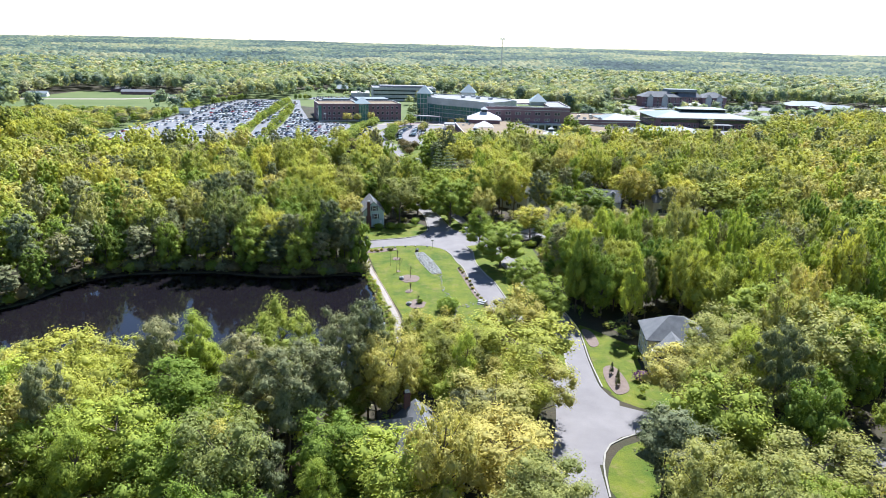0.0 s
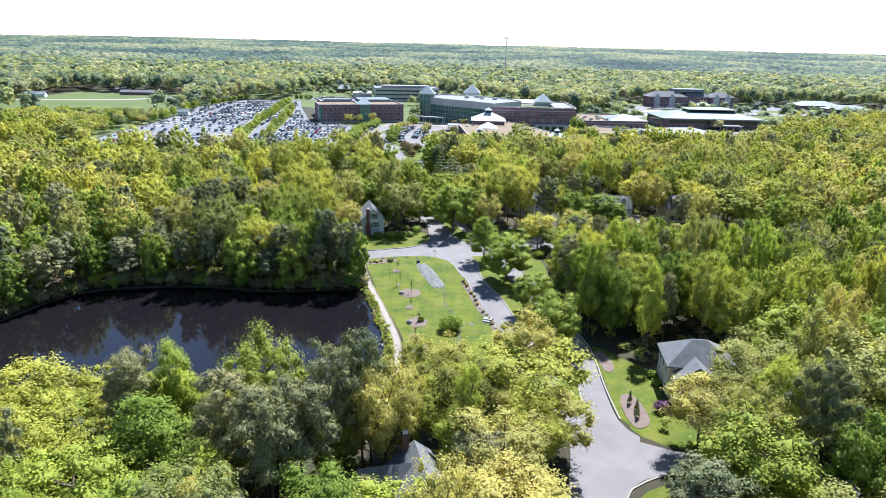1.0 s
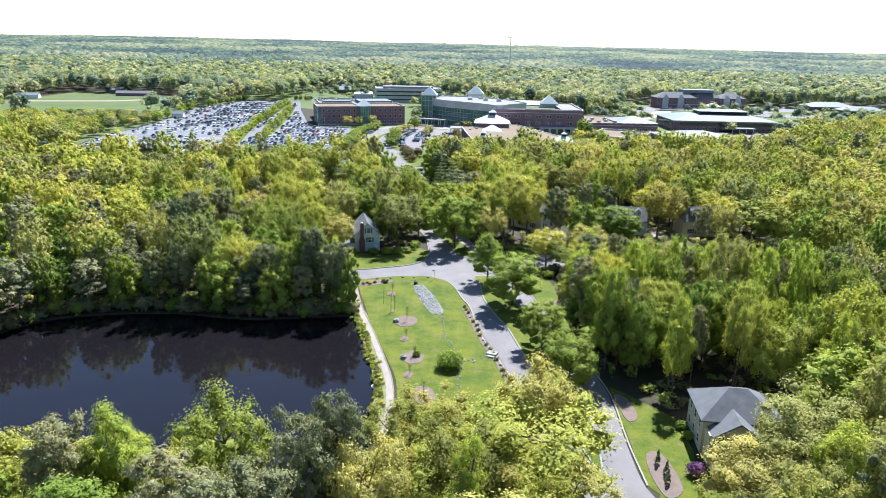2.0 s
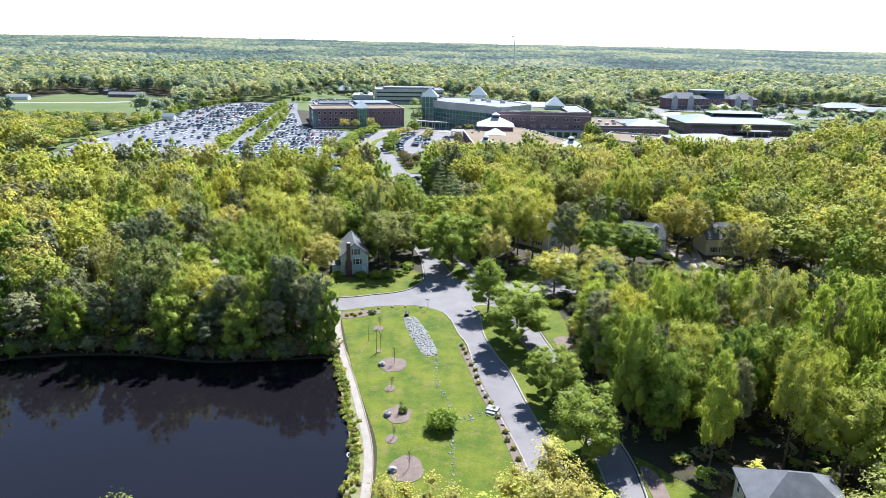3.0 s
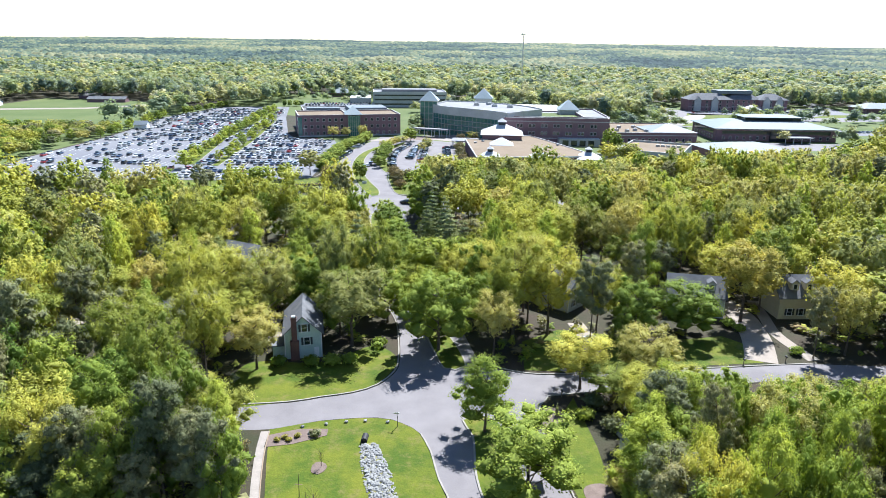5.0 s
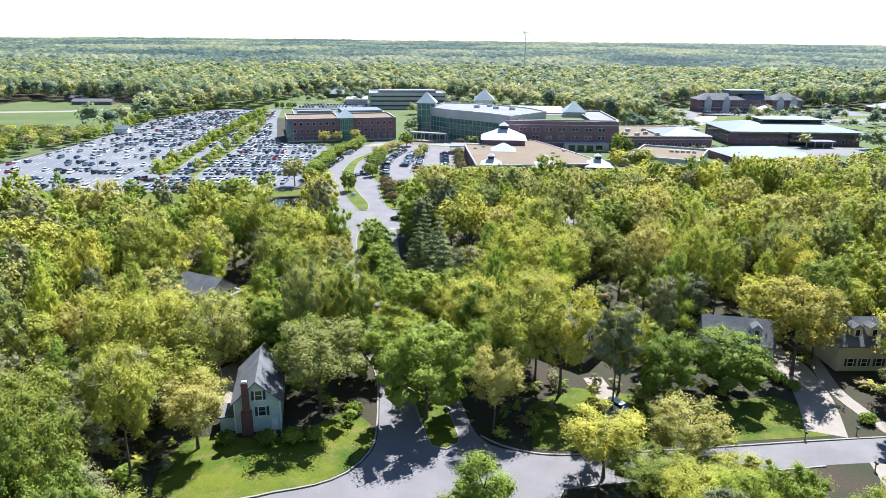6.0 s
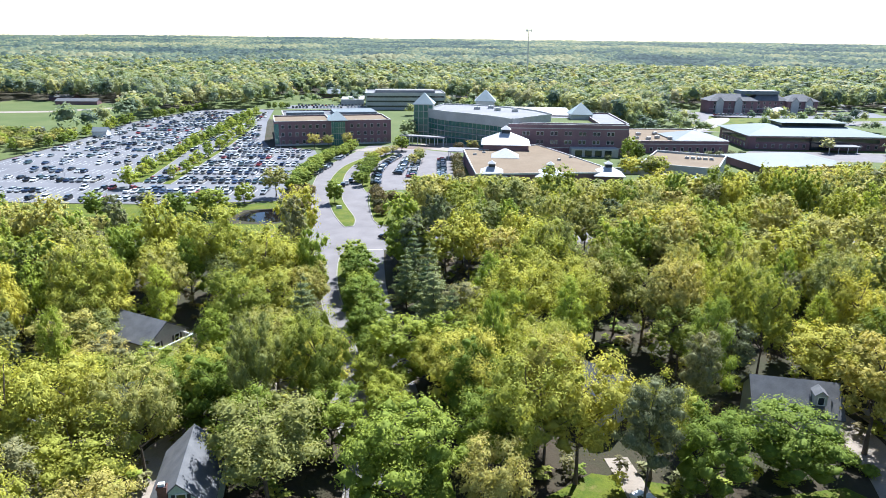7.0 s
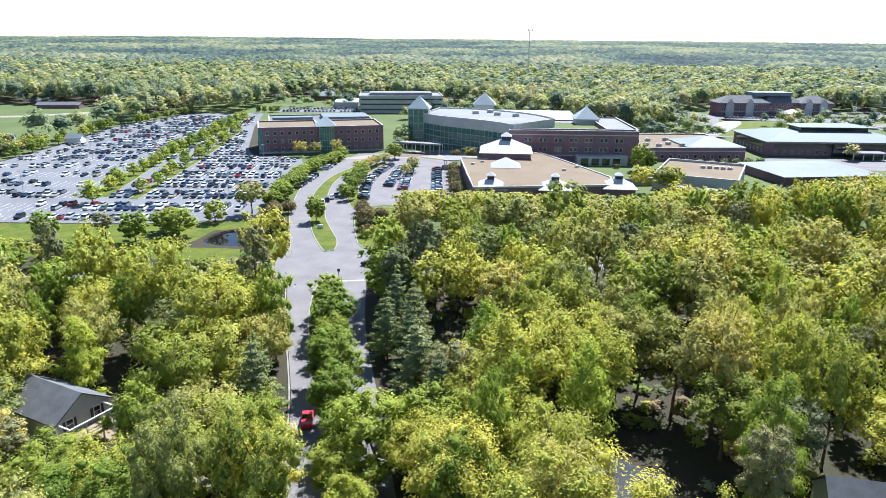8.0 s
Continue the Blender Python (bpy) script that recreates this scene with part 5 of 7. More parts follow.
WORDS = {"oak": ("oak_tree", "broad oak with fresh yellow green leaves"), "tan": ("oak_tree", "oak in pale tan flower and new leaf"), "lime": ("poplar_tree", "tall tulip poplar with bright green leaves"),
         "leaf": ("maple_tree", "rounded maple in full green leaf"), "pine": ("pine_tree", "tall loblolly pine with grey green needles"), "rust": ("oak_tree", "oak with reddish yellow young leaves"),
         "fir": ("white_pine", "layered white pine with blue green needles")}
PROTO = {}
for kind, count in (("oak", 6), ("tan", 6), ("lime", 5), ("leaf", 5), ("pine", 6), ("rust", 3), ("fir", 3)):
    for v in range(count):
        g = np.random.default_rng(abs(sum(ord(ch) for ch in kind)) * 10 + v)
        lobes, tips = crown_lobes(g, kind)
        inner = [((0, 0, 15 * {"pine": 0.72, "fir": 0.42}.get(kind, 0.60)), (5 * {"pine": 0.3, "fir": 0.26}.get(kind, 0.62), 5 * {"pine": 0.3, "fir": 0.26}.get(kind, 0.62), 15 * {"pine": 0.2, "fir": 0.34}.get(kind, 0.26)))]
        levels = []
        for n, size, k in ((10000, 0.19, 0.62), (4800, 0.27, 0.60), (1500, 0.46, 0.56), (500, 0.78, 0.56)):
            calm = n < 2000
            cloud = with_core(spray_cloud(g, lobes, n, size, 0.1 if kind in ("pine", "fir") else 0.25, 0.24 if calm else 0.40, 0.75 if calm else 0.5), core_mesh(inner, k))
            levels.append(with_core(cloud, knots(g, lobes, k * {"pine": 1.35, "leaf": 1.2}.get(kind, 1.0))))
        crowns = []
        for lv, lf, lc in levels[:3]:
            me = np_mesh("crown", lv, lf, None, lc)
            me.materials.append(LEAVES[kind])
            crowns.append(me)
        trunk = bm_mesh("trunk", trunk_bm(g, kind, tips), M_BARK)
        PROTO.setdefault(kind, []).append((crowns[0], trunk, levels[2], levels[3], crowns[2], crowns[1]))

PLACED = []          # x, y, crown radius of every tree that stands as a thing
FIRST = {}


def tree(kind, x, y, H, R, rz=None, group="woodland trees"):
    """A tree as a thing of its own: trunk and crown."""
    v = len(PLACED) % len(PROTO[kind])
    rz = (len(PLACED) * 137.5) % 360 if rz is None else rz
    m = pose(x, y, 0, 0, 0, rz) @ Matrix.Diagonal((R / 5, R / 5, H / 15, 1))
    away = max(58.0, (abs(x - 5) - 8) / 0.62, y - 115)
    detail = 0 if away < 76 else 5 if away < 118 else 4
    key = (kind, v, detail)
    if key not in FIRST:
        t = thing(WORDS[kind][0], m, WORDS[kind][1], "tree", group)
        part("trunk", PROTO[kind][v][1], None, t)
        part("crown", PROTO[kind][v][detail], None, t)
        FIRST[key] = t
    else:
        t = copy_thing(FIRST[key], Matrix.Identity(4))
        t.matrix_basis = m
        t["group"] = group
    PLACED.append((x, y, R))
    return t


# trees that stand out: x, y, height, crown radius
for kind, rows in {
    "oak": [(-59.2, 32.3, 12.5, 5.0), (-23.1, 31.5, 18.5, 4.6), (14.8, 39.1, 15, 8.2), (-48.1, 17.1, 15, 5.4), (25.5, 146.3, 9.4, 4.6), (14.2, 167.4, 19, 5.4), (21.5, 169.4, 18, 5.2), (31.8, 171.2, 14, 3.8),
            (-24.7, 186.5, 14, 5.6), (-40.8, 157.4, 13, 5.7), (90.2, 170.5, 14, 7), (81.5, 174.2, 15, 5.1), (-38, 222, 18, 5.4), (-32.8, 208.8, 14, 4.7), (13, 192.5, 14, 4.1), (7.7, 199, 13, 3.7)],
    "pine": [(-40.5, 26.6, 18, 3.7), (-24.8, 20, 19, 4.2), (-18, 15.2, 19, 4), (-15.5, 20.2, 18, 4.2), (-12.5, 25.9, 20, 3.5), (-9.5, 30.8, 20, 3.5), (2.2, 11.0, 11.5, 3.0), (6.9, 21.4, 12, 3.6), (32.8, 14.1, 14, 4.8), (34.4, 7, 13, 4)],
    "fir": [(-25.2, 204.6, 15, 4.1), (-1.8, 212.7, 15, 4.8), (8.3, 220.5, 14, 4.9), (-9.4, 229.6, 13, 3.5), (-28.6, 262, 5, 2.0), (-9, 240, 14, 3.6), (-4, 222, 13, 3.6)],
    "lime": [(-36.5, 30.2, 17, 3.7), (-35.3, 19.9, 15, 5.9), (-25.6, 13.5, 13, 4), (50.9, 36.6, 16, 4), (8.9, 130.6, 11.5, 4.2), (-37.9, 175.4, 11, 4.5), (-38, 194.6, 12, 4.1)],
    "rust": [(-4.1, 39, 15, 4.2), (0.1, 46, 13, 5.0), (5.4, 35.5, 14, 5), (64.6, 180.4, 17.6, 6)],
    "tan": [(10.2, 21.2, 13, 6), (10.8, 9.6, 13, 6.2), (-52.4, 13.8, 14, 4.1), (41.5, 40.0, 10.5, 4.8), (-63, 190, 12, 4.6), (48.6, 41.5, 13, 5.2), (45.5, 34.5, 9.5, 4.2), (51.2, 46, 15, 6), (65.8, 41.4, 17, 6.9), (56.6, 36.2, 15, 4.9), (51.3, 10.4, 12, 5.9),
            (36.8, 147.6, 10.8, 4.4), (-18, 160, 15, 6), (-33.4, 148.1, 11, 4.2), (-27.5, 192, 13, 4.4)],
    "leaf": [(-38, 8, 15, 6), (-29.5, 3.4, 14, 5.4), (-2.7, 5.3, 13, 6.0), (-45.2, 4.8, 14, 4.4), (42.4, 20.3, 15, 6.3), (70.4, 39.6, 16, 4.1), (61.7, 57.2, 16, 6.7), (14.7, 114.5, 12, 5.6), (19.7, 91.3, 9.5, 3.8), (23, 74.4, 10.5, 4.5), (50.4, 172.1, 11, 5.4),
             (-12.7, 172.2, 11, 4.3), (-0.6, 159.5, 15.5, 5.6), (9.2, 170.5, 12, 4.1), (-21.5, 236.5, 9, 3.6), (-17, 219, 10, 4), (-5.8, 194, 12, 4.8), (2.3, 196.5, 12, 4.2)],
}.items():
    for x, y, H, R in rows:
        tree(kind, x, y, H * 1.06, R * 1.14)

shore = [(x, y) for x, y in POND if y > 70 and x < -22] + [(x - 1.5, y + 5) for x, y in POND if y > 85 and x < -24]
for i, (x, y) in enumerate(shore):
    if i % 2 == 0 or y > 103:
        tree(("leaf", "pine", "pine", "pine", "leaf")[i % 5], x + (x + 60) * 0.02 + rng.normal() * 0.8, y + 1.2 + rng.normal() * 0.8, (9 + 8 * rng.random()), 2.7 + 1.5 * rng.random(), None, "shoreline trees")
for i, x in enumerate(np.arange(-78, -9, 4.6)):
    tree(("tan", "lime", "oak", "pine", "leaf")[i % 5], x + rng.normal(), 33 + rng.normal() * 2.0 - (4 if x > -25 else 0), 7.5 + 4 * rng.random(), 3.4 + 1.2 * rng.random(), None, "front shore trees")
for x, y, H, R, kind in ((-9.5, 11, 8.5, 4.2, "leaf"), (-5.8, 12.2, 11, 2.8, "pine"), (-61, 194.5, 11, 4.8, "tan"), (-57, 189, 9, 4.4, "tan"), (-64, 201, 12, 5.0, "oak"), (5, 27, 12, 4, "leaf"), (-10, 8, 15, 5, "leaf"), (14, 28, 12, 4.6, "oak"), (16, 4, 13, 5, "tan"), (-29.5, 121.5, 11, 4.4, "oak"), (-34.5, 122.5, 13, 4.6, "pine"), (-27.4, 116, 8, 3.2, "leaf"), (-66, 24, 12, 4.5, "tan"), (-58, 20, 14, 5, "lime"), (9, 33, 13, 4.6, "rust"), (-3, 33, 13, 4, "rust")):
    tree(kind, x, y, H, R)
for i in range(9):
    f = (i + 0.5) / 9
    tree("leaf", -0.6 - 26 * f + rng.normal() * 0.5, 163 + 92 * f + rng.normal(), 9.5 * (0.85 + 0.3 * rng.random()), 3.6 * (0.85 + 0.3 * rng.random()))
for x, y, kind, H, R in ((6.5, 182, "oak", 15, 5.5), (2.5, 203, "fir", 15, 4.6), (-4.5, 232, "fir", 15, 4.4), (-10.5, 250, "pine", 16, 4.2), (-14.5, 262, "leaf", 13, 5), (-22, 196, "leaf", 11, 3.6), (-33.5, 227, "oak", 13, 4.2), (-39, 241, "oak", 12, 4.4)):
    tree(kind, x, y, H, R)

# trees of the lot strips, the entrance and the verges
for x0, y0, x1, y1, n, H, R, kind in ((-140, 360, -176, 615, 26, 6.0, 3.3, "lime"), (-122.5, 356, -153, 540, 15, 6.0, 3.2, "lime"), (-69.8, 346, -72.4, 400, 18, 5.2, 3.2, "leaf"), (-72.4, 402, -66, 452, 15, 4.8, 3.0, "leaf"), (-43.5, 356, -49, 408, 10, 5.5, 3.0, "leaf"), (-49, 410, -44, 438, 6, 5.0, 2.7, "tan"),
                                      (-222, 425, -240, 545, 9, 7.0, 3.4, "lime"), (-232, 560, -226, 640, 7, 6.0, 2.8, "leaf"), (-180, 640, -160, 655, 4, 5.5, 2.6, "leaf"), (-92, 447, -66, 455, 3, 7.5, 3.2, "tan"), (-29, 398, -31, 430, 3, 6, 2.8, "tan")):
    for i in range(n):
        f = (i + 0.5) / n
        tree(kind, x0 + (x1 - x0) * f + rng.normal() * 1.2, y0 + (y1 - y0) * f + rng.normal() * 1.0, H * (0.85 + 0.3 * rng.random()), R * (0.85 + 0.3 * rng.random()), None, "parking lot trees")
for kind, x, y, H, R in (("leaf", -47.8, 326, 8.5, 3.1), ("tan", -72, 334, 11, 5.0), ("leaf", -80, 322, 7, 3.6), ("leaf", -84, 305, 9, 5), ("leaf", -90, 309, 7, 4), ("lime", -133, 342, 8.5, 4.6), ("leaf", -40, 448, 8, 4), ("leaf", 75, 431, 12, 4.2),
                         ("leaf", 80, 433, 9, 3.4), ("leaf", -94, 298, 9, 4), ("pine", -104, 300, 8, 3.4), ("leaf", -120, 296, 9, 4), ("rust", -3, 452, 6, 3.6), ("rust", 8, 446, 6, 3.4)):
    tree(kind, x, y, H, R, None, "campus trees")

for x, y in ((-238, 399), (-235.4, 401.5), (-240.5, 402), (-240, 437), (-237.6, 439), (-235, 437.5)):
    tree("fir", x, y, 8.5, 1.9, None, "conifers beside the sheds")

for i, (x, y) in enumerate(smooth_line([(36, 80), (33.4, 90), (30.8, 100), (29.6, 108), (31.5, 117), (34.5, 124)], False, 3.6)):
    tree(("lime", "leaf", "lime", "leaf", "pine")[i % 5], x + rng.normal() * 0.7, y + rng.normal() * 0.7, 12 + 4.5 * rng.random(), 3.6 + 1.2 * rng.random(), None, "woodland edge trees")
    tree(("leaf", "tan")[i % 2], x - 1.6 + rng.normal() * 0.5, y + 1.8, 5 + 3 * rng.random(), 2.2 + 0.8 * rng.random(), None, "woodland edge trees")

HOUSES = ((-27.5, 159.2, 8), (46.3, 59, 9), (33, 203, 6.5), (-0.7, 19.2, 8), (-5, 13, 6), (56, 187, 7.5), (79.5, 188, 8), (24.8, 189, 8), (-54.3, 200.9, 8.0), (-57, 171, 5), (32, 126, 3.5), (-114, 206, 8), (-98, 120, 7), (100, 118, 7))
CLEAR = [([(-26, 128), (-20, 100), (-13, 78), (-10, 50), (-5, 50), (-7, 66), (-12, 88), (-22, 122)], 1.0), ([(-6, 345), (52, 345), (66, 356), (60, 374), (-8, 374)], 0.5), ([(-61, 291), (-47, 291), (-48, 300), (-56, 336), (-70, 330)], 0.5), ([(-45, 340), (0, 343), (0, 440), (-45, 440)], 0.5), (VISITOR_STRIP, 1.0), ([(18, 130), (21.5, 114), (24.5, 106), (26.5, 112), (29, 121), (29, 134), (27, 143), (18, 142)], 0.6), ([(-50, 186), (-41, 187), (-41, 194), (-46, 206), (-52, 196)], 0.0), ([(25, 173), (35, 173), (38, 192), (26, 196)], 0.0), ([(17, 175), (31, 175), (31, 193), (18, 193)], 0.0), ([(40, 45), (49, 47), (49, 54), (40, 54)], 0.0), ([(36, 26), (40, 28), (40, 45), (34, 44)], 0.0),
         ([(-78, 296), (-58, 298), (-58, 470), (-122, 472), (-95, 440), (-84, 413), (-72, 370)], 0.5), ([(-240, 279), (-50, 277), (-50, 300), (-240, 300)], 0.0), ([(60, 352), (128, 352), (128, 380), (60, 380)], 0.0),
         ([(50, 138), (84, 140), (84, 156), (50, 152)], 0.5), (POND, 0.4), (LAWN, 1.5), (ROAD, 1.6), (CROSS, 2.0), (ENTRY, 2.5), (LOT, 4.0), (FIELD, 6.0), (SMALL_POND, 2.0), (LOT_VERGE, 0.5), (PLANT_BED, 1.0),
         ([(30.7, 76), (30.8, 47.5), (33, 44), (38, 48), (40, 56), (40, 66), (33, 74)], 1.5), ([(44, 157), (62, 160), (74, 164), (74, 186), (60, 180), (44, 166)], 0.5), ([(16, 152), (38, 155), (34, 165), (20, 163)], 0.0),
         ([(-34, 135), (-14, 141), (-8, 150), (-14, 156), (-34, 150)], 0.5), ([(27, 22), (27, 15), (34, 15), (38, 24), (36, 30)], 1.5),
         ([(-140, 440), (-40, 460), (-42, 436), (0, 436), (0, 357), (54, 362), (66, 392), (86, 392), (92, 372), (126, 372), (185, 404), (240, 430), (300, 500), (440, 540), (440, 720), (170, 720), (120, 560), (60, 610), (-20, 730), (-190, 800), (-190, 660)], 3.0)]
BOUNDS = [(min(p[0] for p in q) - d - 1, max(p[0] for p in q) + d + 1, min(p[1] for p in q) - d - 1, max(p[1] for p in q) + d + 1) for q, d in CLEAR]


def free(x, y):
    for (q, d), (a, b, c, e) in zip(CLEAR, BOUNDS):
        if a < x < b and c < y < e and near_poly(x, y, q, d):
            return False
    return all((x - hx) ** 2 + (y - hy) ** 2 > r * r for hx, hy, r in HOUSES)


def mix_at(x, y):
    """Which trees grow where."""
    if y < 48:
        return (("pine", 0.16), ("tan", 0.34), ("lime", 0.18), ("leaf", 0.12), ("oak", 0.20)) if x < 20 else (("tan", 0.42), ("leaf", 0.22), ("lime", 0.14), ("pine", 0.12), ("oak", 0.10))
    if x > 22 and y < 140:
        return (("lime", 0.30), ("leaf", 0.36), ("oak", 0.20), ("tan", 0.09), ("pine", 0.05)) if x < 110 else (("leaf", 0.4), ("oak", 0.3), ("lime", 0.2), ("tan", 0.1))
    if x < -15 and y < 152:
        return (("pine", 0.42), ("leaf", 0.18), ("lime", 0.08), ("oak", 0.22), ("tan", 0.10)) if y < 138 else (("pine", 0.22), ("oak", 0.32), ("leaf", 0.16), ("lime", 0.12), ("tan", 0.18))
    if x < 0:
        return (("oak", 0.36), ("tan", 0.26), ("leaf", 0.15), ("lime", 0.12), ("pine", 0.11))
    if y > 215:
        return (("tan", 0.42), ("oak", 0.36), ("leaf", 0.12), ("lime", 0.06), ("pine", 0.04))
    return (("oak", 0.40), ("tan", 0.30), ("lime", 0.13), ("leaf", 0.12), ("pine", 0.05))


def pick(g, table):
    r = g.random()
    for kind, w in table:
        r -= w
        if r <= 0:
            return kind
    return table[0][0]


def woods():
    """The woods between the houses: the trees along the flight are things, those beyond them one joined wood."""
    g = np.random.default_rng(21)
    joined = {}
    step = 8.3
    for j, y in enumerate(np.arange(-58, 470, step)):
        for x in np.arange(-330 - (j % 2) * step / 2, 400, step):
            px, py = x + g.normal() * 1.7, y + g.normal() * 1.7
            if abs(px - 5) > 70 + max(0.0, (py + 64)) * 0.80 or not free(px, py):
                continue
            kind = pick(g, mix_at(px, py))
            H = {"oak": 18.5, "tan": 18.5, "lime": 18.5, "leaf": 16.5, "pine": 20, "rust": 17, "fir": 16}[kind] * (0.66 + 0.48 * g.random())
            R = {"oak": 5.0, "tan": 4.9, "lime": 3.8, "leaf": 4.5, "pine": 3.9, "rust": 5.4, "fir": 4.2}[kind] * (0.76 + 0.42 * g.random())
            if px < -48 and py > 250 and py < 300:
                H, R = min(H, 5.5 + 3 * g.random()), min(R, 3.6)
            if noise.noise(Vector((px / 13, py / 13, 4.4))) > 0.40 and not (px > 28 and 60 < py < 142):
                continue
            if px < -196 and py > 320:
                H, R = min(H, 6.5), min(R, 4.0)
            if -58 < px < -38 and 164 < py < 190:
                H = min(H, 9.5)
            if -24 < px < 64 and 300 < py < 346:
                H = min(H, 7 + (346 - py) * 0.20)
            if 60 < px < 200 and 325 < py < 402:
                H, R = min(H, 10.5), min(R, 4.6)
            if px < -8 and 22 < py < 55:
                H, R = min(H, 10.5), min(R, 4.4)
            if 24 < px < 110 and 66 < py < 140:
                H, R = H * 1.12, R * 0.84
            if 30 < px < 95 and 95 < py < 153:
                H = min(H, 1.5 + 0.42 * (155 - py))
            if any((px - a) ** 2 + (py - b) ** 2 < (0.50 * (R + r)) ** 2 for a, b, r in PLACED[:92]):
                continue
            away = max(58.0, (abs(px - 5) - 8) / 0.62, py - 115)
            if away < 150 and py > -16:
                tree(kind, px, py, H, R)
                if px > 31 and 62 < py < 140 and free(px + 4.2, py + 3.6):
                    tree(("lime", "leaf", "pine")[int(H * 10) % 3], px + 4.2, py + 3.6, H * 0.85, R * 0.75)
            else:
                joined.setdefault((kind, 2 if away < 200 and py > -20 else 3), []).append((px, py, H, R, g.integers(0, 99), g.random() * math.tau, g.random()))
    return joined


def join_trees(name, kind, rows, label, lod, ground_at=None):
    """Many trees of one kind in one mesh."""
    vs, fs, ts, cs, o = [], [], [], [], 0
    for x, y, H, R, v, a, tint in rows:
        V, F, C = lod[v % len(lod)] if not isinstance(lod, int) else PROTO[kind][v % len(PROTO[kind])][lod]
        c, s = math.cos(a), math.sin(a)
        W = np.empty_like(V)
        W[:, 0] = (V[:, 0] * c - V[:, 1] * s) * R / 5 + x
        W[:, 1] = (V[:, 0] * s + V[:, 1] * c) * R / 5 + y
        W[:, 2] = V[:, 2] * H / 15 + (ground_at(x, y) if ground_at else 0.0)
        vs.append(W)
        fs.append(F + o)
        ts.append(np.full(len(F), tint))
        cs.append(C)
        o += len(V)
    me = np_mesh(name, np.vstack(vs), np.vstack(fs), np.concatenate(ts), np.concatenate(cs))
    # far woods take the leaves with haze in their colour
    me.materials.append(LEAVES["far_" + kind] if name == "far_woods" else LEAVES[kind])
    return tagged(new(name, me), label, "woods", kind="stuff")


JOINED = woods()
_far_label = {"oak": "woods of yellow green oaks", "tan": "woods of oaks in tan flower", "lime": "woods of bright tulip poplars", "leaf": "woods of green maples", "pine": "stands of grey green pines", "rust": "reddish oaks", "fir": "white pines"}
for (kind, level), rows in JOINED.items():
    join_trees("woods", kind, rows, _far_label[kind] + (" near houses" if level == 2 else " round the campus"), level)
    if level == 3:
        continue
    _bm = bmesh.new()
    for x, y, H, R, v, a, tint in rows:
        if math.hypot(x, y - 120) < 260:
            tube(_bm, (x, y, -0.2), (x, y, H * 0.55), 0.22, 0.13, 5)
    tagged(part("woods_trunks", _bm, M_BARK), "bare trunks inside the woods", "woods", kind="stuff")


def understory():
    """Low brush and saplings on the floor of the woods."""
    g = np.random.default_rng(77)
    brush = [spray_cloud(g, [((0, 0, 6), (4.5, 4.5, 6)), ((1.5, -1, 9), (3, 3, 5))], 46, 2.1, 0.2) for _ in range(3)]
    rows = {}
    for i in range(5200):
        x, y = -110 + 230 * g.random(), -10 + 300 * g.random()
        if abs(x - 5) > 40 + 0.45 * (y + 40) or not free(x, y):
            continue
        rows.setdefault(("leaf", "pine", "brown", "oak")[g.integers(0, 4)], []).append((x, y, 1.2 + 2.6 * g.random() ** 2, 0.7 + 1.2 * g.random(), 0, g.random() * math.tau, g.random()))
    for kind, r in rows.items():
        join_trees("understory", kind, r, {"leaf": "green", "pine": "dark evergreen", "brown": "bare brown", "oak": "yellow green"}[kind] + " brush and saplings under the woods", brush)


understory()


def puffs(g, n):
    """The billows of a far crown, on a tree 15 m high and 5 m in radius."""
    out = [((0, 0, 9.0), (3.4, 3.4, 4.4))]
    for i in range(n - 1):
        f = (i + 0.5) / (n - 1)
        a, rr = i * 2.4 + g.random(), 3.4 * math.sqrt(max(0.05, 1 - ((f - 0.3) / 0.72) ** 2)) * (0.8 + 0.4 * g.random())
        s = 1.5 + 0.7 * g.random()
        out.append(((rr * math.cos(a), rr * math.sin(a), 5.2 + 8.6 * f), (s, s, s * 0.85)))
    return out


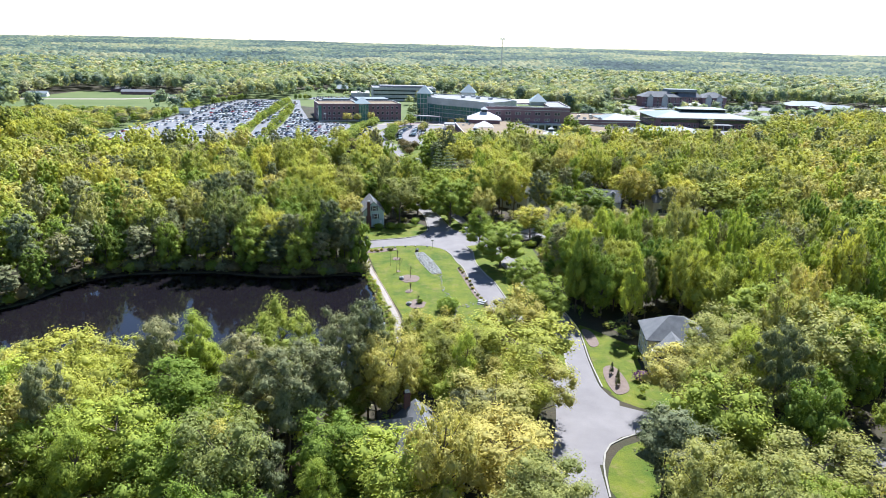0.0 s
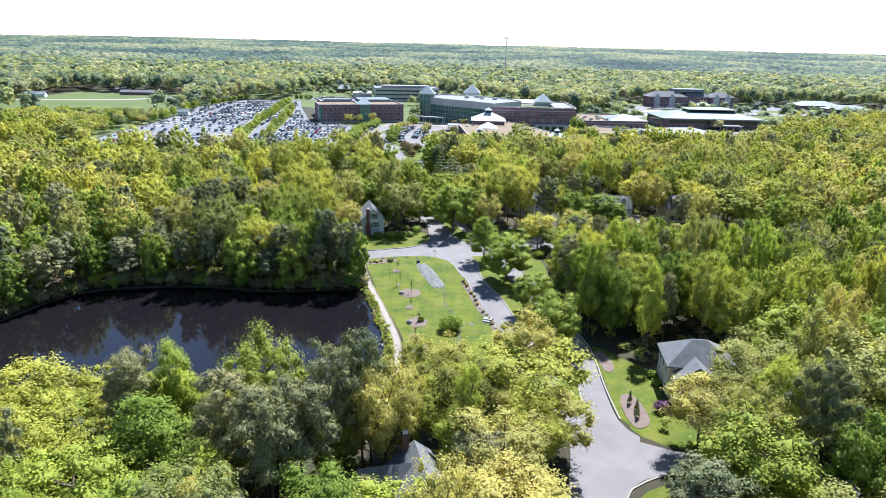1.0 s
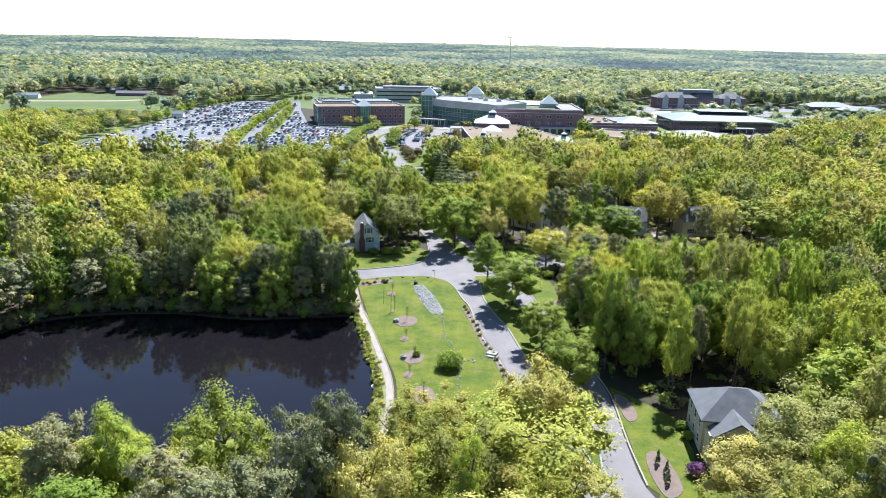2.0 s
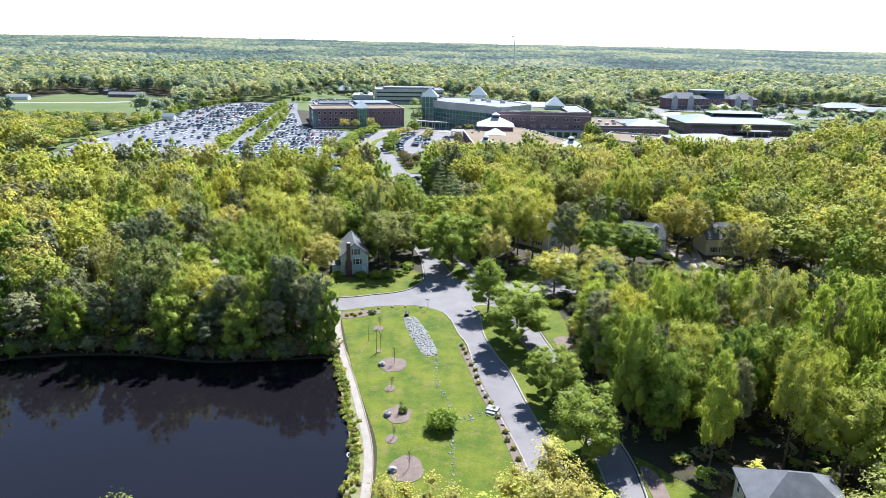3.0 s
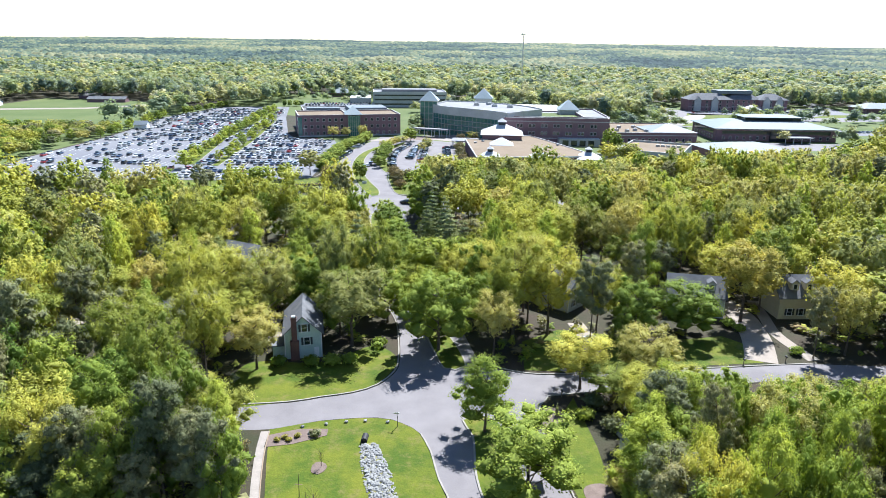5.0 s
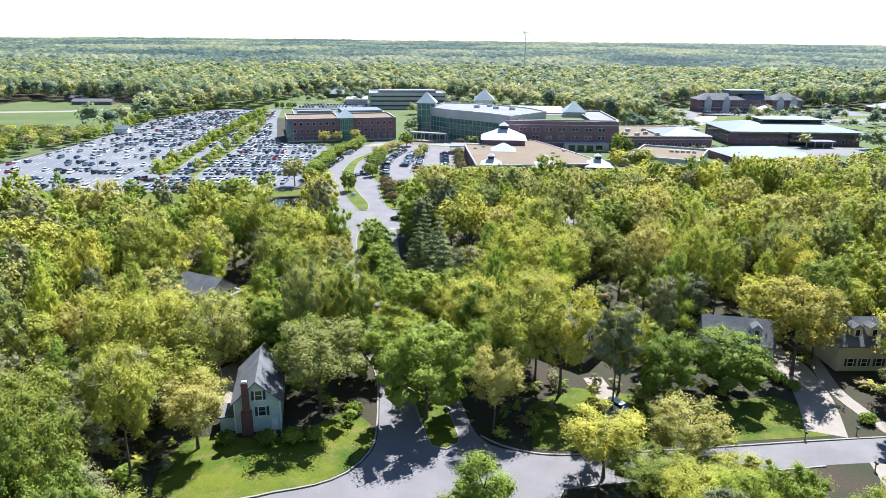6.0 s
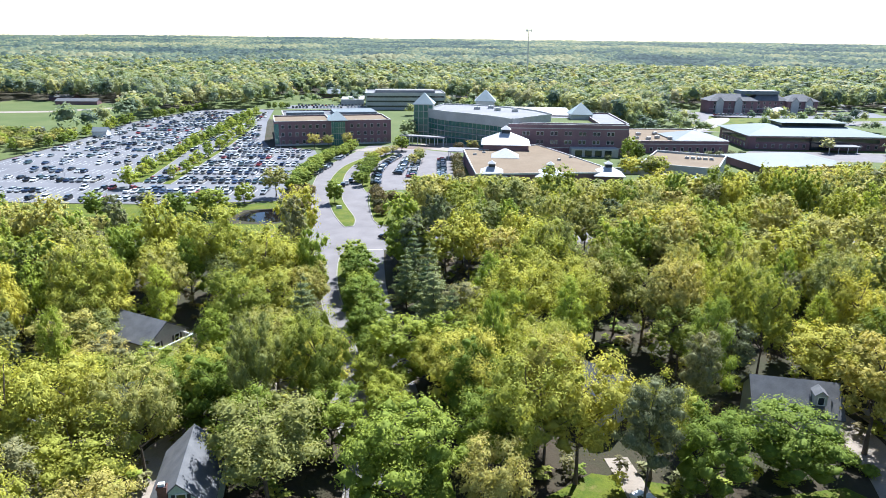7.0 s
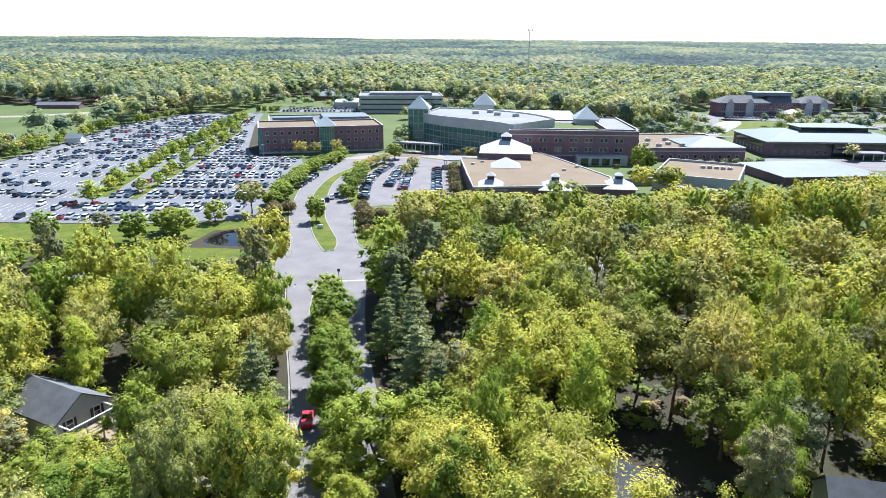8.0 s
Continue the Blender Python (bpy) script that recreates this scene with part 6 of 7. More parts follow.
def far_woods():
    """Woods from the campus to the horizon, crowns growing coarser with distance."""
    g = np.random.default_rng(33)
    lod1, lod1b = {}, {}
    y, j = 440.0, 0
    while y < 1300:
        step = 11.0 if y < 780 else 15.0
        y, j = y + step, j + 1
        for x in np.arange(-1000 + (j % 2) * step / 2, 1050, step):
            px, py = x + g.normal() * step * 0.23, y + g.normal() * step * 0.23
            if abs(px) > 120 + 0.72 * (py + 64) or (py < 471 and abs(px) < 331) or not free(px, py):
                continue
            patch = noise.noise(Vector((px / 130, py / 130, 0)))
            kind = pick(g, (("oak", 0.40), ("tan", 0.18), ("leaf", 0.26), ("lime", 0.06), ("pine", 0.10)) if patch > -0.05 else (("leaf", 0.34), ("pine", 0.34), ("oak", 0.2), ("tan", 0.12)))
            (lod1 if step < 12 else lod1b).setdefault(kind, []).append((px, py, 19 * (0.78 + 0.4 * g.random()), step * 0.60 * (0.75 + 0.5 * g.random()), g.integers(0, 99), g.random() * math.tau, g.random()))
    # groups of trees on the campus itself
    for x0, x1, y0, y1, n in ((100, 150, 536, 600, 26), (-60, 60, 604, 720, 46), (20, 160, 610, 700, 34), (236, 330, 560, 640, 24), (188, 226, 540, 640, 16), (310, 430, 560, 630, 22), (186, 240, 462, 478, 6),
                              (-45, -38, 476, 505, 5), (330, 440, 470, 530, 30), (-190, -100, 690, 790, 40), (280, 340, 735, 800, 30)):
        for i in range(n):
            lod1.setdefault(("leaf", "oak", "lime", "pine")[g.integers(0, 4)], []).append((x0 + (x1 - x0) * g.random(), y0 + (y1 - y0) * g.random(), 6 + 7 * g.random(), 3.2 + 2.6 * g.random(), g.integers(0, 99), 0.0, g.random()))
    near, beyond = [], []
    for k in range(5):
        g1 = np.random.default_rng(60 + k)
        lobes = puffs(g1, 11)
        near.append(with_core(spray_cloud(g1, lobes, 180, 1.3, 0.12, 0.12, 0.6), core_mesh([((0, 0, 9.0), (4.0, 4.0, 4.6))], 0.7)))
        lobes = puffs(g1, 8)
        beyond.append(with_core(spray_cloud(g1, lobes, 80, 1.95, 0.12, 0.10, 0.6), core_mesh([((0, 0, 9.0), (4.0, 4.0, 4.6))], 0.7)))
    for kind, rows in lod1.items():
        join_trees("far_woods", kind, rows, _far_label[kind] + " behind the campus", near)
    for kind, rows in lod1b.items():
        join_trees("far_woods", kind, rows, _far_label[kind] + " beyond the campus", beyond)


def crown_cells(x, y, size):
    """The nearest tree of a scattered wood: distance to its axis, and two numbers of its own."""
    best, one, two = np.full(x.shape, 1e9), np.zeros(x.shape), np.zeros(x.shape)
    ci, cj = np.floor(x / size), np.floor(y / size)
    for di in (-1, 0, 1):
        for dj in (-1, 0, 1):
            i, j = ci + di, cj + dj
            h = np.modf(np.abs(np.sin(i * 127.1 + j * 311.7) * 43758.5))[0]
            k = np.modf(np.abs(np.sin(i * 269.5 + j * 183.3) * 43758.5))[0]
            d = np.hypot((i + 0.15 + 0.7 * h) * size - x, (j + 0.15 + 0.7 * k) * size - y)
            near = d < best
            best, one, two = np.where(near, d, best), np.where(near, h, one), np.where(near, k, two)
    return best, one, two


def far_canopy():
    """The closed canopy from a kilometre to the horizon, crown by crown."""
    rings, cols = 330, 620
    r = 1190 * (5500 / 1190) ** (np.arange(rings) / (rings - 1))
    a = np.linspace(-0.84, 0.84, cols)
    R, A = np.meshgrid(r, a, indexing="ij")
    x, y = R * np.sin(A), R * np.cos(A)
    d, h, k = crown_cells(x, y, 15.0)
    patch = np.array([0.8 * noise.noise(Vector((u / 260, v / 420, 5))) + 0.5 * noise.noise(Vector((u / 90, v / 120, 2))) + 0.5 * noise.noise(Vector((u / 700, v / 1000, 9))) for u, v in zip(x.ravel(), y.ravel())]).reshape(x.shape)
    land = np.array([far_height(u, v) for u, v in zip(x.ravel(), y.ravel())]).reshape(x.shape)
    z = land + 3 + (8 + 9 * k + 8 * patch) * np.sqrt(np.maximum(0.0, 1 - (d / 11.5) ** 2))
    z *= np.clip(np.arange(rings) / 14, 0, 1)[:, None]
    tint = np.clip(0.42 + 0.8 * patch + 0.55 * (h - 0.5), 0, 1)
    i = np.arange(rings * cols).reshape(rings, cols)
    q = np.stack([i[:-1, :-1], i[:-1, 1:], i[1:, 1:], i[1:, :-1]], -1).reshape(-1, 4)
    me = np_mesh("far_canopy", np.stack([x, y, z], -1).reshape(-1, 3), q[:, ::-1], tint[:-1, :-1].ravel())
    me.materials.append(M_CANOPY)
    tagged(new("far_canopy", me), "closed woods of pine and oak towards the horizon", "woods", kind="stuff")


far_canopy()
far_woods()


# ---------------------------------------------------------------- cars
def car_body_bm(kind):
    """A closed body from cross rings along its length; kind: sedan, suv or truck."""
    L = 2.3
    if kind == "sedan":
        prof = [(-L, 0.45, 0.72, 0.80), (-L + 0.15, 0.30, 0.90, 0.84), (-1.35, 0.25, 0.98, 0.88), (1.1, 0.25, 0.92, 0.88), (L - 0.3, 0.28, 0.82, 0.84), (L, 0.42, 0.66, 0.74)]
    else:
        prof = [(-L, 0.5, 0.95, 0.84), (-L + 0.12, 0.36, 1.08, 0.9), (-1.2, 0.3, 1.12, 0.92), (1.15, 0.3, 1.08, 0.92), (L - 0.25, 0.34, 0.98, 0.88), (L, 0.5, 0.8, 0.8)]
    bm = bmesh.new()
    loft(bm, [[(-w, y, z0), (w, y, z0), (w * 1.02, y, (z0 + z1) / 2), (w * 0.94, y, z1), (-w * 0.94, y, z1), (-w * 1.02, y, (z0 + z1) / 2)] for y, z0, z1, w in prof])
    if kind == "sedan":
        rows = ((-1.05, 1.40, 0.62), (0.25, 1.42, 0.62))
    elif kind == "suv":
        rows = ((-1.85, 1.66, 0.68), (0.35, 1.68, 0.68))
    else:
        rows = ((-0.35, 1.72, 0.68), (0.55, 1.72, 0.68))
    (ya, za, wa), (yb, zb, wb) = rows
    box(bm, -wa, wa, ya, yb, za - 0.06, za)
    return bm


def car_glass_bm(kind):
    base = 0.94 if kind == "sedan" else 1.08
    y0, y1, ya, yb, top, w = {"sedan": (-1.75, 1.05, -1.05, 0.25, 1.36, 0.60), "suv": (-2.2, 1.1, -1.85, 0.35, 1.62, 0.66), "truck": (-0.6, 1.2, -0.35, 0.55, 1.66, 0.66)}[kind]
    bm = bmesh.new()
    loft(bm, [[(-0.8, y0, base), (0.8, y0, base), (0.8, y1, base), (-0.8, y1, base)], [(-w, ya, top), (w, ya, top), (w, yb, top), (-w, yb, top)]])
    return bm


def wheel_bm():
    bm = bmesh.new()
    tube(bm, (-0.11, 0, 0), (0.11, 0, 0), 0.33, 0.33, 10)
    return bm


WHEEL = bm_mesh("wheel", wheel_bm(), M_BLACK)
BODY = {(k, p.name): bm_mesh("body", car_body_bm(k), p) for k, p in (("sedan", M_CAR), ("suv", M_CAR), ("truck", M_CAR), ("suv", M_CAR_BLACK), ("truck", M_CAR_RED), ("suv", M_CAR_WHITE))}
CABIN = {k: bm_mesh("windows", car_glass_bm(k), M_GLASS) for k in ("sedan", "suv", "truck")}


def car(kind, paint, m, label, group=""):
    c = thing("car" if kind != "truck" else "pickup_truck", m, label, "car" if kind != "truck" else "truck", group)
    part("body", BODY[kind, paint.name], None, c)
    part("cabin_glass", CABIN[kind], None, c, "dark car glass")
    for x in (-0.78, 0.78):
        for y in (-1.42, 1.38):
            part("wheel", WHEEL, None, c, "", pose(x, y, 0.33))
    return c


car("suv", M_CAR_BLACK, pose(-22.5, 283.5, 0.03, 0, 0, 75), "black car crossing the junction")
car("truck", M_CAR_RED, pose(-18.4, 207, 0.02, 0, 0, 12), "red pickup truck on the north road")
car("suv", M_CAR_WHITE, pose(30.2, 165.5, 0.03, 0, 0, 35), "white car parked on a shaded driveway")
car("suv", M_CAR_BLACK, pose(-46.2, 193.4, 0.05, 0, 0, 75), "dark car parked beside the porch")
g = np.random.default_rng(3)
for i, (x, y) in enumerate(((-44.4, 191.0), (-43.4, 192.2), (-45.8, 190.2), (-43.0, 194.0))):
    gc = thing("garden_chair", pose(x, y, 0.05, 0, 0, i * 70), "white plastic garden chair on bare ground", "chair", "garden chairs")
    part("seat", boxes((-0.25, 0.25, -0.25, 0.25, 0.38, 0.43)), M_WHITE, gc)
    part("backrest", boxes((-0.25, 0.25, 0.22, 0.28, 0.43, 0.95)), M_WHITE, gc)
    for u in (-0.22, 0.2):
        for v in (-0.22, 0.2):
            part("leg", boxes((u, u + 0.04, v, v + 0.04, 0, 0.38)), M_WHITE, gc)
tarp = thing("covered_pile", pose(-48.4, 191.4, 0), "low pile of timber under a pale sheet", "pile")
part("timber", boxes((-1.4, 1.4, -0.6, 0.6, 0, 0.7)), M_WOODWORK, tarp)
part("cover", boxes((-1.1, 1.2, -0.68, 0.68, 0.7, 0.78)), M_WHITE, tarp, "pale cover sheet")

g = np.random.default_rng(5)
first_cars, parked, far_cars = {}, 0, []
for p, v, way, i in sorted(STALLS, key=lambda s: (s[0] - Vector((-60, 300, 0))).length):
    west = p.x < -150 - (p.y - 400) * 0.12
    empty = 0.62 if west and p.y < 440 else 0.3 if west else 0.07
    if g.random() < empty:
        continue
    kind = ("sedan", "suv", "suv", "sedan", "truck")[g.integers(0, 5)]
    m = Matrix.Translation((p.x, p.y, 0.03)) @ Matrix.Rotation(radians(5 + (0 if (way > 0) ^ (g.random() < 0.25) else 180) + g.normal() * 1.2), 4, "Z")
    if parked < 240:
        parked += 1
        if kind not in first_cars:
            first_cars[kind] = car(kind, M_CAR, m, {"sedan": "sedan parked in a stall of the lot", "suv": "tall car parked in a stall of the lot", "truck": "pickup truck parked in a stall of the lot"}[kind], "cars in the parking lot")
        else:
            copy_thing(first_cars[kind], m)
    else:
        far_cars.append((kind, m))
# visitor cars beside the entrance
for x0, y0, x1, y1, n, turn in ((-38.5, 358, -38, 436, 25, 70), (-33, 382, -33.6, 424, 14, 80), (-26.4, 376, -29.5, 440, 21, 84), (-12.5, 372, -17, 424, 17, 96), (-69, 372, -66.6, 430, 18, 100), (-52.5, 349, -49.5, 366, 4, 12)):
    for i in range(n):
        f = (i + 0.5) / n
        if g.random() < 0.12:
            continue
        kind = ("sedan", "suv")[g.integers(0, 2)]
        bow = math.sin(f * math.pi) * (-4.2 if x0 == -38.5 else 0)
        copy_thing(first_cars[kind], pose(x0 + (x1 - x0) * f + bow, y0 + (y1 - y0) * f, 0.05, 0, 0, turn + g.normal() * 1.5))


def joined_cars(rows):
    """The far rows of the lot as one mesh of bodies, one of windows."""
    for name, which, mat in (("far_cars", lambda k: BODY[k, M_CAR.name], M_CAR_FAR), ("far_car_windows", lambda k: CABIN[k], M_GLASS)):
        vs, fs, o = [], [], 0
        for kind, m in rows:
            me = which(kind)
            for v in me.vertices:
                vs.append(m @ v.co)
            for f in me.polygons:
                fs.append([o + i for i in f.vertices])
            o += len(me.vertices)
        me = bpy.data.meshes.new(name)
        me.from_pydata(vs, [], fs)
        me.materials.append(mat)
        tagged(new(name, me), "far rows of parked cars in many colours" if mat is M_CAR_FAR else "dark windows of the far parked cars", "cars", kind="stuff")


for x in np.arange(186, 300, 3.0):
    far_cars.append(("suv", pose(x, 664 + (x - 186) * 0.13, 0.05, 0, 0, 7)))
for x in np.arange(234, 415, 3.2):
    if g.random() < 0.8:
        far_cars.append(("sedan", pose(x, 536 + (x - 234) * 0.1, 0.05, 0, 0, 6)))
for y in (658, 676):
    for x in np.arange(-160, -96, 2.8):
        if g.random() < 0.9:
            far_cars.append(("suv", pose(x, y + (x + 160) * 0.18, 0.05, 0, 0, 10)))
joined_cars(far_cars)


# ---------------------------------------------------------------- the green and its small things
def lump(g, r, flat_z=0.6, n=2):
    """An uneven stone."""
    bm = bmesh.new()
    bmesh.ops.create_icosphere(bm, subdivisions=n, radius=r)
    k = g.random(3) * 9
    for v in bm.verts:
        d = v.co.normalized()
        v.co *= 0.8 + 0.4 * noise.noise(Vector((d.x * 1.4 + k[0], d.y * 1.4 + k[1], d.z * 1.4 + k[2])))
        v.co.z *= flat_z
    return bm


g = np.random.default_rng(11)
ROCKS = [bm_mesh("stone", lump(g, 0.5, 0.7, 1), M_STONE) for _ in range(5)]
swale = thing("rock_swale", pose(-5.4, 115.5, 0.05), "drainage swale filled with pale grey riprap stones", "rock bed")
part("gravel_bed", prism([(-3.9, 10.2), (-2.4, 10.6), (0.2, 3), (3.3, -5), (4.2, -8.2), (2.6, -9.4), (1.2, -7.6), (-1.6, 1), (-3.6, 7)], 0.0, 0.05), M_BANK, swale, "dull gravel under the stones")
for i in range(270):
    f = g.random()
    cx, cy = -3.2 + 6.3 * f, 10 - 18.4 * f
    o = (g.random() - 0.5) * (2.0 + 1.0 * math.sin(f * 3.1))
    s = 0.45 + 0.55 * g.random()
    part("stone", ROCKS[i % 5], None, swale, "", pose(cx + o, cy + o * 0.3, 0.1, g.random() * 30, g.random() * 30, g.random() * 360) @ Matrix.Scale(s, 4))
vs, fs = [], []
for i in range(900):
    f = g.random()
    cx, cy = -3.2 + 6.3 * f, 10 - 18.4 * f
    o = (g.random() - 0.5) * (2.6 + 1.2 * math.sin(f * 3.1))
    s, o_ = 0.10 + 0.12 * g.random(), len(vs)
    for dx, dy, dz in ((-1, -0.6, 0), (1, -0.7, 0), (0.9, 0.8, 0), (-0.8, 0.9, 0), (0.1, 0, 1.2)):
        vs.append((cx + o + dx * s * (0.7 + 0.6 * g.random()), cy + o * 0.3 + dy * s, 0.05 + dz * s))
    fs += [(o_, o_ + 1, o_ + 4), (o_ + 1, o_ + 2, o_ + 4), (o_ + 2, o_ + 3, o_ + 4), (o_ + 3, o_, o_ + 4)]
small = part("stone_rubble", np_mesh("stone_rubble", vs, fs), M_STONE, swale, "small pale stones between the riprap")
small["kind"] = "stuff"
runnel = thing("rock_swale", pose(0, 0, 0.05), "thin line of small stones across the lawn", "rock bed")
line = smooth_line([(-1.4, 106), (-0.3, 96), (1.3, 91), (3.0, 84), (3.3, 75), (4.2, 65), (5, 56)], False, 0.42)
side = smooth_line([(3.2, 84), (5.6, 84.4), (9, 86.6)], False, 0.35)
for i, (x, y) in enumerate(line + side + side):
    wide = 0.5 if i < len(line) else 1.3
    part("stone", ROCKS[i % 5], None, runnel, "", pose(x + g.normal() * wide * 0.5, y + g.normal() * wide * 0.4, 0.03, 0, 0, g.random() * 360) @ Matrix.Scale(0.22 + 0.35 * g.random(), 4))


def twigs(g, H, n=14):
    """A bare young tree: stem and thin twigs."""
    bm = bmesh.new()
    tube(bm, (0, 0, 0), (0.05, 0, H * 0.8), 0.05, 0.02, 5)
    for i in range(n):
        z = H * (0.25 + 0.5 * i / n)
        a = i * 2.4
        tube(bm, (0, 0, z), (H * 0.22 * math.cos(a), H * 0.22 * math.sin(a), z + H * 0.3), 0.022, 0.008, 4)
    return bm


def shrub_crown(g, R, H, n, size, kind="leaf"):
    v, f = leaf_cloud(g, [((0, 0, H * 0.5), (R, R, H * 0.5)), ((R * 0.25, 0.1, H * 0.55), (R * 0.8, R * 0.85, H * 0.46))], n, size, 0.2, 0.2)
    cv, cf = core_mesh([((0, 0, H * 0.48), (R, R, H * 0.5))], 0.86)
    v[:, 2] = np.maximum(v[:, 2], 0.0)
    me = np_mesh("crown", np.vstack([v, cv]), np.vstack([f, cf + len(v)]))
    me.materials.append(LEAVES[kind])
    return me


def shrub(name, x, y, R, H, kind, label, n=500, size=0.3, group=""):
    s = thing(name, pose(x, y, 0.05), label, "shrub", group)
    part("crown", shrub_crown(g, R, H, n, size, kind), None, s)
    part("stem", boxes((-0.12, 0.12, -0.12, 0.12, -0.1, H * 0.4)), M_BARK, s)
    return s


shrub("round_shrub", 1.4, 81.0, 2.4, 3.0, "lime", "big clipped round shrub on the lawn", 1500, 0.32)
BOULDER = [bm_mesh("boulder", lump(g, 0.8, 0.75, 2), M_STONE) for _ in range(3)]
for k, (x, y, r, H) in enumerate(((-9.4, 102.5, 2.5, 4.0), (-6.0, 84.6, 2.3, 2.5), (-3.0, 69.5, 2.6, 3.4), (-8.6, 93, 1.0, 2.6), (-6.2, 77.2, 1.0, 2.2), (-14.6, 119, 1.1, 3.0), (-12.8, 108, 0.6, 4.6))):
    ring = [(x + r * (0.85 + 0.3 * g.random()) * math.cos(a), y + r * (0.85 + 0.3 * g.random()) * math.sin(a) * 1.25) for a in np.linspace(0, math.tau, 14, endpoint=False)]
    tagged(part("mulch_bed", prism(smooth_line(ring, True, 0.5), 0.03, 0.11), M_MULCH), "bark mulch round a young tree", "mulch bed", kind="structure")
    y_tree = thing("young_tree", pose(x + 0.3, y + 0.4, 0.1), "bare young tree in a mulch ring", "tree", "young trees on the lawn")
    part("stem", twigs(g, H, 18), M_BARK, y_tree)
    if r > 2:
        b = part("boulder", BOULDER[k % 3], None, None, "", pose(x - r * 0.75, y - 0.6, 0.35, 0, 0, k * 80))
        tagged(b, "pale boulder in a mulch bed", "boulder", "boulders on the lawn")
shrub("shrub", -5.4, 85.2, 0.8, 1.1, "leaf", "small green shrub in mulch", 160, 0.28)
bed_line = smooth_line([(3.5, 112.4), (6.1, 101.4), (8.4, 91.7), (10.6, 85), (12.6, 76), (14.3, 68), (16.6, 58.5)], False, 2.0)
tagged(part("mulch_bed", strip_mesh(bed_line, 1.5, 0.03, 0.09), M_MULCH), "long bark mulch bed along the road", "mulch bed", kind="structure")
for i, (x, y) in enumerate(smooth_line([(3.5, 112), (6.1, 101.4), (8.4, 91.7), (10.6, 85), (12.6, 76), (14.3, 68), (16.2, 60)], False, 2.1)):
    if i % 5 == 3:
        b = part("stone", ROCKS[i % 5], None, None, "", pose(x, y, 0.2, 0, 0, i * 50) @ Matrix.Scale(0.9, 4))
        tagged(b, "pale stone between low shrubs", "stone", "stones of the road bed")
    else:
        shrub("low_shrub", x + g.normal() * 0.15, y, 0.42 + 0.12 * g.random(), 0.6, "rust" if i % 3 else "pine", "low dark shrub in the mulch bed", 70, 0.22, "low shrubs along the road")
inlet = thing("culvert_inlet", pose(9.6, 87.4, 0.05, 0, 0, -20), "pale stone slab over a drain inlet", "drain")
part("slab", boxes((-1.0, 1.0, -0.8, 0.8, 0.0, 0.45), (-0.7, 0.8, -1.6, -0.7, 0, 0.25)), M_STONE, inlet)
cul = thing("culvert_pipe", pose(-9.3, 126.4, 0.0, 0, 0, 0), "dark culvert mouth at the head of the swale", "drain")
_bm = bmesh.new()
tube(_bm, (0, -0.6, 0.45), (0, 0.9, 0.5), 0.5, 0.5, 12)
part("pipe", _bm, M_BLACK, cul)
# stones and a bed at the head of the path
tagged(part("mulch_bed", prism([(-24.4, 126.6), (-24, 123.4), (-20, 124.6), (-15.4, 127.4), (-15.6, 129.2), (-20, 128.8)], 0.03, 0.1), M_MULCH), "bark mulch bed at the path's head", "mulch bed", kind="structure")
for i, (x, y) in enumerate(((-22.6, 125.2), (-21.6, 126), (-20.8, 125.4), (-19.8, 126.6))):
    shrub("low_shrub", x, y, 0.5, 0.6, "rust", "low reddish shrub at the path's head", 80, 0.22, "shrubs at the path's head")
shrub("dark_shrub", -17.2, 127.2, 0.9, 0.9, "pine", "dark low shrub with white stones", 160, 0.25)
for i, (x, y) in enumerate(((-19.8, 129.4), (-16.2, 130.4), (-13.2, 131.4), (-10.2, 132), (-6.6, 132), (-18.2, 127.6))):
    b = part("stone", ROCKS[i % 5], None, None, "", pose(x, y, 0.2, 0, 0, i * 70) @ Matrix.Scale(0.85, 4))
    tagged(b, "pale stone at the lawn's edge", "stone", "stones along the lawn's edge")

# street signs and posts
sign = thing("street_sign", pose(-4.9, 130.9, 0), "street name sign on a dark post", "sign")
_bm = bmesh.new()
tube(_bm, (0, 0, 0), (0, 0, 2.6), 0.05, 0.05, 6)
part("post", _bm, M_SHUTTER, sign)
part("sign_blade", boxes((-0.6, 0.3, -0.02, 0.02, 2.35, 2.6)), M_STEEL, sign, "grey sign blade")
part("sign_blade", boxes((-0.02, 0.02, -0.4, 0.4, 2.1, 2.33)), M_STEEL, sign, "grey sign blade")
for x, y, H in ((-13.2, 107.2, 4.9), (-15.6, 112.5, 3.6)):
    t = thing("tree_stake", pose(x, y, 0), "thin staked sapling with cross tie", "sapling", "staked saplings")
    _bm = bmesh.new()
    tube(_bm, (0, 0, 0), (0.05, 0, H), 0.06, 0.03, 5)
    part("stem", _bm, M_BARK, t)
    part("cross_tie", boxes((-0.5, 0.5, -0.03, 0.03, H * 0.55, H * 0.55 + 0.06)), M_WOODWORK, t)
post = thing("sign_post", pose(-28.4, 273.2, 0.1), "dark post sign at the junction island", "sign")
part("post", boxes((-0.08, 0.08, -0.08, 0.08, 0, 2.4)), M_SHUTTER, post)
part("panel", boxes((-0.35, 0.35, -0.1, -0.06, 1.7, 2.4)), M_SHUTTER, post)
low_sign = thing("sign_stone", pose(-44.5, 318, 0.12, 0, 0, 20), "small white sign stone on the island", "sign")
part("slab", boxes((-0.9, 0.9, -0.2, 0.2, 0, 1.1)), M_WHITE, low_sign)
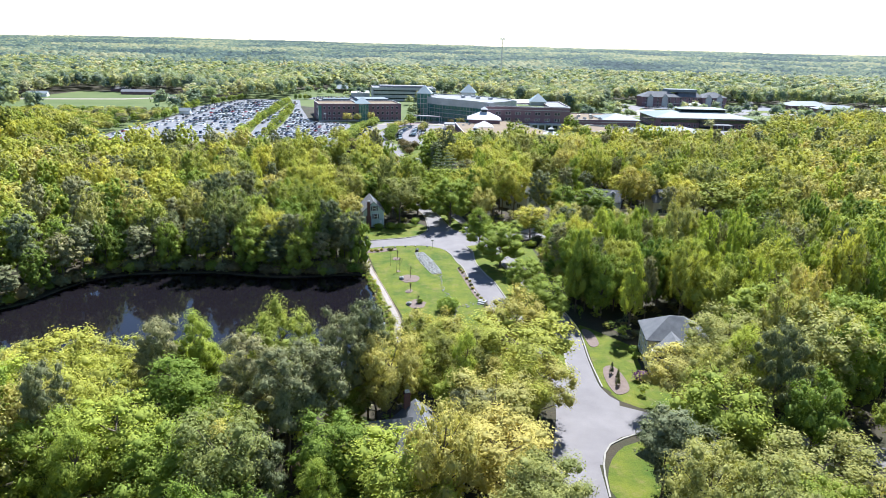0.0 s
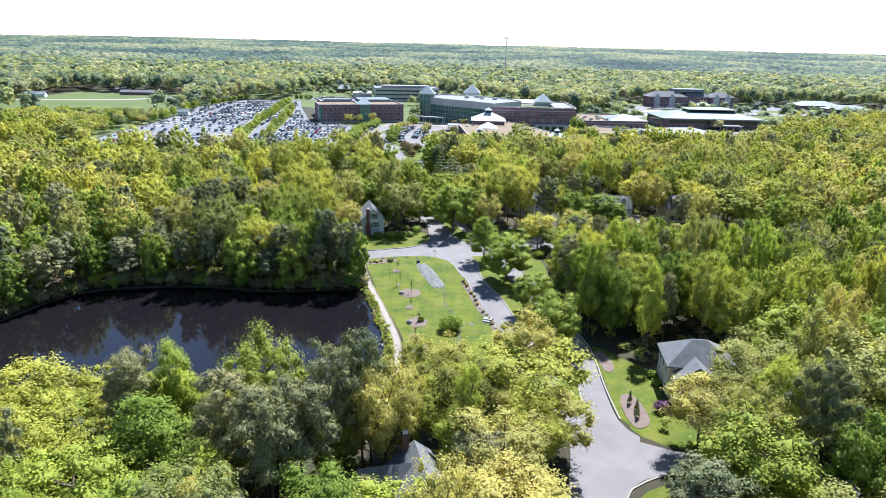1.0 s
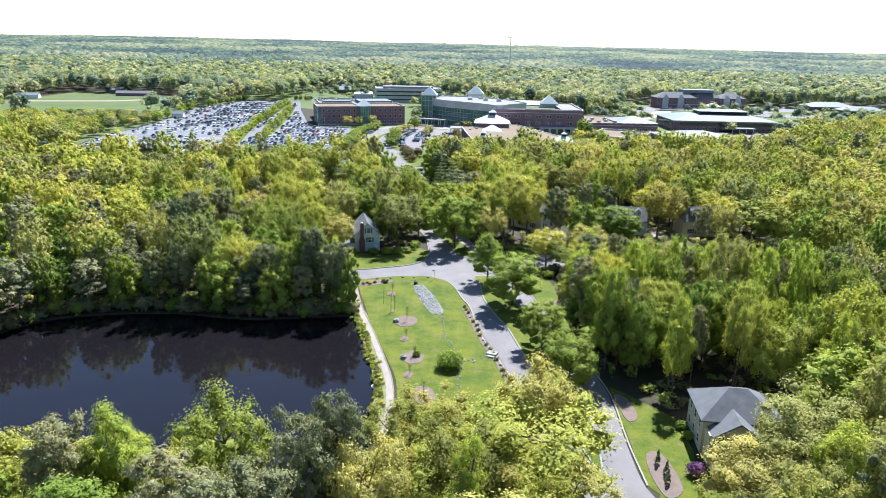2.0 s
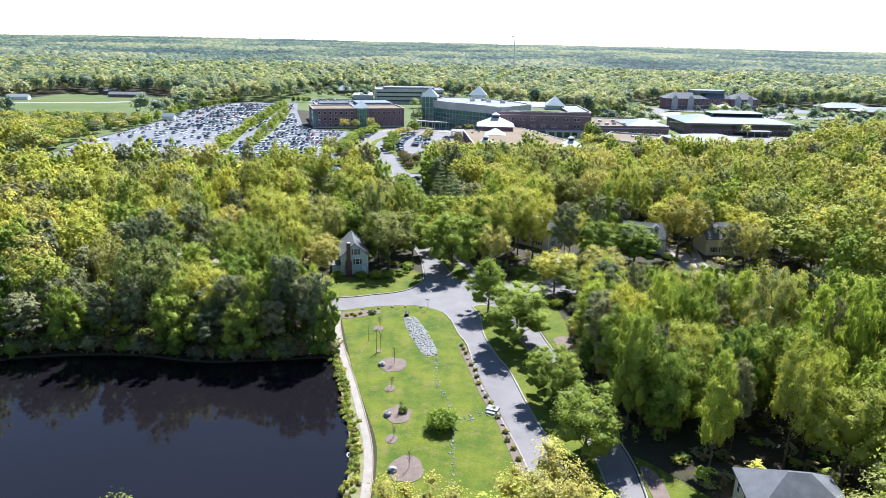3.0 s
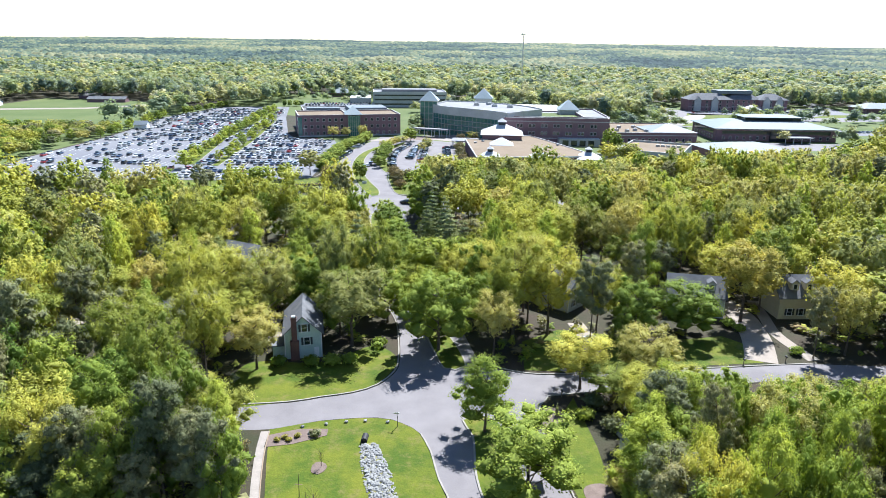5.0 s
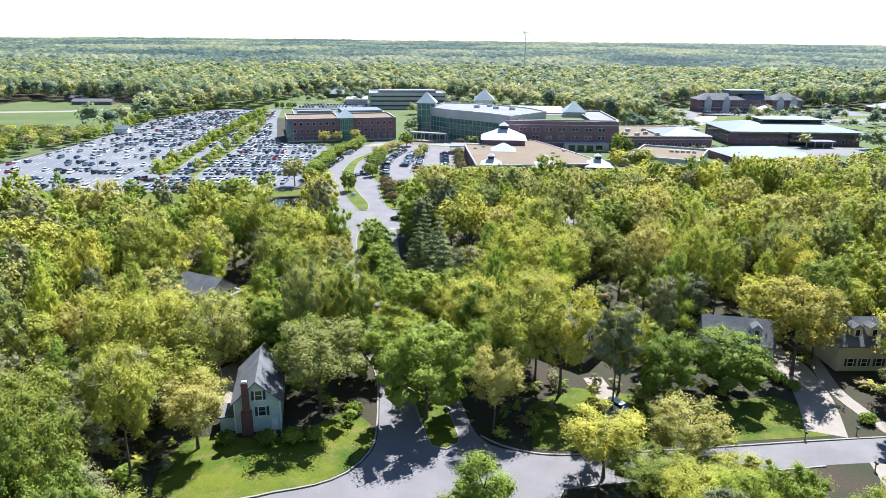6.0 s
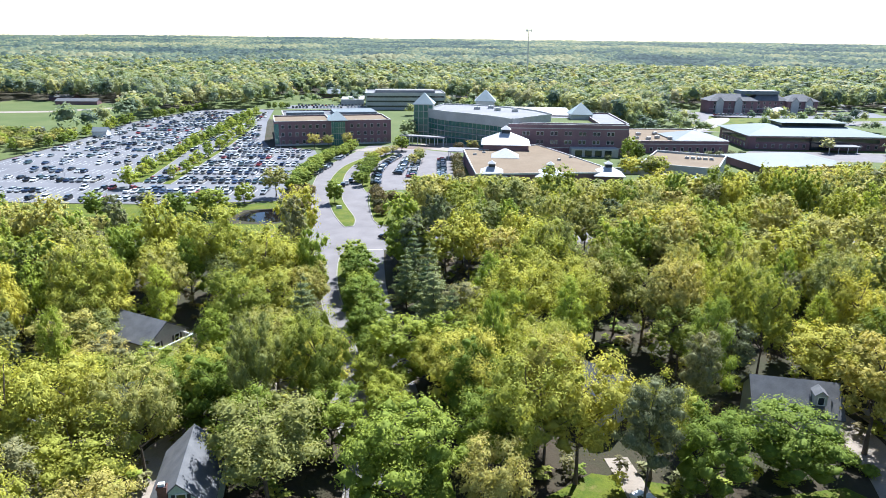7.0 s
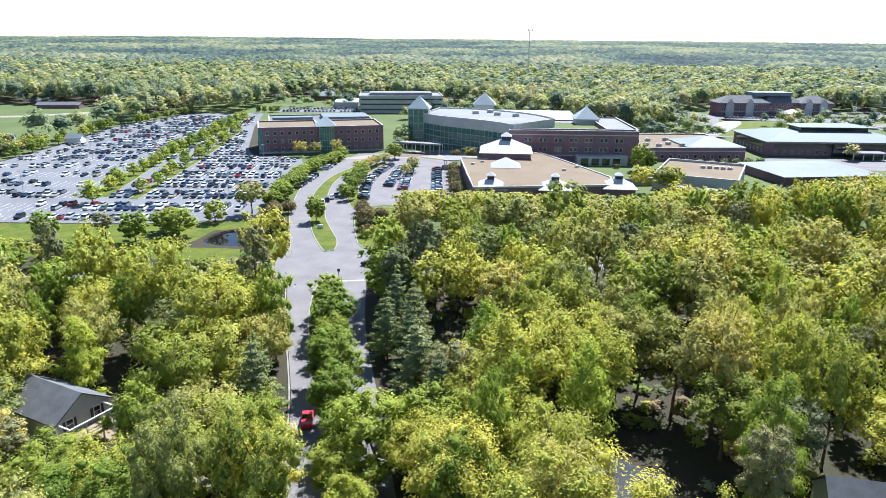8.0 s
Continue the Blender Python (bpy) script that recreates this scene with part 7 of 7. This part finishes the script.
for x, y in ((16.6, 161), (58, 158.8), (66.6, 160.8), (64.6, 151.4), (22, 143)):
    mb = thing("mailbox", pose(x, y, 0, 0, 0, 10), "dark mailbox on a post beside the road", "mailbox", "mailboxes")
    part("post", boxes((-0.06, 0.06, -0.06, 0.06, 0, 1.05)), M_WOODWORK, mb)
    part("box", boxes((-0.12, 0.12, -0.28, 0.28, 1.05, 1.32)), M_BLACK, mb)

# mulch bed with dark cones before the cream house
bed = [(33.0, 44.6), (35.6, 46.2), (35.8, 51), (34.6, 55.6), (32.6, 55), (32.0, 50)]
tagged(part("mulch_bed", prism(smooth_line(bed, True, 0.6), 0.03, 0.10), M_MULCH), "pinkish mulch bed on a front lawn", "mulch bed", kind="structure")
tagged(part("mulch_bed", prism(smooth_line([(22.6, 117.5), (24.4, 110.5), (26.4, 112), (26.2, 118.6)], True, 0.6), 0.03, 0.1), M_MULCH), "pinkish mulch bed at the wood's edge", "mulch bed", kind="structure")
tagged(part("mulch_bed", prism(smooth_line([(18.4, 133), (18.2, 137), (20, 139.4), (22, 136)], True, 0.6), 0.03, 0.1), M_MULCH), "pinkish mulch bed at the road's corner", "mulch bed", kind="structure")
for x, y in ((33.6, 52.6), (34.3, 50.2), (33.9, 47.8), (26.2, 118.4), (26.9, 117.2), (20.6, 136.4)):
    s = thing("cone_shrub", pose(x, y, 0.08), "narrow dark conical evergreen in mulch", "shrub", "conical evergreens")
    v, f = leaf_cloud(g, [((0, 0, 0.4 + 0.32 * i), (0.42 - 0.06 * i, 0.42 - 0.06 * i, 0.4)) for i in range(6)], 220, 0.2, 0.1, 0.2)
    me = np_mesh("crown", v, f)
    me.materials.append(LEAVES["pine"])
    part("crown", me, None, s)
tagged(part("mulch_bed", prism(smooth_line([(31, 73), (33, 72), (33.6, 66), (31.6, 64.6)], True, 0.6), 0.03, 0.1), M_MULCH), "mulch bed at the wood's edge", "mulch bed", kind="structure")
M_BLOSSOM = foliage("azalea_flowers", (0.20, 0.07, 0.20), (0.36, 0.16, 0.38), (0.30, 0.12, 0.30), 0.3, 0.3)
az = shrub("azalea", 38.4, 50.2, 1.3, 1.8, "leaf", "round azalea covered in purple flowers", 420, 0.26)
az.children[0].data.materials[0] = M_BLOSSOM
for x, y, R in ((46, 163, 1.4), (61, 177.5, 1.5), (62.5, 175, 1.2), (70, 164.5, 1.3), (-24, 150.5, 1.6), (-20, 151, 1.8), (-17, 152, 1.6), (-30, 150, 1.4), (27, 140, 2.2), (25, 136, 1.6), (29, 133, 2.0), (40, 60, 0.9), (40, 63, 0.9), (-12.5, 160, 1.5)):
    shrub("shrub", x, y, R, R * 1.2, "leaf" if R < 1.9 else "pine", "rounded dark green shrub in a yard", 260, 0.34, "yard shrubs")
# brush on the pond's bank
for i, (x, y) in enumerate(smooth_line([(-22.6, 110), (-18.4, 101), (-14.2, 88), (-11.2, 78), (-9.1, 68), (-9, 58)], False, 0.36)):
    shrub("bank_brush", x - 1.25 + g.normal() * 0.5, y + g.normal() * 0.3, 0.34 + 0.4 * g.random() ** 2, 0.3 + 0.6 * g.random() ** 2, ("tan", "oak", "brown", "leaf", "oak", "lime")[i * 7 % 6], "straw coloured brush on the pond's bank", 60, 0.24, "brush on the pond's bank")
for x, y, R in ((-25.5, 112, 2.4), (-27.5, 108.5, 2.8), (-32, 106, 2.6), (-38, 104.5, 2.4), (-44, 104, 2.8), (-52, 105, 2.6), (-60, 105.5, 2.8), (-68, 104.5, 2.4), (-76, 102.5, 2.6)):
    shrub("shoreline_shrub", x, y, R, R * 1.3, "leaf" if R < 2.5 else "tan", "loose grey green shrub on the shore", 300, 0.45, "shoreline shrubs")
edge = [(x, y) for x, y in POND if y > 64 and x < -22]
for i, (x, y) in enumerate(edge):
    for k in (0, 1):
        R = 1.5 + 1.1 * g.random()
        nx, ny = (x + 58) / 40.0, (y - 66) / 34.0
        s = math.hypot(nx, ny) + 1e-6
        d = 0.5 + 1.3 * k + g.random()
        shrub("undergrowth", x + nx / s * d + g.normal() * 0.6, y + ny / s * d + g.normal() * 0.5, R, R * (1.0 + 0.9 * g.random()), ("leaf", "pine", "brown")[(i + k) % 3], "dark undergrowth hanging over the pond's edge", 150, 0.5, "undergrowth of the shore")
# brown shrubs of the entrance beds, the clinic's hedge and the small pond
for x, y, R, H in ((-34, 334, 2.8, 4.6), (-31.5, 326, 2.8, 5.0), (-30.5, 318, 2.6, 4.2), (-28.4, 311, 2.4, 3.6), (-35.5, 340, 2.4, 4.2), (-27, 328, 2.6, 4.6), (-61.5, 322, 3.0, 5.2), (-58.5, 317, 2.8, 4.4), (-62.5, 328, 2.8, 5.0),
                   (-56.6, 316, 2.4, 2.8), (-60, 336, 2.6, 4.4), (-64.5, 333, 2.4, 4.6), *((-9.4 + 4.4 * k / 6, 416 - 50 * k / 6, 2.6, 4.6) for k in range(7)), (6, 447, 2.6, 5), (-2, 450, 2.8, 5), (-10, 452, 2.6, 4.6)):
    shrub("large_shrub", x, y, R, H, "brown", "large brown shrub not yet in leaf", 420, 0.5, "brown shrubs")
for x, y, R in ((97, 450, 2.0), (102, 451, 1.8), (108, 452, 2.0), (114, 452, 1.8), (120, 453, 2.2), (126, 454, 2.2), (132, 455, 2.4), (138, 456, 2.2), (78, 446, 2.0), (66, 436, 1.6)):
    shrub("shrub", x, y, R, R * 1.3, "pine", "grey green shrub beside a clinic", 160, 0.5, "clinic shrubs")
fountain = thing("pond_aerator", pose(-11.6, 72.8, -0.3), "pale ring of a floating pond aerator", "aerator")
_bm = bmesh.new()
for i in range(12):
    a, b = i * math.tau / 12, (i + 1) * math.tau / 12
    tube(_bm, (0.75 * math.cos(a), 0.75 * math.sin(a), 0.08), (0.75 * math.cos(b), 0.75 * math.sin(b), 0.08), 0.12, 0.12, 6)
part("float_ring", _bm, M_STEEL, fountain)
# lamp posts of the lot
for x, y in ((-168, 355), (-150, 395), (-112, 392), (-90, 360), (-100, 430), (-185, 430), (-140, 500), (-200, 500)):
    lp = thing("lamp_post", pose(x, y, 0), "tall thin lamp post in the lot", "lamp post", "lamp posts")
    _bm = bmesh.new()
    tube(_bm, (0, 0, 0), (0, 0, 8.5), 0.1, 0.07, 6)
    part("pole", _bm, M_STEEL, lp)
    part("head", boxes((-0.9, 0.9, -0.15, 0.15, 8.4, 8.6)), M_STEEL, lp)
